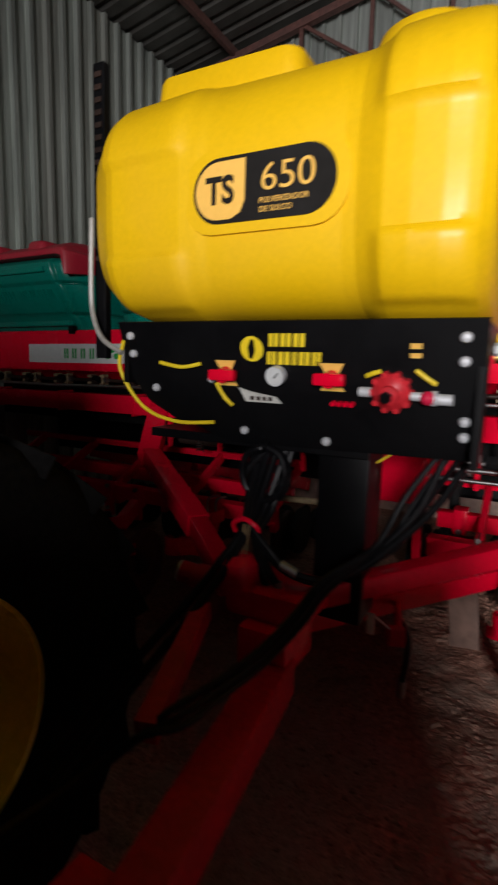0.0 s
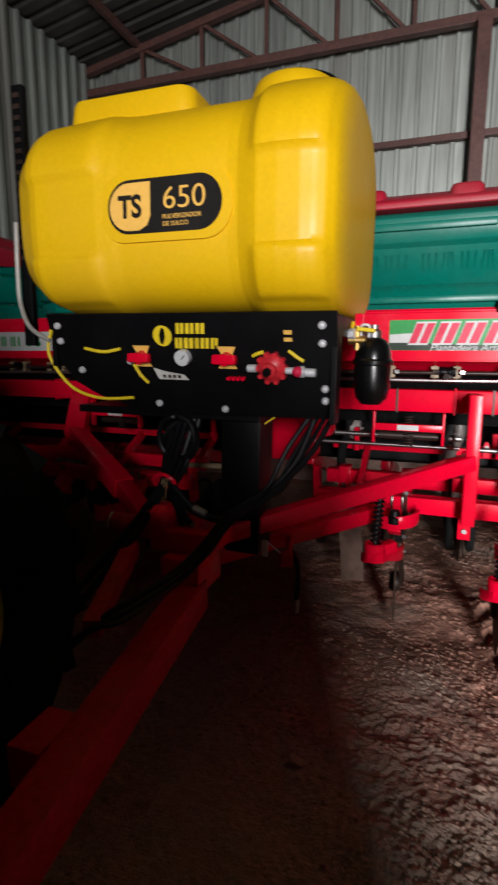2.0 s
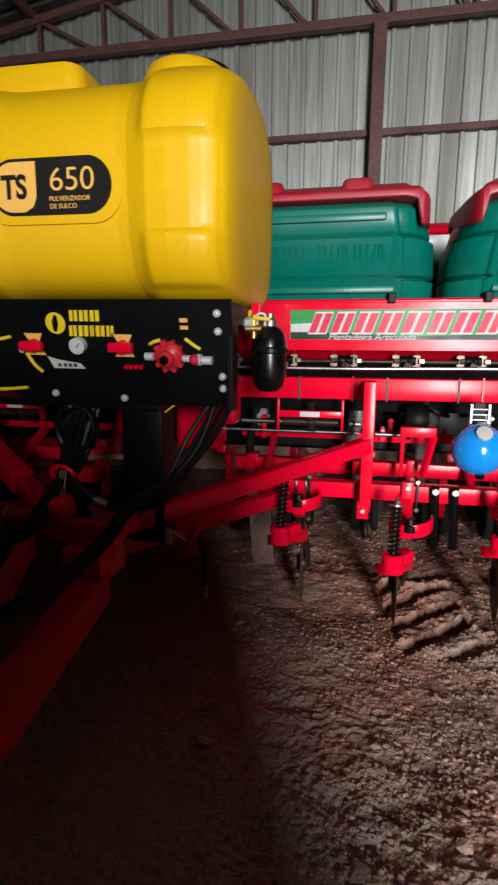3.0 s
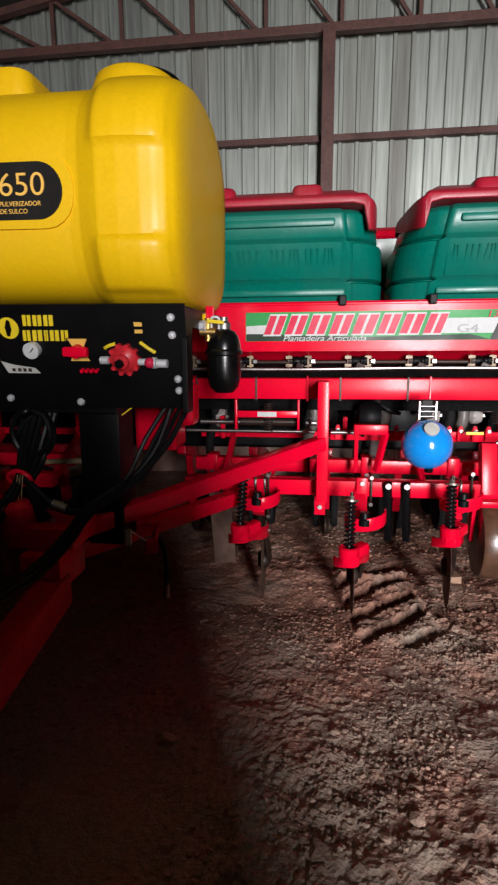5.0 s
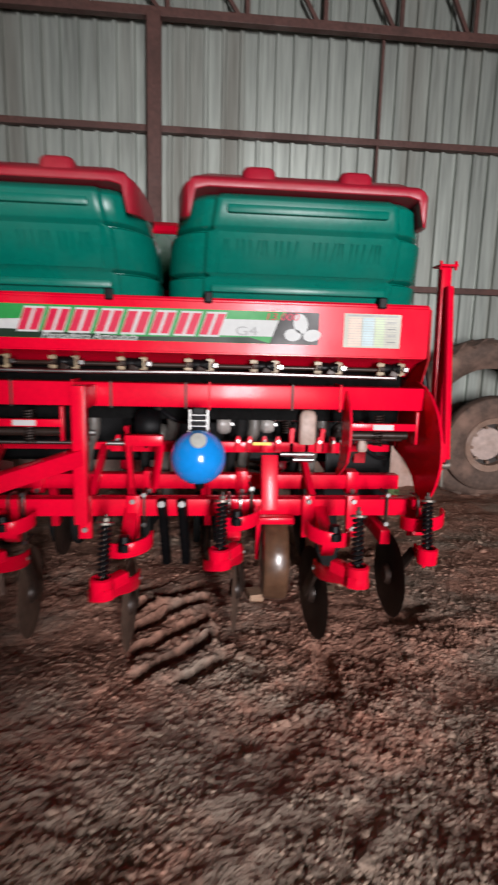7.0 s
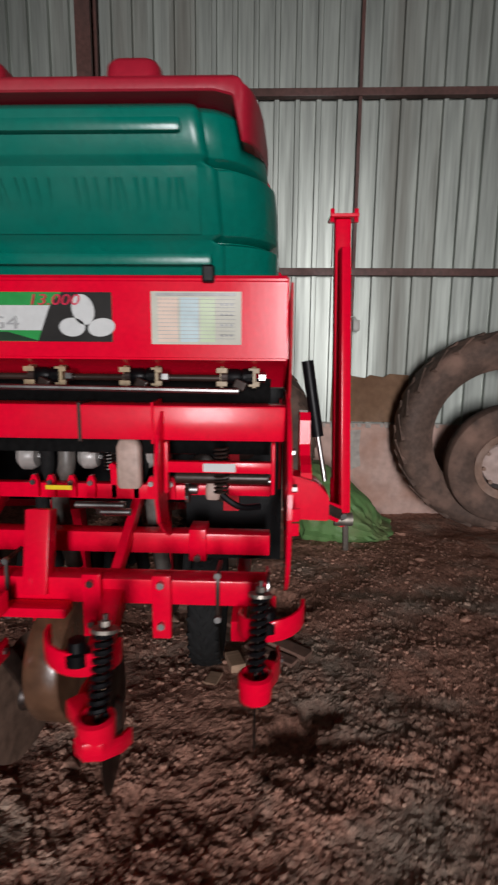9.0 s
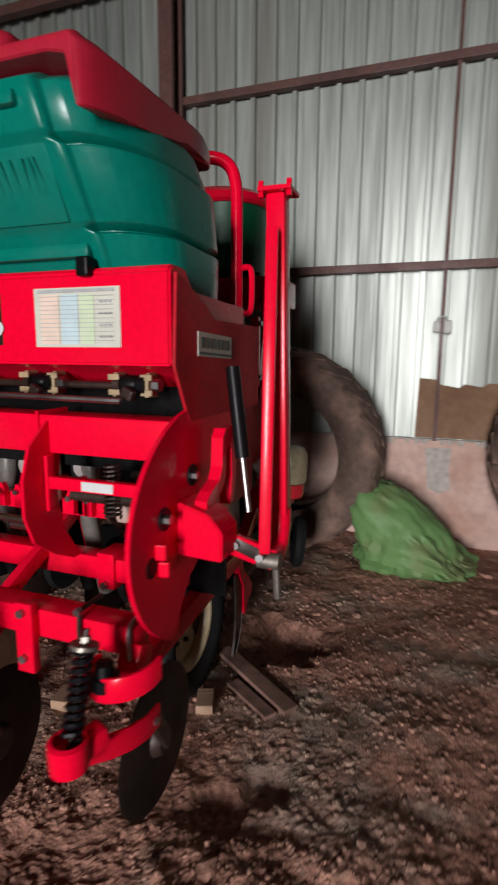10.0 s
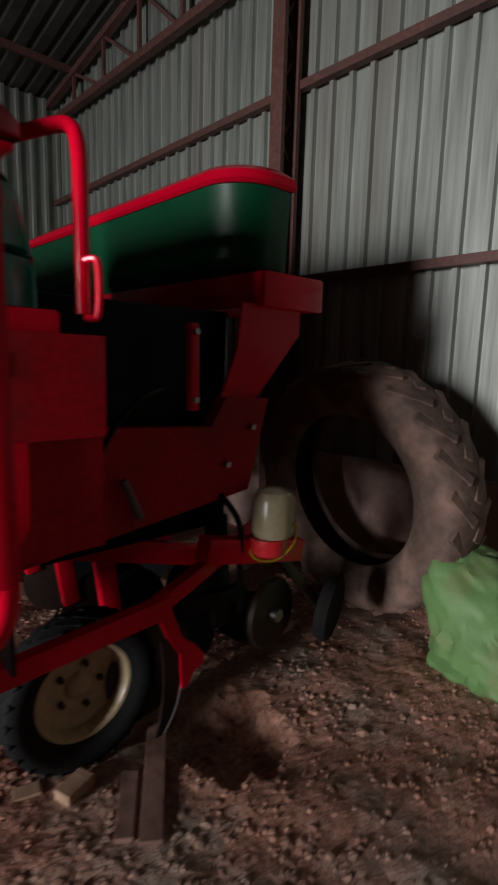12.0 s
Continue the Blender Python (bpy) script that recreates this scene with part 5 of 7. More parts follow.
part("arm_pivot", bm, DULL_ZINC, mast, "dull zinc pivot bolt", smooth=True)
bm = bmesh.new()
rod(bm, (2.17, 2.575, 0.85), (2.175, 2.58, 0.75), 0.011, 8)
part("lock_pin", bm, DULL_ZINC, mast)
bm = bmesh.new()
plate(bm, [(1.957, 0.93), (2.085, 0.925), (2.085, 1.005), (2.045, 1.05), (1.957, 1.075)], "y", 2.37, 0.11)
bmesh.ops.bevel(bm, geom=bm.edges[:], offset=0.004, segments=2, affect="EDGES")
bracket = part("arm_bracket", bm, RED, planter, "red welded marker arm bracket", smooth=True)
bm = bmesh.new()
bar(bm, (2.03, 2.475, 0.955), (2.14, 2.515, 0.905), 0.028, 0.06, 0.006)
part("arm_stub", bm, RED, bracket, smooth=True)
bm = bmesh.new()
bar(bm, (2.07, 2.478, 0.945), (2.155, 2.505, 0.90), 0.008, 0.035, 0.003)
lp = part("link_plate", bm, DARK_STEEL, bracket, "dark steel link plate", smooth=True)
for q in ((2.08, 2.474, 0.94), (2.145, 2.495, 0.905)):
    bm = bmesh.new()
    rod(bm, q, (q[0] + 0.004, q[1] - 0.014, q[2]), 0.012, 6)
    part("bolt", bm, STEEL, lp)
bm = bmesh.new()
plate(bm, [(2.53, 1.255), (2.60, 1.255), (2.615, 1.235), (2.612, 1.12), (2.592, 1.03), (2.565, 1.025), (2.578, 1.10), (2.575, 1.19), (2.55, 1.205), (2.535, 1.18), (2.53, 1.12),
           (2.505, 1.085), (2.45, 1.065), (2.425, 1.03), (2.40, 1.04), (2.40, 1.075), (2.43, 1.095), (2.485, 1.115), (2.505, 1.15), (2.51, 1.23)], "x", 1.995, 0.035)
strap = part("bent_strap", bm, RED, bracket, "red bent strap around the cylinder foot")
bm = bmesh.new()
rod(bm, (2.04, 2.585, 1.228), (2.056, 2.585, 1.228), 0.013, 6)
part("bolt", bm, STEEL, strap, "zinc bolt")
bm = bmesh.new()
rod(bm, (2.062, 2.58, 1.165), (2.02, 2.605, 1.425), 0.021, 18)
cyl = part("hydraulic_cylinder", bm, HOSE, planter, "black hydraulic cylinder with chrome rod", smooth=True)
bm = bmesh.new()
rod(bm, (2.09, 2.56, 1.01), (2.062, 2.58, 1.165), 0.009)
part("piston_rod", bm, STEEL, cyl, smooth=True)
for y, z in ((2.30, 1.05), (2.46, 1.13)):
    bm = bmesh.new()
    rod(bm, (1.957, y, z), (1.962, y, z), 0.030, 20)
    eb = part("end_bolt", bm, HOSE, planter, "black bush with a bright bolt")
    bm = bmesh.new()
    rod(bm, (1.962, y, z), (1.978, y, z), 0.013, 6)
    part("bolt_head", bm, STEEL, eb)

# added black backing for the shaded gap behind the end plate
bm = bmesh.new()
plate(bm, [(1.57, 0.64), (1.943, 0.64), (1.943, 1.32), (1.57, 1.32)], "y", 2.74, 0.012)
guard = part("shade_backing", bm, BLACK, planter, "added black sheet standing in for shade behind the end plate")
for px, z in ((1.64, 1.02), (1.80, 1.10), (1.72, 0.93)):
    bm = bmesh.new()
    spin(bm, [(0.0, 0.0), (0.05, 0.0), (0.05, 0.03), (0.03, 0.04), (0.0, 0.042)], Matrix.Translation((px, 2.74, z)) @ Matrix.Rotation(radians(90), 4, "X"), 18)
    part("gear_hub", bm, DARK_STEEL, guard, "dark gear hub", smooth=True)
# no opening is cut: a black disc gives the hole's dark inside
bm = bmesh.new()
rod(bm, (1.957, 2.235, 0.945), (1.959, 2.235, 0.945), 0.026, 20)
hole = part("hole_shade_disc", bm, BLACK, endplate, "black disc standing in for a shaded round hole")
for dy, dz in ((0.02, 0.035), (0.035, -0.015)):
    bm = bmesh.new()
    bar(bm, (1.957, 2.235 + dy, 0.945 + dz), (1.985, 2.24 + dy, 0.945 + dz), 0.012, 0.04, 0.004)
    part("hole_lug", bm, RED, endplate)
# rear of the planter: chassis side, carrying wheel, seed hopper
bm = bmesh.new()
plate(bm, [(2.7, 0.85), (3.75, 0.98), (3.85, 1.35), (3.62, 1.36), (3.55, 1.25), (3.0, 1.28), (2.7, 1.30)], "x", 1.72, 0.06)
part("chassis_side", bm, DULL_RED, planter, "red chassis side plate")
bm = bmesh.new()
plate(bm, [(3.62, 1.36), (3.76, 1.30), (4.06, 1.62), (4.06, 1.73), (3.72, 1.73), (3.70, 1.55)], "x", 1.74, 0.012)
part("rear_bracket", bm, RED, planter, "red gusset bracket")
for x1 in (1.72, -1.1):
    x0 = x1 - 2.2
    bm = bmesh.new()
    xh = x1 - 0.07

    def plan(k, z):
        """A long box outline with a large round corner at its near end."""
        pts = [(x0, 3.78), (xh - 0.22, 3.78)] + [(xh - 0.22 + a, 4.0 + b) for a, b in arc(0, 0, 0.22, -85, -5, 8)] + [(xh, 4.06), (x0, 4.06)]
        return [(a + (k if a > x0 + 0.5 else -k), b + (-k if b < 4.03 else k), z) for a, b in pts]
    bm = bmesh.new()
    loft(bm, [plan(-0.03, 1.86), plan(0.0, 1.90), plan(0.01, 2.235), plan(0.0, 2.245)])
    sh = part("seed_hopper", bm, GREEN_DARK, planter, "dark green plastic seed hopper", smooth=True)
    bm = bmesh.new()
    loft(bm, [plan(0.02, 2.23), plan(0.03, 2.245), plan(0.025, 2.28), plan(-0.02, 2.315), plan(-0.08, 2.327)])
    part("hopper_lid", bm, RED, sh, "red hopper lid", smooth=True)
    bm = bmesh.new()
    block(bm, x0, x1 + 0.07, 3.80, 4.16, 1.72, 1.86, 0.006)
    part("seed_trough", bm, RED, planter, smooth=True)
bm = bmesh.new()
sweep(bm, [(1.62, 2.90, 2.13), (1.76, 2.97, 2.14), (1.84, 2.99, 2.12), (1.875, 2.995, 2.05), (1.88, 2.995, 1.9), (1.88, 2.995, 1.75), (1.88, 2.995, 1.62)], 0.022, 12)
part("handrail", bm, RED, planter, "red bent tube handrail", smooth=True)
bm = bmesh.new()
sweep(bm, [(1.895, 2.995, 1.765), (1.925, 3.015, 1.765), (1.93, 3.02, 1.70), (1.925, 3.015, 1.615), (1.895, 2.995, 1.61)], 0.011, 8)
part("rail_loop", bm, RED, planter, "red welded loop", smooth=True)


def pneumatic(name, parent, m, r, rim_r, wide, tyre_mat, rim_mat, lugs=0, lug_h=0.03, label="", rim_label=""):
    """A tyre as a hollow ring, with lugs, and a dished rim; the local z axis is the axle."""
    bm = bmesh.new()
    h = wide / 2
    k = r - rim_r
    prof = [(rim_r, -h * 0.55), (rim_r + k * 0.25, -h * 0.85), (rim_r + k * 0.6, -h), (r - k * 0.16, -h * 0.9), (r - k * 0.05, -h * 0.72), (r, -h * 0.3), (r, h * 0.3),
            (r - k * 0.05, h * 0.72), (r - k * 0.16, h * 0.9), (rim_r + k * 0.6, h), (rim_r + k * 0.25, h * 0.85), (rim_r, h * 0.55),
            (rim_r + k * 0.1, h * 0.5), (rim_r + k * 0.55, h * 0.86), (r - k * 0.2, h * 0.6), (r - k * 0.2, -h * 0.6), (rim_r + k * 0.55, -h * 0.86), (rim_r + k * 0.1, -h * 0.5)]
    spin(bm, prof, m, 64, close=True)
    tyre = part(name, bm, tyre_mat, parent, label, smooth=True)
    if lugs:
        for i in range(lugs):
            for s in (-1, 1):
                a = 2 * math.pi * (i + 0.25 * s) / lugs
                a2 = a + 1.1 * wide / r * 0.5
                p0 = Vector((r * math.cos(a2), r * math.sin(a2), s * 0.01))
                p1 = Vector(((r - k * 0.10) * math.cos(a), (r - k * 0.10) * math.sin(a), s * h * 0.88))
                mid = Vector((math.cos((a + a2) / 2), math.sin((a + a2) / 2), 0))
                bm = bmesh.new()
                bar(bm, m @ p0, m @ p1, 0.05 * r / 0.7, lug_h * 2, 0.006, up=m.to_3x3() @ mid)
                part("tread_lug", bm, tyre_mat, tyre)
    if rim_mat:
        bm = bmesh.new()
        prof = [(rim_r + 0.02, -h * 0.6), (rim_r - 0.015, -h * 0.58), (rim_r * 0.6, -h * 0.55), (0.002, -h * 0.55), (0.002, -h * 0.12), (rim_r * 0.20, -h * 0.12), (rim_r * 0.24, -h * 0.2),
                (rim_r * 0.30, -h * 0.36), (rim_r * 0.66, -h * 0.36), (rim_r * 0.78, -h * 0.22), (rim_r * 0.86, -h * 0.2), (rim_r - 0.025, h * 0.15), (rim_r - 0.01, h * 0.5), (rim_r + 0.02, h * 0.6)]
        spin(bm, prof, m, 48, close=True)
        part("rim", bm, rim_mat, tyre, rim_label, smooth=True)
    return tyre


def axle(x, y, z, yaw=0.0, lean=0.0):
    """The pose of a wheel whose axle points along +x, turned by yaw and leaning."""
    return Matrix.Translation((x, y, z)) @ Matrix.Rotation(radians(yaw), 4, "Z") @ Matrix.Rotation(radians(90 + lean), 4, "Y")


cw = pneumatic("carrying_wheel", planter, axle(1.622, 3.08, 0.295), 0.295, 0.185, 0.14, RUBBER, CREAM, 26, 0.006, label="black rubber carrying wheel", rim_label="cream painted wheel rim")
for i in range(5):
    a = 2 * math.pi * i / 5
    bm = bmesh.new()
    rod(bm, (1.59, 3.08 + 0.085 * math.cos(a), 0.295 + 0.085 * math.sin(a)), (1.617, 3.08 + 0.085 * math.cos(a), 0.295 + 0.085 * math.sin(a)), 0.012, 6)
    part("wheel_nut", bm, DARK_STEEL, cw)
bm = bmesh.new()
bar(bm, (1.80, 2.36, 0.54), (1.80, 3.34, 0.605), 0.05, 0.075)
bar(bm, (1.79, 3.30, 0.61), (1.70, 3.9, 0.78), 0.05, 0.06)
part("wheel_frame", bm, RED, planter, smooth=True)
bm = bmesh.new()
plate(bm, [(3.30, 0.60), (3.37, 0.60), (3.44, 0.42), (3.50, 0.37), (3.55, 0.31), (3.545, 0.27), (3.50, 0.255), (3.465, 0.20), (3.44, 0.20), (3.43, 0.35), (3.39, 0.41)], "x", 1.73, 0.028)
tine = part("furrow_tine", bm, RED, planter, "red curved furrow tine")
bm = bmesh.new()
plate(bm, [(3.40, 0.43), (3.432, 0.34), (3.437, 0.24), (3.42, 0.15), (3.39, 0.085), (3.35, 0.03), (3.32, 0.035), (3.345, 0.10), (3.36, 0.20), (3.36, 0.32), (3.345, 0.43)], "x", 1.735, 0.012)
part("blade", bm, DARK_STEEL, tine, "dark curved blade")
bm = bmesh.new()
sweep(bm, [(1.742, 3.437, 0.33), (1.742, 3.443, 0.24), (1.742, 3.426, 0.15), (1.742, 3.396, 0.085), (1.742, 3.352, 0.028)], 0.0055, 6)
part("worn_edge", bm, BRIGHT, tine, "bright worn edge", smooth=True)
bm = bmesh.new()
bar(bm, (1.70, 3.31, 0.535), (1.70, 3.80, 0.49), 0.06, 0.07, 0.006)
bar(bm, (1.68, 3.66, 0.86), (1.68, 3.70, 0.36), 0.05, 0.09, 0.006)
part("unit_frame", bm, BLACK, planter, "black planting unit frame", smooth=True)
bm = bmesh.new()
spin(bm, [(0.0, 0), (0.08, 0), (0.088, 0.02), (0.088, 0.15), (0.07, 0.185), (0.03, 0.20), (0, 0.20)], Matrix.Translation((1.88, 3.80, 0.80)), 24)
cup = part("seed_meter", bm, AMBER, planter, "cloudy plastic seed meter cup", smooth=True)
bm = bmesh.new()
spin(bm, [(0.0, 0), (0.07, 0), (0.078, 0.02), (0.078, 0.07), (0, 0.07)], Matrix.Translation((1.88, 3.78, 0.728)), 24)
part("meter_base", bm, PUMP_RED, cup, "red meter base", smooth=True)
bm = bmesh.new()
bar(bm, (1.80, 3.5, 0.78), (1.80, 4.05, 0.66), 0.08, 0.10)
part("row_unit_arm", bm, RED, planter, smooth=True)
bm = bmesh.new()
spin(bm, [(0.0, -0.03), (0.155, -0.03), (0.168, 0.0), (0.155, 0.03), (0, 0.03)], axle(1.80, 4.32, 0.28, 20, 6), 28)
part("press_wheel", bm, RUBBER, planter, "small dark press wheel", smooth=True)


bm = bmesh.new()
bar(bm, (1.80, 3.44, 1.63), (1.80, 3.445, 1.32), 0.035, 0.035, 0.006)
st = part("rear_strut", bm, RED, planter, smooth=True)
for z in (1.60, 1.36):
    bm = bmesh.new()
    rod(bm, (1.815, 3.442, z), (1.83, 3.442, z), 0.012, 6)
    part("bolt", bm, STEEL, st)
for y, z in ((2.988, 1.367), (3.047, 1.229), (3.62, 1.10), (3.75, 1.24), (2.92, 1.02)):
    bm = bmesh.new()
    rod(bm, (1.785, y, z), (1.805, y, z), 0.013, 6)
    part("side_bolt", bm, STEEL, planter, "zinc bolt")
for mat, label, r, pts in ((HOSE, "black rubber hose", 0.011, [(1.80, 3.08, 1.20), (1.81, 3.15, 1.31), (1.81, 3.235, 1.376), (1.78, 3.34, 1.40)]),
                           (DIRTY_TUBE, "dirty plastic pipe", 0.014, [(1.80, 3.16, 1.10), (1.81, 3.19, 1.03), (1.80, 3.225, 0.96)]),
                           (YELLOW_HOSE, "thin yellow hose", 0.006, [(1.83, 3.70, 0.78), (1.84, 3.74, 0.70), (1.84, 3.87, 0.66), (1.84, 3.98, 0.71), (1.83, 4.0, 0.80)]),
                           (HOSE, "black rubber hose", 0.013, [(1.78, 3.60, 0.98), (1.83, 3.66, 0.86), (1.82, 3.68, 0.66), (1.78, 3.72, 0.45)])):
    bm = bmesh.new()
    sweep(bm, pts, r, 8)
    part("side_hose", bm, mat, planter, label, smooth=True)
bm = bmesh.new()
bar(bm, (1.76, 3.98, 0.62), (1.76, 4.30, 0.28), 0.025, 0.05, 0.005)
part("wheel_arm", bm, DARK_STEEL, planter, "dark press wheel arm", smooth=True)
bm = bmesh.new()
spin(bm, [(0.0, -0.012), (0.20, -0.006), (0.215, 0.0), (0.20, 0.006), (0.0, 0.012)], axle(1.585, 3.40, 0.23, 6), 40)
part("furrow_disc", bm, DARK_STEEL, planter, "dark furrow opener disc", smooth=True)
bm = bmesh.new()
spin(bm, [(0.0, -0.02), (0.16, -0.02), (0.17, 0.0), (0.16, 0.02), (0.0, 0.02)], axle(1.72, 3.97, 0.34, 8), 32)
od = part("opener_disc", bm, DARK_STEEL, planter, "dull steel opener disc", smooth=True)
bm = bmesh.new()
rod(bm, (1.73, 3.97, 0.34), (1.775, 3.975, 0.34), 0.03, 14)
part("hub", bm, STEEL, od, smooth=True)


def row_unit(px):
    """A planting row unit behind the frame: arm, double disc, depth wheel and press wheels."""
    bm = bmesh.new()
    bar(bm, (px, 3.05, 0.78), (px, 3.95, 0.52), 0.06, 0.10)
    bar(bm, (px, 3.30, 0.70), (px, 3.36, 0.28), 0.05, 0.08)
    unit = part("row_unit", bm, RED, planter, "red planting row unit", smooth=True)
    for dx in (-0.02, 0.02):
        bm = bmesh.new()
        spin(bm, [(0.02, -0.003), (0.19, -0.003), (0.195, 0.0), (0.19, 0.003), (0.02, 0.003)], axle(px + dx, 3.50, 0.21, 4 if dx < 0 else -4), 32)
        part("opener_disc", bm, DARK_STEEL, unit, smooth=True)
    for dx in (-0.09, 0.09):
        bm = bmesh.new()
        spin(bm, [(0.05, -0.025), (0.17, -0.025), (0.18, -0.012), (0.18, 0.012), (0.17, 0.025), (0.05, 0.025)], axle(px + dx * 0.8, 3.68, 0.21), 32)
        part("depth_wheel", bm, RUBBER, unit, smooth=True)
    for dx in (-0.06, 0.06):
        bm = bmesh.new()
        spin(bm, [(0.03, -0.025), (0.13, -0.025), (0.14, 0.0), (0.13, 0.025), (0.03, 0.025)], axle(px + dx, 4.10, 0.16, 12 if dx < 0 else -12), 28)
        part("closing_wheel", bm, RUBBER, unit, smooth=True)


for px in (1.37, 0.92, 0.42, -0.08, -0.58, -1.6, -2.1, -2.6, -3.1):
    row_unit(px)
# plain black box fills in the shade around the gear, hiding the wall
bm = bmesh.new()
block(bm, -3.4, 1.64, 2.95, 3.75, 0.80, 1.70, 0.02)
part("shade_fill", bm, BLACK, planter, "black box standing in for the shaded gear behind the troughs")


# ---- sprayer ----
sprayer = thing("sprayer", "yellow moulded sprayer tank on a black steel frame above the hitch", "sprayer")
sprayer.matrix_basis = pose(-0.65, 0, 1.584) @ pose(0, 0, 0, 0, 0.7, 0) @ pose(0.65, 0, -1.60)
TY0 = 1.75


def tank_ring(x, ky, kz, n=64):
    out = []
    for i in range(n):
        a = 2 * math.pi * i / n
        c, s = math.cos(a), math.sin(a)
        p, h = (2.35, 0.315) if s >= 0 else (4.2, 0.45)
        out.append((x, TY0 + 0.49 * ky * math.copysign(abs(c) ** (2 / p), c), 2.05 + h * kz * math.copysign(abs(s) ** (2 / p), s)))
    return out


TANK_X = [(-1.42, 0.50, 0.55), (-1.41, 0.62, 0.66), (-1.375, 0.74, 0.79), (-1.27, 0.875, 0.91), (-1.235, 0.90, 0.935), (-0.965, 0.925, 0.965), (-0.91, 0.915, 0.955), (-0.875, 0.905, 0.95),
          (-0.465, 0.905, 0.95), (-0.43, 0.915, 0.955), (-0.385, 0.96, 0.985), (-0.36, 0.982, 0.995), (-0.29, 0.99, 1.0), (-0.22, 0.982, 0.996), (-0.175, 0.965, 0.985), (-0.14, 0.935, 0.962), (-0.118, 0.89, 0.93), (-0.104, 0.82, 0.87), (-0.096, 0.6, 0.66)]


def pads(x, z):
    """Moulded pads above and below a shallow waist, on both end bands."""
    near = ease(-0.40, -0.345, x) * (1 - ease(-0.165, -0.105, x))
    far = ease(-1.36, -1.27, x) * (1 - ease(-1.0, -0.93, x))
    tiers = 0.021 * ease(2.062, 2.088, z) + 0.018 * (1 - ease(1.798, 1.822, z)) * ease(1.648, 1.668, z)
    return max(near, 0.8 * far) * tiers


bm = bmesh.new()
rings = []
for x in sorted({round(v, 4) for v in np.arange(-1.40, -0.10, 0.0125)} | {q[0] for q in TANK_X}):
    ky, kz = (float(np.interp(x, [q[0] for q in TANK_X], [q[i] for q in TANK_X])) for i in (1, 2))
    rings.append([(a, b - pads(a, c) if b < TY0 else b, c) for a, b, c in tank_ring(x, ky, kz, 176)])
loft(bm, rings)
tank = part("tank", bm, YELLOW, sprayer, "yellow polyethylene liquid tank", smooth=True)
tank.matrix_basis = pose(0, 0, 1.60) @ Matrix.Diagonal((1, 1, 1.036, 1)) @ pose(0, 0, -1.60)
# raised panels on the front
def front_pad(name, x0, x1, z0, z1, y, thick, r=0.03):
    bm = bmesh.new()
    o = [((x0 + x1) / 2 + a, (z0 + z1) / 2 + b) for a, b in rounded(x1 - x0, z1 - z0, r)]
    plate(bm, o, "y", y, thick)
    bmesh.ops.bevel(bm, geom=[e for e in bm.edges if len(e.link_faces) == 2 and e.calc_face_angle(0) > 0.8], offset=min(0.022, thick * 0.45), segments=4, affect="EDGES")
    return part(name, bm, YELLOW, tank, smooth=True)


front_pad("logo_pad", -0.945, -0.445, 1.845, 2.062, 1.300, 0.04, 0.095)

bm = bmesh.new()
loft(bm, [[(-0.98 + a * k, 1.72 + b * k, z) for a, b in rounded(0.54, 0.36, 0.06)] for k, z in ((1.04, 2.28), (1.03, 2.34), (1.0, 2.405), (0.97, 2.42), (0.9, 2.422))])
part("top_step", bm, YELLOW, tank, smooth=True)
bm = bmesh.new()
spin(bm, [(0.20, 2.28), (0.195, 2.33), (0.175, 2.355), (0.16, 2.39), (0.148, 2.42), (0.13, 2.432), (0.0, 2.434)], Matrix.Translation((-0.365, 1.72, 0)), 48)
part("filler_neck", bm, YELLOW, tank, smooth=True)
bm = bmesh.new()
spin(bm, [(0.0, 2.422), (0.148, 2.421), (0.151, 2.432), (0.145, 2.440), (0.0, 2.443)], Matrix.Translation((-0.352, 1.765, 0)), 40)
part("filler_cap", bm, BLACK, tank, "black filler cap", smooth=True)

# model badge
BY = 1.2985
badge = flat("badge", [(a - 0.695, b + 1.955) for a, b in rounded(0.43, 0.168, 0.083, 10)], 0, BY, 0, DECAL_BLACK, tank, "black oval model badge")
o = arc(0, 0, 0.074, 90, 270, 14)
flat("badge_field", [(a - 0.827, b + 1.955) for a, b in o] + [(-0.827, 1.881), (-0.785, 1.881), (-0.755, 1.896), (-0.742, 1.925), (-0.742, 2.029)], 0, BY - 0.002, 0, DECAL_GOLD, badge,
     "orange badge field")
lettering("badge_text", "TS", DECAL_BLACK, facing_front(-0.820, BY - 0.005, 1.952), 0.096, badge, "black lettering", width=0.092, bold=0.003)
lettering("badge_text", "650", DECAL_GOLD, facing_front(-0.615, BY - 0.004, 1.970), 0.096, badge, "gold lettering", width=0.152, bold=-0.0006)
lettering("badge_text", "PULVERIZADOR", DECAL_GOLD, facing_front(-0.624, BY - 0.004, 1.917), 0.020, badge, "gold lettering", width=0.142)
lettering("badge_text", "DE SULCO", DECAL_GOLD, facing_front(-0.647, BY - 0.004, 1.895), 0.020, badge, "gold lettering", width=0.094)

# black control panel, leaning back towards its foot
LEAN_M = Matrix.Translation((0, 1.355, 1.62)) @ Matrix.Rotation(radians(15), 4, "X")


def on_panel(x, down, out=0.0):
    """A point of the leaning panel: x along it, down from its top edge, out towards the viewer."""
    return LEAN_M @ Vector((x, -out, -down))


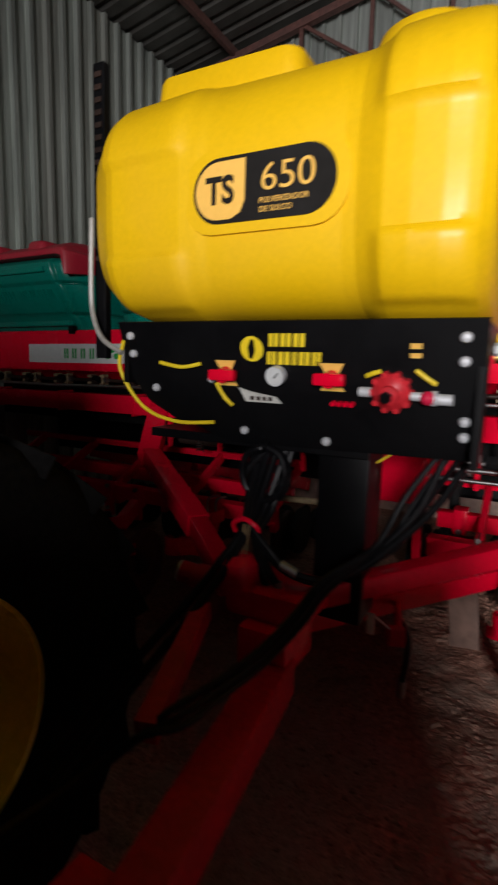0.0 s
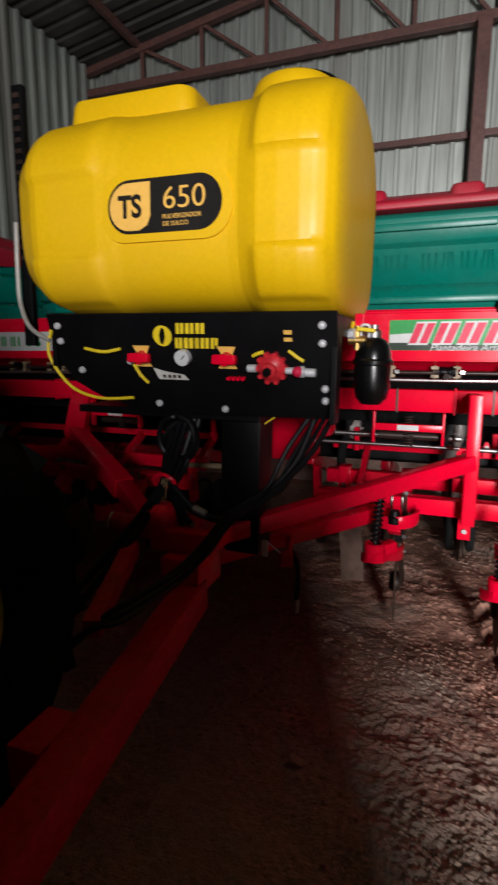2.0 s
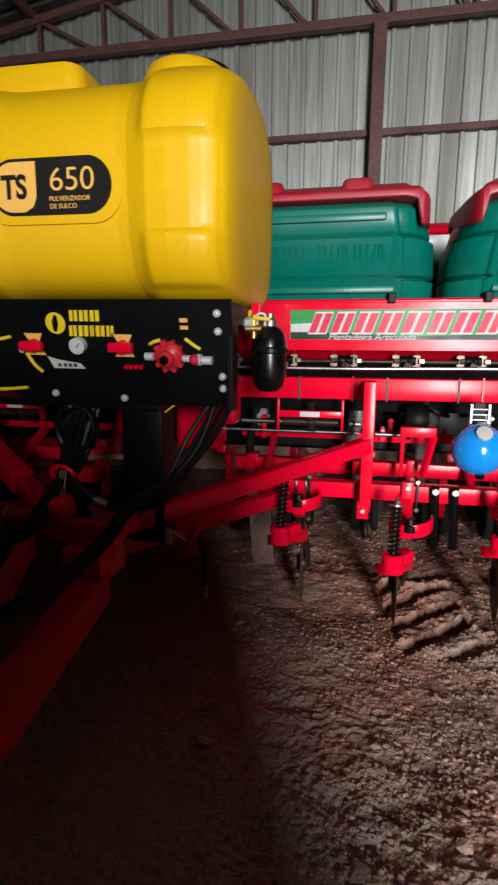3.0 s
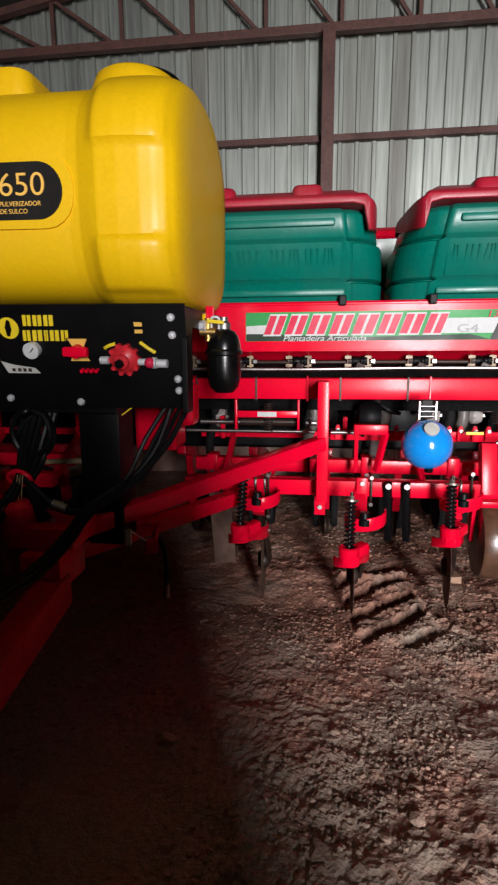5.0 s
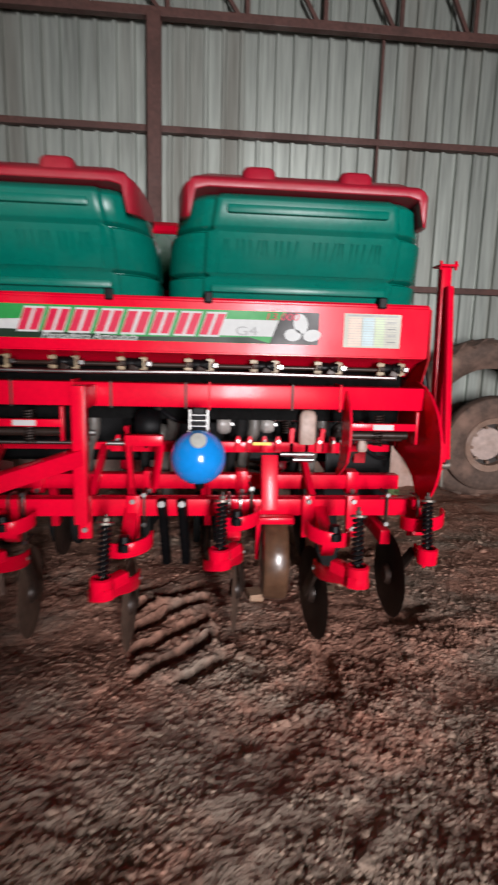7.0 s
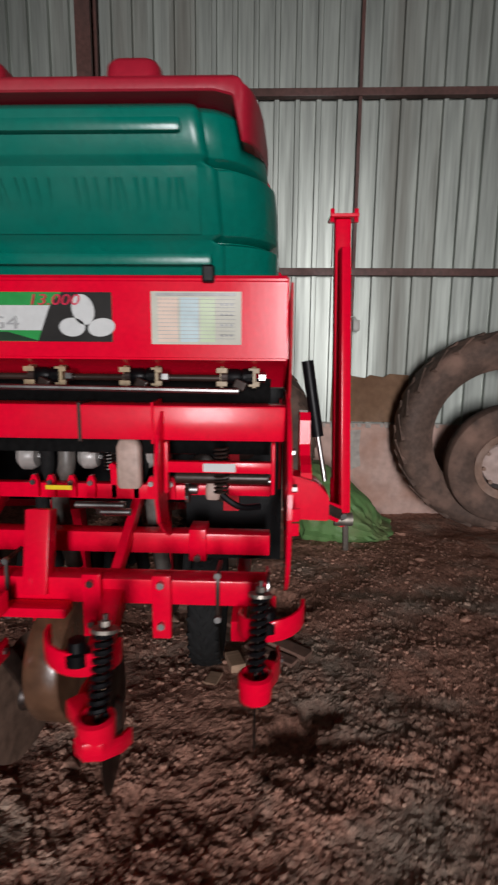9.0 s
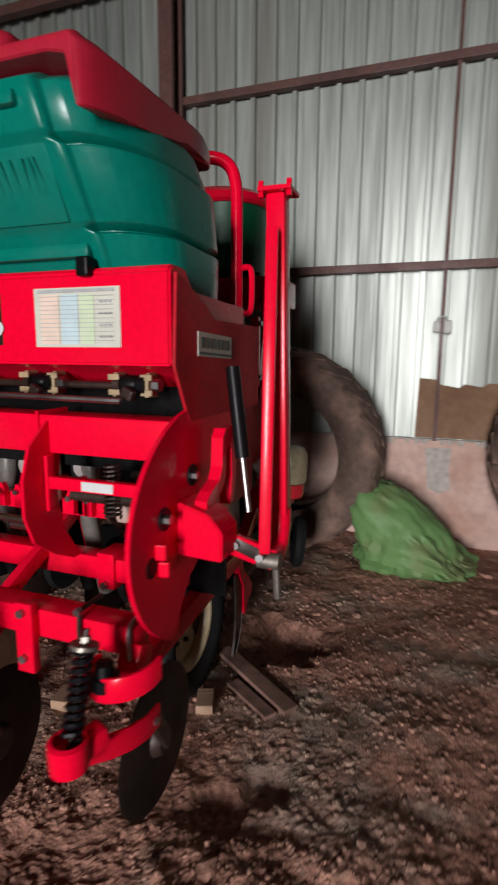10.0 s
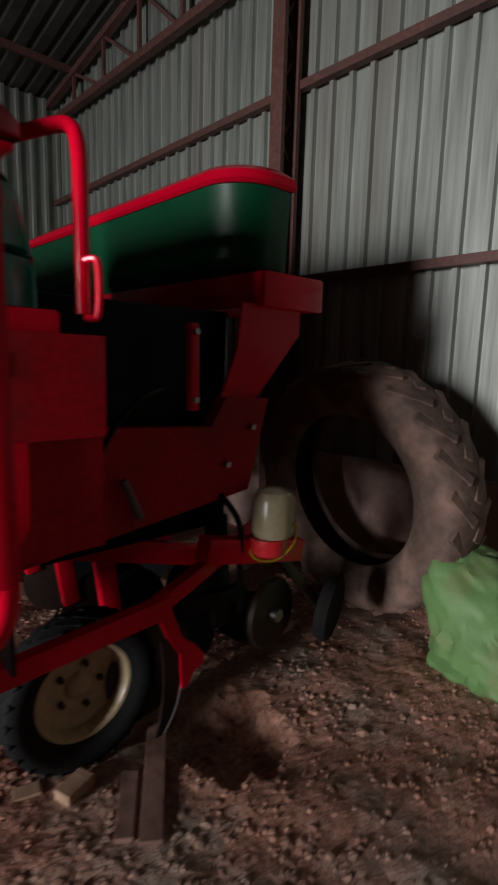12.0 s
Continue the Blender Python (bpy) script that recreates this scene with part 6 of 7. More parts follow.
bm = bmesh.new()
o = [(-1.25, 0), (-0.105, 0), (-0.105, -0.37), (-0.87, -0.39), (-0.98, -0.345), (-1.07, -0.325), (-1.17, -0.27), (-1.245, -0.17)]
lo = [bm.verts.new(LEAN_M @ Vector((a, 0, b))) for a, b in o]
hi = [bm.verts.new(LEAN_M @ Vector((a, 0.012, b))) for a, b in o]
bm.faces.new(lo)
bm.faces.new(hi[::-1])
for i in range(len(o)):
    bm.faces.new((lo[i], lo[(i + 1) % len(o)], hi[(i + 1) % len(o)], hi[i]))
panel = part("control_panel", bm, BLACK, sprayer, "black steel control panel")
for px, d in ((-1.205, 0.045), (-1.205, 0.105), (-0.155, 0.045), (-0.155, 0.105), (-0.148, 0.262), (-0.148, 0.305), (-0.525, 0.355), (-0.80, 0.345), (-1.13, 0.22), (-0.90, 0.18)):
    bm = bmesh.new()
    spin(bm, [(0.0, -0.002), (0.014, -0.002), (0.014, 0.005), (0.010, 0.011), (0.0, 0.013)], Matrix.Translation(on_panel(px, d)) @ Matrix.Rotation(radians(105), 4, "X"), 14)
    part("bolt", bm, BRIGHT, panel, "bright zinc domed bolt", smooth=True)


def panel_flat(name, outline, x, down, out, mat, label="", thick=0.002):
    bm = bmesh.new()
    lo = [bm.verts.new(LEAN_M @ Vector((x + a, -out - thick, -down + b))) for a, b in outline]
    hi = [bm.verts.new(LEAN_M @ Vector((x + a, -out, -down + b))) for a, b in outline]
    bm.faces.new(lo)
    bm.faces.new(hi[::-1])
    for i in range(len(outline)):
        bm.faces.new((lo[i], lo[(i + 1) % len(outline)], hi[(i + 1) % len(outline)], hi[i]))
    return part(name, bm, mat, panel, label)


# round emblem and two rows of plain marks
panel_flat("emblem", [(a, b) for a, b in arc(0, 0, 0.038, 0, 348, 28)], -0.747, 0.082, 0.0, YELLOW_HOSE, "yellow round emblem")
panel_flat("emblem_slot", [(-0.010, -0.026), (0.0, -0.030), (0.012, -0.004), (0.010, 0.026), (0.0, 0.030), (-0.012, 0.004)], -0.747, 0.082, 0.0025, BLACK)
for x0, d, widths in ((-0.690, 0.055, (0.030, 0.032, 0.034)), (-0.70, 0.108, (0.028, 0.036, 0.014, 0.032, 0.026))):
    px = x0
    for w in widths:
        panel_flat("brand_stroke", [(0.0, -0.019), (0.42 * w, -0.019), (0.42 * w + 0.004, 0.019), (0.004, 0.019)], px, d, 0.0, YELLOW_HOSE)
        panel_flat("brand_stroke", [(0.58 * w, -0.019), (w, -0.019), (w + 0.004, 0.019), (0.58 * w + 0.004, 0.019)], px, d, 0.0, YELLOW_HOSE)
        px += w + 0.008
panel_flat("warning_label", rect(0.028, 0.038), -0.272, 0.080, 0.0, DECAL_GOLD, "small orange label")
panel_flat("label_bar", rect(0.030, 0.010), -0.272, 0.080, 0.0025, BLACK)
for px in (-0.842, -0.498):
    panel_flat("valve_plate", rect(0.085, 0.085), px, 0.158, 0.0, BLACK)
    panel_flat("valve_label", [(-0.036, 0.04), (0.036, 0.04), (0.014, 0.0), (0.036, -0.04), (-0.036, -0.04), (-0.014, 0.0)], px, 0.158, 0.003, DECAL_GOLD, "orange arrow label")
    bm = bmesh.new()
    bar(bm, on_panel(px - 0.045, 0.158, 0.03), on_panel(px + 0.045, 0.158, 0.03), 0.03, 0.036, 0.01)
    rod(bm, on_panel(px, 0.158, 0.0), on_panel(px, 0.158, 0.04), 0.022)
    part("valve_handle", bm, RED, panel, "red valve handle", smooth=True)
bm = bmesh.new()
rod(bm, on_panel(-0.668, 0.158, 0.0), on_panel(-0.668, 0.158, 0.025), 0.029, 28)
g = part("pressure_gauge", bm, BRIGHT, panel, "chrome pressure gauge", smooth=True)
bm = bmesh.new()
rod(bm, on_panel(-0.668, 0.158, 0.025), on_panel(-0.668, 0.158, 0.0275), 0.025, 28)
part("gauge_face", bm, WHITE, g, "white gauge dial")
bm = bmesh.new()
bar(bm, on_panel(-0.668, 0.161, 0.029), on_panel(-0.654, 0.146, 0.029), 0.003, 0.002, 0)
part("gauge_needle", bm, BLACK, g)
# red pump with fittings
bm = bmesh.new()
spin(bm, [(0.0, -0.02), (0.044, -0.02), (0.050, 0.0), (0.050, 0.016), (0.040, 0.026), (0.026, 0.034), (0.024, 0.046), (0.0, 0.05)], Matrix.Translation(on_panel(-0.332, 0.19)) @ Matrix.Rotation(radians(105), 4, "X"), 28)
pump = part("pump_head", bm, PUMP_RED, panel, "red bolted pump head", smooth=True)
for i in range(10):
    a = 2 * math.pi * i / 10
    bm = bmesh.new()
    rod(bm, on_panel(-0.332 + 0.050 * math.cos(a), 0.19 + 0.050 * math.sin(a), -0.01), on_panel(-0.332 + 0.050 * math.cos(a), 0.19 + 0.050 * math.sin(a), 0.022), 0.009, 8)
    part("flange_bolt", bm, PUMP_RED, pump)
bm = bmesh.new()
rod(bm, on_panel(-0.336, 0.192, 0.04), on_panel(-0.336, 0.192, 0.06), 0.016, 6)
part("pump_nut", bm, BLACK, pump)
for xa, xb, d, r in ((-0.278, -0.246, 0.195, 0.012), (-0.212, -0.176, 0.20, 0.015), (-0.415, -0.385, 0.19, 0.014), (-0.228, -0.214, 0.198, 0.020)):
    bm = bmesh.new()
    rod(bm, on_panel(xa, d, 0.02), on_panel(xb, d, 0.02), r)
    part("pipe_fitting", bm, BRIGHT, panel, "bright pipe fitting", smooth=True)
bm = bmesh.new()
bmesh.ops.create_uvsphere(bm, u_segments=16, v_segments=10, radius=0.019, matrix=Matrix.Translation(on_panel(-0.235, 0.195, 0.03)))
part("red_knob", bm, DECAL_RED, panel, "pinkish red knob", smooth=True)
for i in range(4):
    bm = bmesh.new()
    rod(bm, on_panel(-0.495 + 0.018 * i, 0.232, 0.0), on_panel(-0.495 + 0.018 * i, 0.232, 0.018), 0.007, 8)
    part("fuse_cap", bm, RED, panel, "small red cap")
panel_flat("sight_window", [(-0.075, 0.022), (-0.055, -0.022), (0.070, -0.022), (0.052, -0.002), (-0.03, 0.010)], -0.73, 0.225, 0.0, GREY_PLASTIC, "pale recess behind the panel")
for dx in (-0.03, -0.008, 0.012, 0.032):
    panel_flat("recess_mark", rect(0.012, 0.012), -0.73 + dx, 0.234, 0.0025, DARK_STEEL)
for pts in ([on_panel(-1.24, 0.06, 0.0), on_panel(-1.27, 0.16, 0.01), on_panel(-1.18, 0.28, 0.03), on_panel(-1.05, 0.325, 0.03), on_panel(-0.90, 0.32, 0.02)],
            [on_panel(-1.09, 0.13, 0.01), on_panel(-1.0, 0.14, 0.02), on_panel(-0.93, 0.13, 0.01)],
            [on_panel(-0.88, 0.19, 0.01), on_panel(-0.85, 0.23, 0.02), on_panel(-0.83, 0.26, 0.01)],
            [on_panel(-0.40, 0.15, 0.005), on_panel(-0.38, 0.14, 0.01), on_panel(-0.36, 0.135, 0.005)], [on_panel(-0.27, 0.13, 0.005), on_panel(-0.24, 0.15, 0.01), on_panel(-0.22, 0.165, 0.005)]):
    bm = bmesh.new()
    sweep(bm, pts, 0.0065, 8)
    part("yellow_hose", bm, YELLOW_HOSE, sprayer, "thin yellow spray hose", smooth=True)
# frame under the tank
bm = bmesh.new()
block(bm, -1.25, -0.105, 1.37, 2.15, 1.575, 1.615, 0.004)
block(bm, -0.125, -0.105, 1.385, 1.47, 1.25, 1.58, 0.003)
block(bm, -0.125, -0.105, 1.46, 2.1, 1.545, 1.58, 0.003)
block(bm, -1.25, -1.23, 1.38, 2.1, 1.42, 1.58, 0.003)
block(bm, -1.2, -0.40, 1.47, 1.72, 1.23, 1.26, 0.003)
part("tank_frame", bm, BLACK, sprayer, "black welded tank frame")
bm = bmesh.new()
block(bm, -0.565, -0.405, 1.50, 1.66, 0.70, 1.25, 0.006)
part("pedestal", bm, BLACK, sprayer, "black square pedestal", smooth=True)
# filter canister beside the panel
bm = bmesh.new()
spin(bm, [(0.0, -0.124), (0.036, -0.120), (0.056, -0.098), (0.065, -0.062), (0.067, -0.012), (0.066, 0.020), (0.072, 0.025), (0.073, 0.038), (0.066, 0.045),
          (0.064, 0.066), (0.056, 0.092), (0.044, 0.110), (0.024, 0.121), (0.0, 0.124)], Matrix.Translation((-0.018, 1.62, 1.425)), 28)
canister = part("filter_canister", bm, GLOSS_BLACK, sprayer, "glossy black rounded filter bowl with a raised rim", smooth=True)
bm = bmesh.new()
spin(bm, [(0.0, 0.0), (0.026, 0.0), (0.026, 0.022), (0.016, 0.03), (0.016, 0.045), (0.0, 0.045)], Matrix.Translation((-0.018, 1.62, 1.545)), 14)
part("neck", bm, STEEL, canister, "zinc neck", smooth=True)
bm = bmesh.new()
rod(bm, (-0.105, 1.60, 1.535), (-0.045, 1.60, 1.535), 0.016, 12)
rod(bm, (-0.075, 1.60, 1.50), (-0.075, 1.60, 1.585), 0.012, 10)
tap = part("tap_body", bm, BRASS, sprayer, "small brass ball tap", smooth=True)
bm = bmesh.new()
bar(bm, (-0.075, 1.585, 1.575), (-0.01, 1.58, 1.568), 0.018, 0.014, 0.004)
part("tap_lever", bm, YELLOW_HOSE, tap, "yellow tap lever")
bm = bmesh.new()
rod(bm, (-0.104, 1.59, 1.555), (-0.082, 1.585, 1.557), 0.020, 6)
part("hose_nut", bm, BRIGHT, tap, "bright hexagon hose nut")
bm = bmesh.new()
block(bm, -0.092, -0.060, 1.636, 1.644, 1.585, 1.632, 0.003)
strap = part("tank_strap", bm, RED, sprayer, "short red strap under the tank foot")
bm = bmesh.new()
block(bm, -0.106, -0.070, 1.64, 1.652, 1.545, 1.605, 0.004)
part("strap_end", bm, YELLOW, strap, "yellow moulded strap end", smooth=True)
bm = bmesh.new()
sweep(bm, [(-0.062, 1.60, 1.545), (-0.062, 1.60, 1.585), (-0.034, 1.60, 1.585), (-0.034, 1.60, 1.545)], 0.005, 8)
part("wire_bracket", bm, BRIGHT, sprayer, "bright square wire bracket", smooth=True)
bm = bmesh.new()
bar(bm, (-0.375, 1.46, 1.228), (-0.315, 1.46, 1.272), 0.008, 0.005, 0.002)
part("small_cord", bm, YELLOW_HOSE, sprayer, "short yellow cord end")
# slotted level post and chrome tube at the far end
bm = bmesh.new()
block(bm, -1.43, -1.38, 1.43, 1.46, 1.50, 2.49, 0.004)
post = part("slotted_post", bm, BLACK, sprayer, "black slotted steel post")
for i in range(16):
    bm = bmesh.new()
    block(bm, -1.42, -1.39, 1.424, 1.431, 2.46 - 0.04 * i - 0.018, 2.46 - 0.04 * i, 0.002)
    part("slot", bm, DARK_STEEL, post)
bm = bmesh.new()
sweep(bm, [(-1.412, 1.40, 1.98), (-1.418, 1.40, 1.78), (-1.412, 1.40, 1.66), (-1.35, 1.38, 1.57), (-1.25, 1.37, 1.52)], 0.009, 8)
part("level_tube", bm, LEVEL_TUBE, sprayer, "clear level tube", smooth=True)

# hose bundle below the panel
loop = [(-0.715 + 0.072 * math.cos(a), 1.40 + 0.004 * a, 1.160 + 0.085 * math.sin(a)) for a in (math.pi * (0.5 + 0.25 * i) for i in range(17))]
for r, pts in ((0.011, [(-0.74, 1.50, 1.27)] + loop[:9] + [(-0.72, 1.46, 1.26)]), (0.011, [(-0.69, 1.50, 1.27)] + [(a, b + 0.025, c - 0.010) for a, b, c in loop[2:13]] + [(-0.735, 1.38, 1.04)]),
               (0.013, [(-0.76, 1.50, 1.25), (-0.76, 1.42, 1.10), (-0.735, 1.34, 1.0), (-0.765, 1.27, 0.92), (-0.80, 1.16, 0.83), (-0.86, 0.98, 0.70), (-0.95, 0.8, 0.52)]),
               (0.013, [(-0.73, 1.50, 1.25), (-0.74, 1.42, 1.10), (-0.725, 1.34, 1.0), (-0.745, 1.26, 0.90), (-0.775, 1.12, 0.80), (-0.83, 0.93, 0.66), (-0.90, 0.75, 0.5)]),
               (0.012, [(-0.70, 1.50, 1.25), (-0.72, 1.42, 1.08), (-0.71, 1.35, 1.0), (-0.65, 1.33, 0.94), (-0.58, 1.33, 0.91)]),
               (0.012, [(-0.67, 1.50, 1.25), (-0.70, 1.42, 1.06), (-0.70, 1.35, 0.99), (-0.66, 1.32, 0.90), (-0.635, 1.32, 0.83)]),
               (0.012, [(-0.65, 1.50, 1.25), (-0.68, 1.42, 1.05), (-0.69, 1.35, 0.985), (-0.64, 1.31, 0.91), (-0.60, 1.32, 0.85)]),
               (0.011, [(-0.14, 1.50, 1.25), (-0.20, 1.47, 1.13), (-0.29, 1.42, 1.02), (-0.38, 1.38, 0.935), (-0.48, 1.35, 0.89), (-0.58, 1.33, 0.905), (-0.66, 1.33, 0.97), (-0.72, 1.34, 1.02)]),
               (0.011, [(-0.20, 1.50, 1.25), (-0.25, 1.47, 1.11), (-0.33, 1.43, 1.0), (-0.42, 1.39, 0.915), (-0.50, 1.36, 0.875), (-0.60, 1.34, 0.90), (-0.67, 1.34, 0.96), (-0.715, 1.35, 1.01)]),
               (0.011, [(-0.33, 1.66, 0.70), (-0.28, 1.63, 0.64), (-0.285, 1.68, 0.54), (-0.302, 1.725, 0.42)])) + tuple(
                   (0.009, [(-0.16 - 0.028 * k, 1.50, 1.26), (-0.235 - 0.025 * k, 1.50 - 0.02 * k, 1.12 + 0.012 * k), (-0.298 - 0.02 * k, 1.45 - 0.02 * k, 0.995 + 0.01 * k),
                            (-0.38, 1.38 - 0.01 * k, 0.950 + 0.012 * k), (-0.442 - 0.006 * k, 1.28, 0.888 + 0.016 * k), (-0.471 - 0.010 * k, 1.20, 0.828 + 0.014 * k),
                            (-0.519 - 0.006 * k, 1.08, 0.762 + 0.018 * k), (-0.547 - 0.012 * k, 0.95, 0.748 + 0.012 * k), (-0.58 - 0.02 * k, 0.82, 0.735 + 0.008 * k),
                            (-0.645 - 0.01 * k, 0.75, 0.725 - 0.012 * k), (-0.76, 0.66 - 0.03 * k, 0.62), (-0.95, 0.52 - 0.03 * k, 0.46)]) for k in range(3)):
    bm = bmesh.new()
    sweep(bm, pts, r, 8)
    part("hydraulic_hose", bm, HOSE, sprayer, "black hydraulic hose", smooth=True)
for p0, p1 in (((-0.60, 1.33, 0.918), (-0.55, 1.33, 0.90)), ((-0.640, 1.32, 0.85), (-0.632, 1.32, 0.80)), ((-0.606, 1.32, 0.865), (-0.592, 1.32, 0.82)), ((-0.301, 1.722, 0.435), (-0.306, 1.735, 0.365))):
    bm = bmesh.new()
    rod(bm, p0, p1, 0.015, 12)
    part("hose_coupler", bm, STEEL, sprayer, "zinc quick coupler", smooth=True)
bm = bmesh.new()
sweep(bm, [(-0.765, 1.345, 0.985), (-0.765, 1.33, 1.015), (-0.725, 1.325, 1.035), (-0.685, 1.33, 1.015), (-0.685, 1.345, 0.985)], 0.008, 8)
part("hose_clip", bm, RED, sprayer, "red wire hose hook", smooth=True)
bm = bmesh.new()
block(bm, -0.525, -0.325, 1.99, 2.20, 0.965, 1.30, 0.02)
block(bm, -0.335, -0.250, 2.05, 2.20, 1.075, 1.28, 0.03)
part("guard_box", bm, RED, planter, "red sheet guard")
for k in range(3):
    bm = bmesh.new()
    sweep(bm, [(-0.725 + 0.01 * k, 1.325, 1.02), (-0.735 + 0.012 * k, 1.315, 0.93), (-0.75 + 0.022 * k, 1.31, 0.83), (-0.745 + 0.03 * k, 1.30, 0.74 - 0.03 * k)], 0.0018, 5)
    part("twine", bm, TWINE, sprayer, "thin frayed straw-coloured twine", smooth=True)
bm = bmesh.new()
rod(bm, (-0.918, 1.248, 0.847), (-0.906, 1.252, 0.844), 0.032, 16)
part("knuckle_cap", bm, GREY_PLASTIC, planter, "pale cap on the knuckle", smooth=True)
bm = bmesh.new()
rod(bm, (-1.20, 2.30, 0.825), (-0.72, 2.30, 0.845), 0.016, 12)
part("cross_rod", bm, FEEDER, planter, "dirty pale cross rod", smooth=True)
bm = bmesh.new()
bar(bm, (-0.96, 2.30, 1.12), (-0.95, 2.30, 0.98), 0.03, 0.02, 0.004)
rod(bm, (-0.955, 2.275, 1.02), (-0.955, 2.29, 1.02), 0.016, 6)
part("small_lever", bm, RED, planter, smooth=True)


# ---- tractor wheel, tyres and loose things ----
tw = thing("tractor", "parked tractor with a yellow wheel rim and black lugged tyre", "tractor", (-1.14, 0.50, 0))
wheel = pneumatic("wheel_tyre", tw, axle(0, 0, 0.67), 0.68, 0.345, 0.34, MATT_RUBBER, YELLOW_RIM, 20, label="black lugged tyre", rim_label="yellow painted rim")
bm = bmesh.new()
rod(bm, (-0.05, 0, 0.67), (-0.9, 0, 0.67), 0.11, 24)
part("axle_housing", bm, BLACK, tw, "dark axle housing", smooth=True)

tyre_a = thing("scrap_tyre", "worn dusty tractor tyre without a rim, leaning on the wall", "tyre", (1.50, 4.95, 0))
pneumatic("tyre_casing", tyre_a, axle(0, 0, 0.76, 84, -8), 0.765, 0.47, 0.36, TYRE, None, 22, 0.016)
tyre_b = thing("scrap_tyre", "large dusty tyre leaning on the plinth around a smaller wheel", "tyre", (3.78, 5.12, 0))
pneumatic("tyre_casing", tyre_b, axle(0, 0, 0.81, 88, -6), 0.82, 0.54, 0.34, TYRE, None, 24, 0.016)
wheel_b = thing("farm_wheel", "small brown wheel with a pale hub inside a tyre", "wheel", (3.84, 5.0, 0))
RIM_DUST = material("dusty_rim_paint", (0.30, 0.19, 0.14), 0.8, grain=20, vary=0.2, bump=0.3, dirt=(0.42, 0.32, 0.27), dirt_amount=0.7, dirt_scale=5)
HUB_DUST = material("pale_hub_dust", (0.58, 0.45, 0.40), 0.85, grain=20, vary=0.15, bump=0.3, dirt=(0.36, 0.25, 0.2), dirt_amount=0.6, dirt_scale=6)
WM = axle(0, 0, 0.57, 88, -6) @ Matrix.Rotation(radians(180), 4, "X")
wt = pneumatic("tyre", wheel_b, WM, 0.50, 0.27, 0.20, TYRE, None, 0)
bm = bmesh.new()
spin(bm, [(0.285, -0.06), (0.265, -0.055), (0.225, -0.03), (0.222, 0.06), (0.25, 0.072), (0.285, 0.075)], WM, 48, close=True)
part("rim", bm, RIM_DUST, wt, "brown dusty wheel rim", smooth=True)
# dark disc paints the shade of the open rim behind the hub plate
bm = bmesh.new()
spin(bm, [(0.0, -0.02), (0.224, -0.02), (0.224, -0.01), (0.0, -0.01)], WM, 40)
part("rim_shade_disc", bm, DARK_WALL, wt, "dark disc standing in for shade in the rim recess")
bm = bmesh.new()
spin(bm, [(0.0, -0.005), (0.165, -0.005), (0.175, 0.01), (0.168, 0.03), (0.06, 0.045), (0.0, 0.045)], WM @ Matrix.Translation((0.0, -0.042, 0.0)), 36)
hub = part("hub_plate", bm, HUB_DUST, wt, "pale dusty hub plate", smooth=True)
for i in range(9):
    a = 2 * math.pi * i / 9
    c = Vector((0.19 * math.cos(a), 0.19 * math.sin(a) - 0.01, 0.035))
    bm = bmesh.new()
    rod(bm, WM @ (c + Vector((0, 0, -0.04))), WM @ (c + Vector((0, 0, 0.015))), 0.018, 6)
    part("wheel_nut", bm, RIM_DUST, wt)

bm = bmesh.new()
bmesh.ops.create_icosphere(bm, subdivisions=5, radius=1.0)
for v in bm.verts:
    p = v.co.copy()
    d = 1 + 0.25 * noise.noise(p * 1.4 + Vector((3, 1, 0))) + 0.16 * abs(noise.noise(p * 2.6)) - 0.10 * abs(noise.noise(p * 5 + Vector((1, 5, 2))))
    x, y, z = p.x * 0.43 * d, p.y * 0.30 * d, p.z * 0.30 * d
    z = max(z * (1.15 - 0.75 * p.x) * 0.85 + 0.17 - 0.16 * p.x, 0.0)
    if z < 0.06:
        x, y = x * 1.12, y * 1.12
    v.co = (x, y, z)
sk = part("sack", bm, SACK, None, smooth=True)
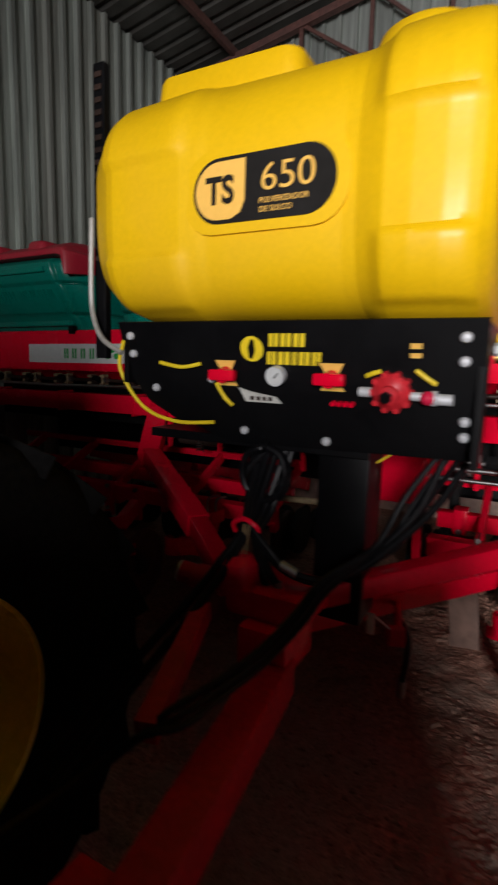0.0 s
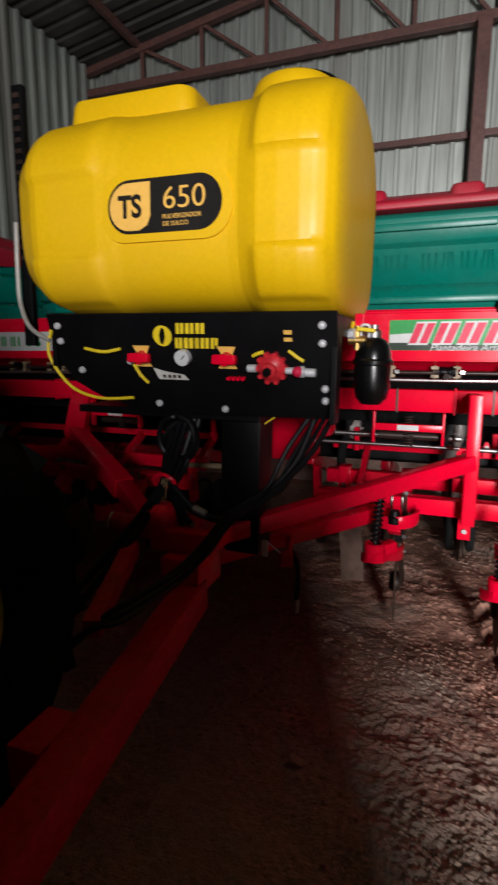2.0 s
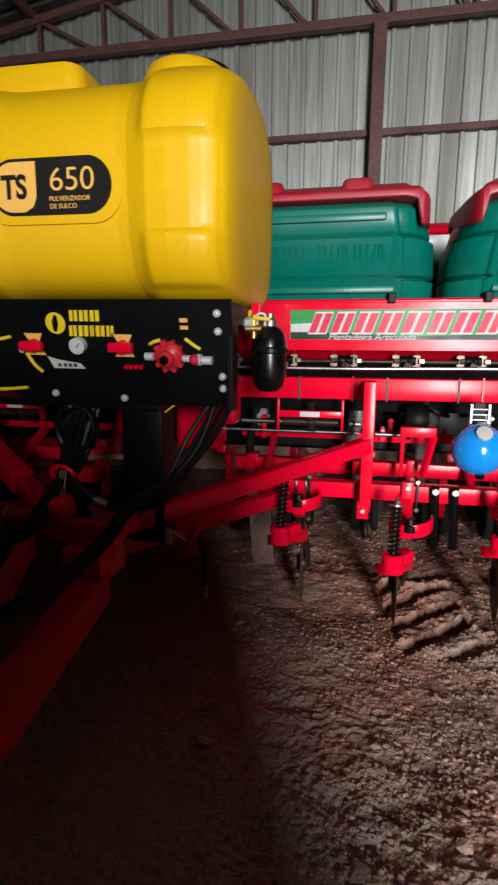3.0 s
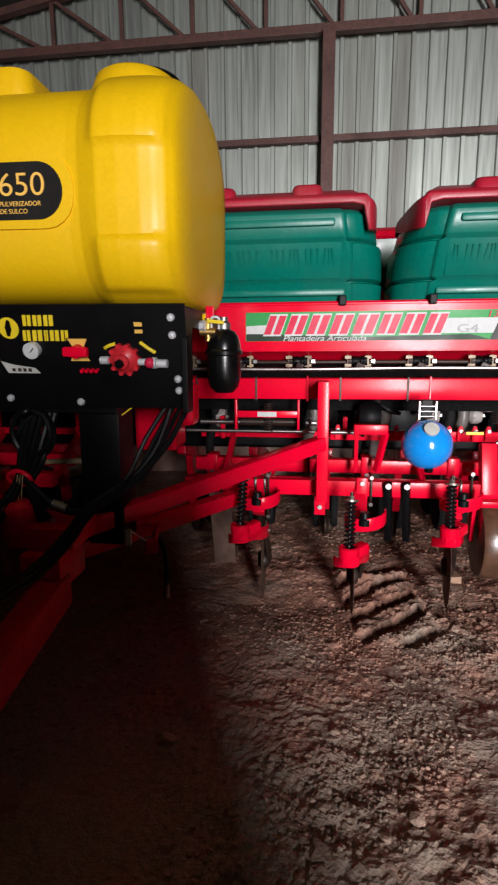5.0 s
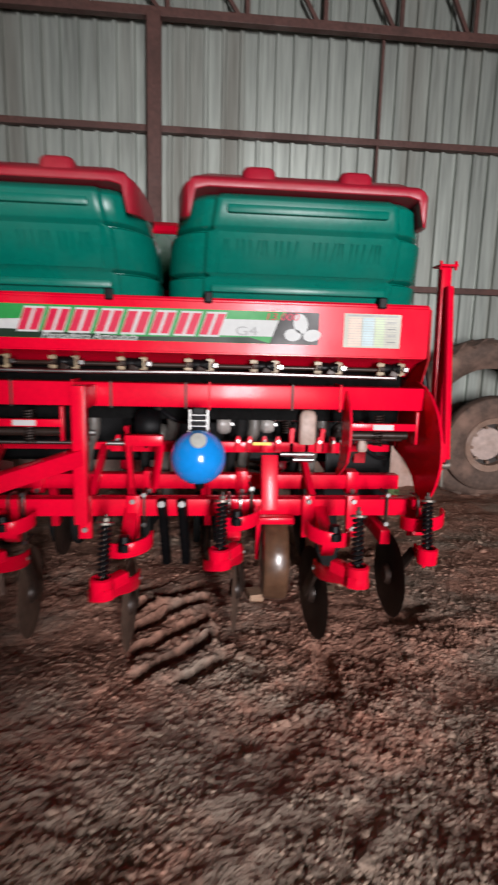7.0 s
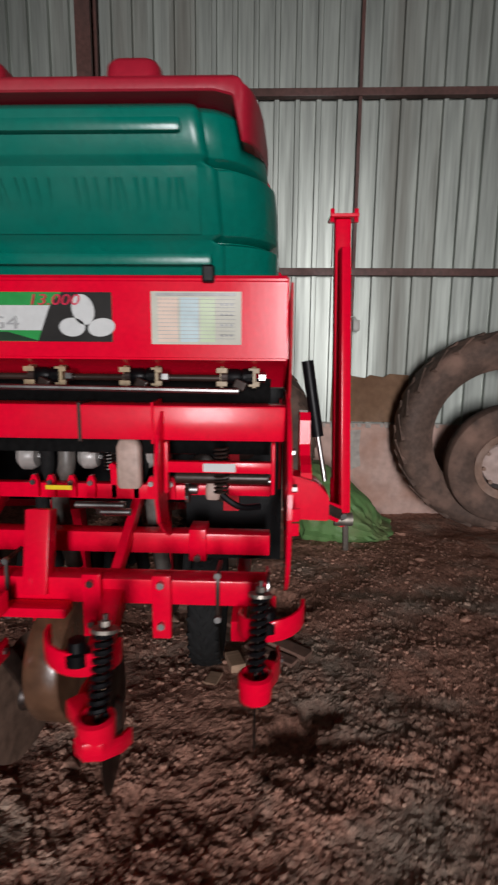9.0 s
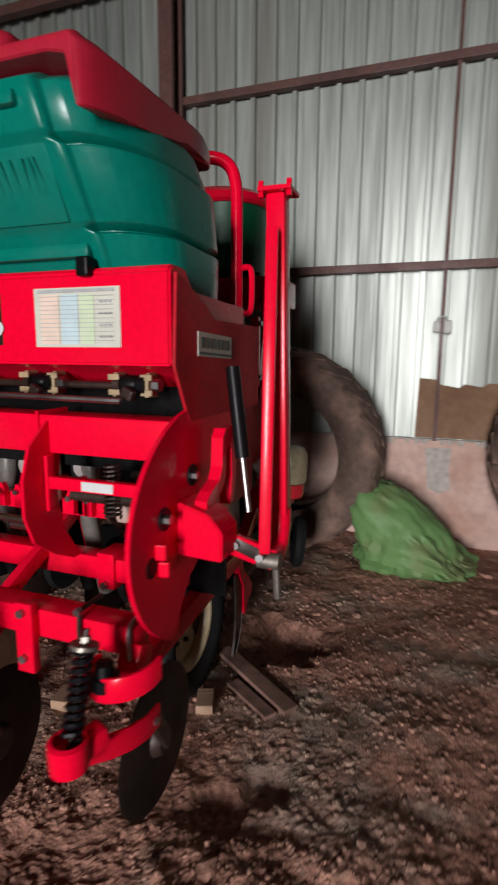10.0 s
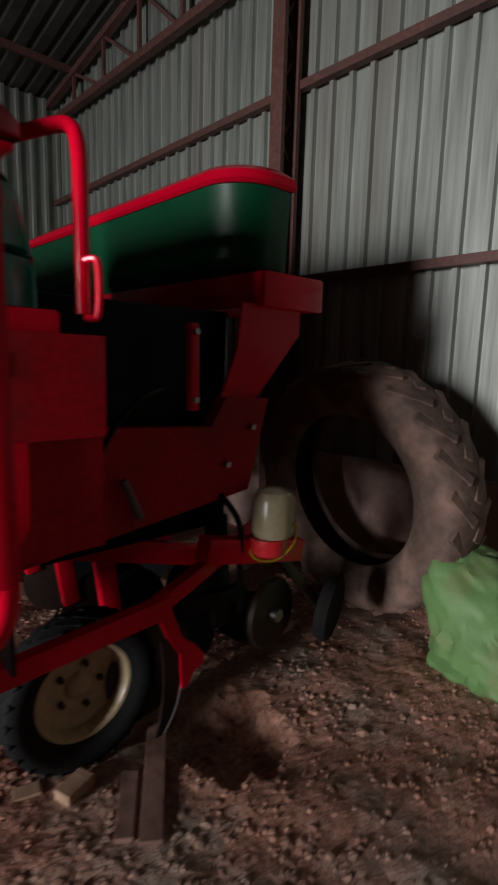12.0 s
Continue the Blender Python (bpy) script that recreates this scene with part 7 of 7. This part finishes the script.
sk.location = (2.46, 4.92, 0)
tagged(sk, "crumpled green woven sack slumped against the plinth", "sack")
bm = bmesh.new()
loft(bm, [[(-0.20 + 0.02 * math.sin(3 * a) + r * math.cos(a), 0.06 + r * 0.7 * math.sin(a), z + 0.012 * math.sin(4 * a + z * 40)) for a in (2 * math.pi * k / 18 for k in range(18))]
          for r, z in ((0.13, 0.34), (0.10, 0.42), (0.055, 0.47), (0.04, 0.50), (0.06, 0.53), (0.075, 0.56))])
part("sack_neck", bm, SACK, sk, "bunched mouth of the sack", smooth=True)

bm = bmesh.new()
plate(bm, [(2.44, 0.84), (3.12, 0.84), (3.12, 1.26), (2.95, 1.27), (2.90, 1.24), (2.78, 1.26), (2.74, 1.23), (2.62, 1.25), (2.57, 1.29), (2.45, 1.30)], "y", BACK - 0.05, 0.008)
tagged(part("cardboard_sheet", bm, CARDBOARD), "torn brown cardboard sheet propped on the plinth", "cardboard")

for p0, p1, w, h in (((1.67, 3.38, 0.024), (2.10, 3.075, 0.012), 0.075, 0.022), ((1.80, 3.18, 0.004), (2.03, 3.02, 0.006), 0.06, 0.018)):
    bm = bmesh.new()
    bar(bm, p0, p1, w, h, 0.003)
    tagged(part("wood_plank", bm, MUDDY_WOOD), "short earth-stained plank lying on the floor", "plank", "planks on the floor")
for x, y, a, w, d, h in ((1.75, 2.99, 20, 0.07, 0.12, 0.045), (1.661, 2.859, -15, 0.06, 0.09, 0.03), (1.195, 2.80, 10, 0.08, 0.11, 0.05)):
    bm = bmesh.new()
    block(bm, -w / 2, w / 2, -d / 2, d / 2, 0, h, 0.004)
    o = tagged(part("wood_block", bm, WOOD), "small offcut wood block on the floor", "wood block", "blocks on the floor")
    o.matrix_world = pose(x, y, 0.0, 0, 0, a)
bm = bmesh.new()
bar(bm, (-0.24, 2.60, 0.70), (-0.19, 2.54, 0.17), 0.13, 0.02, 0.004, up=(0, 1, 0.1))
part("hanging_blade", bm, MUD_BLADE, planter, "earth-brown hanging blade")
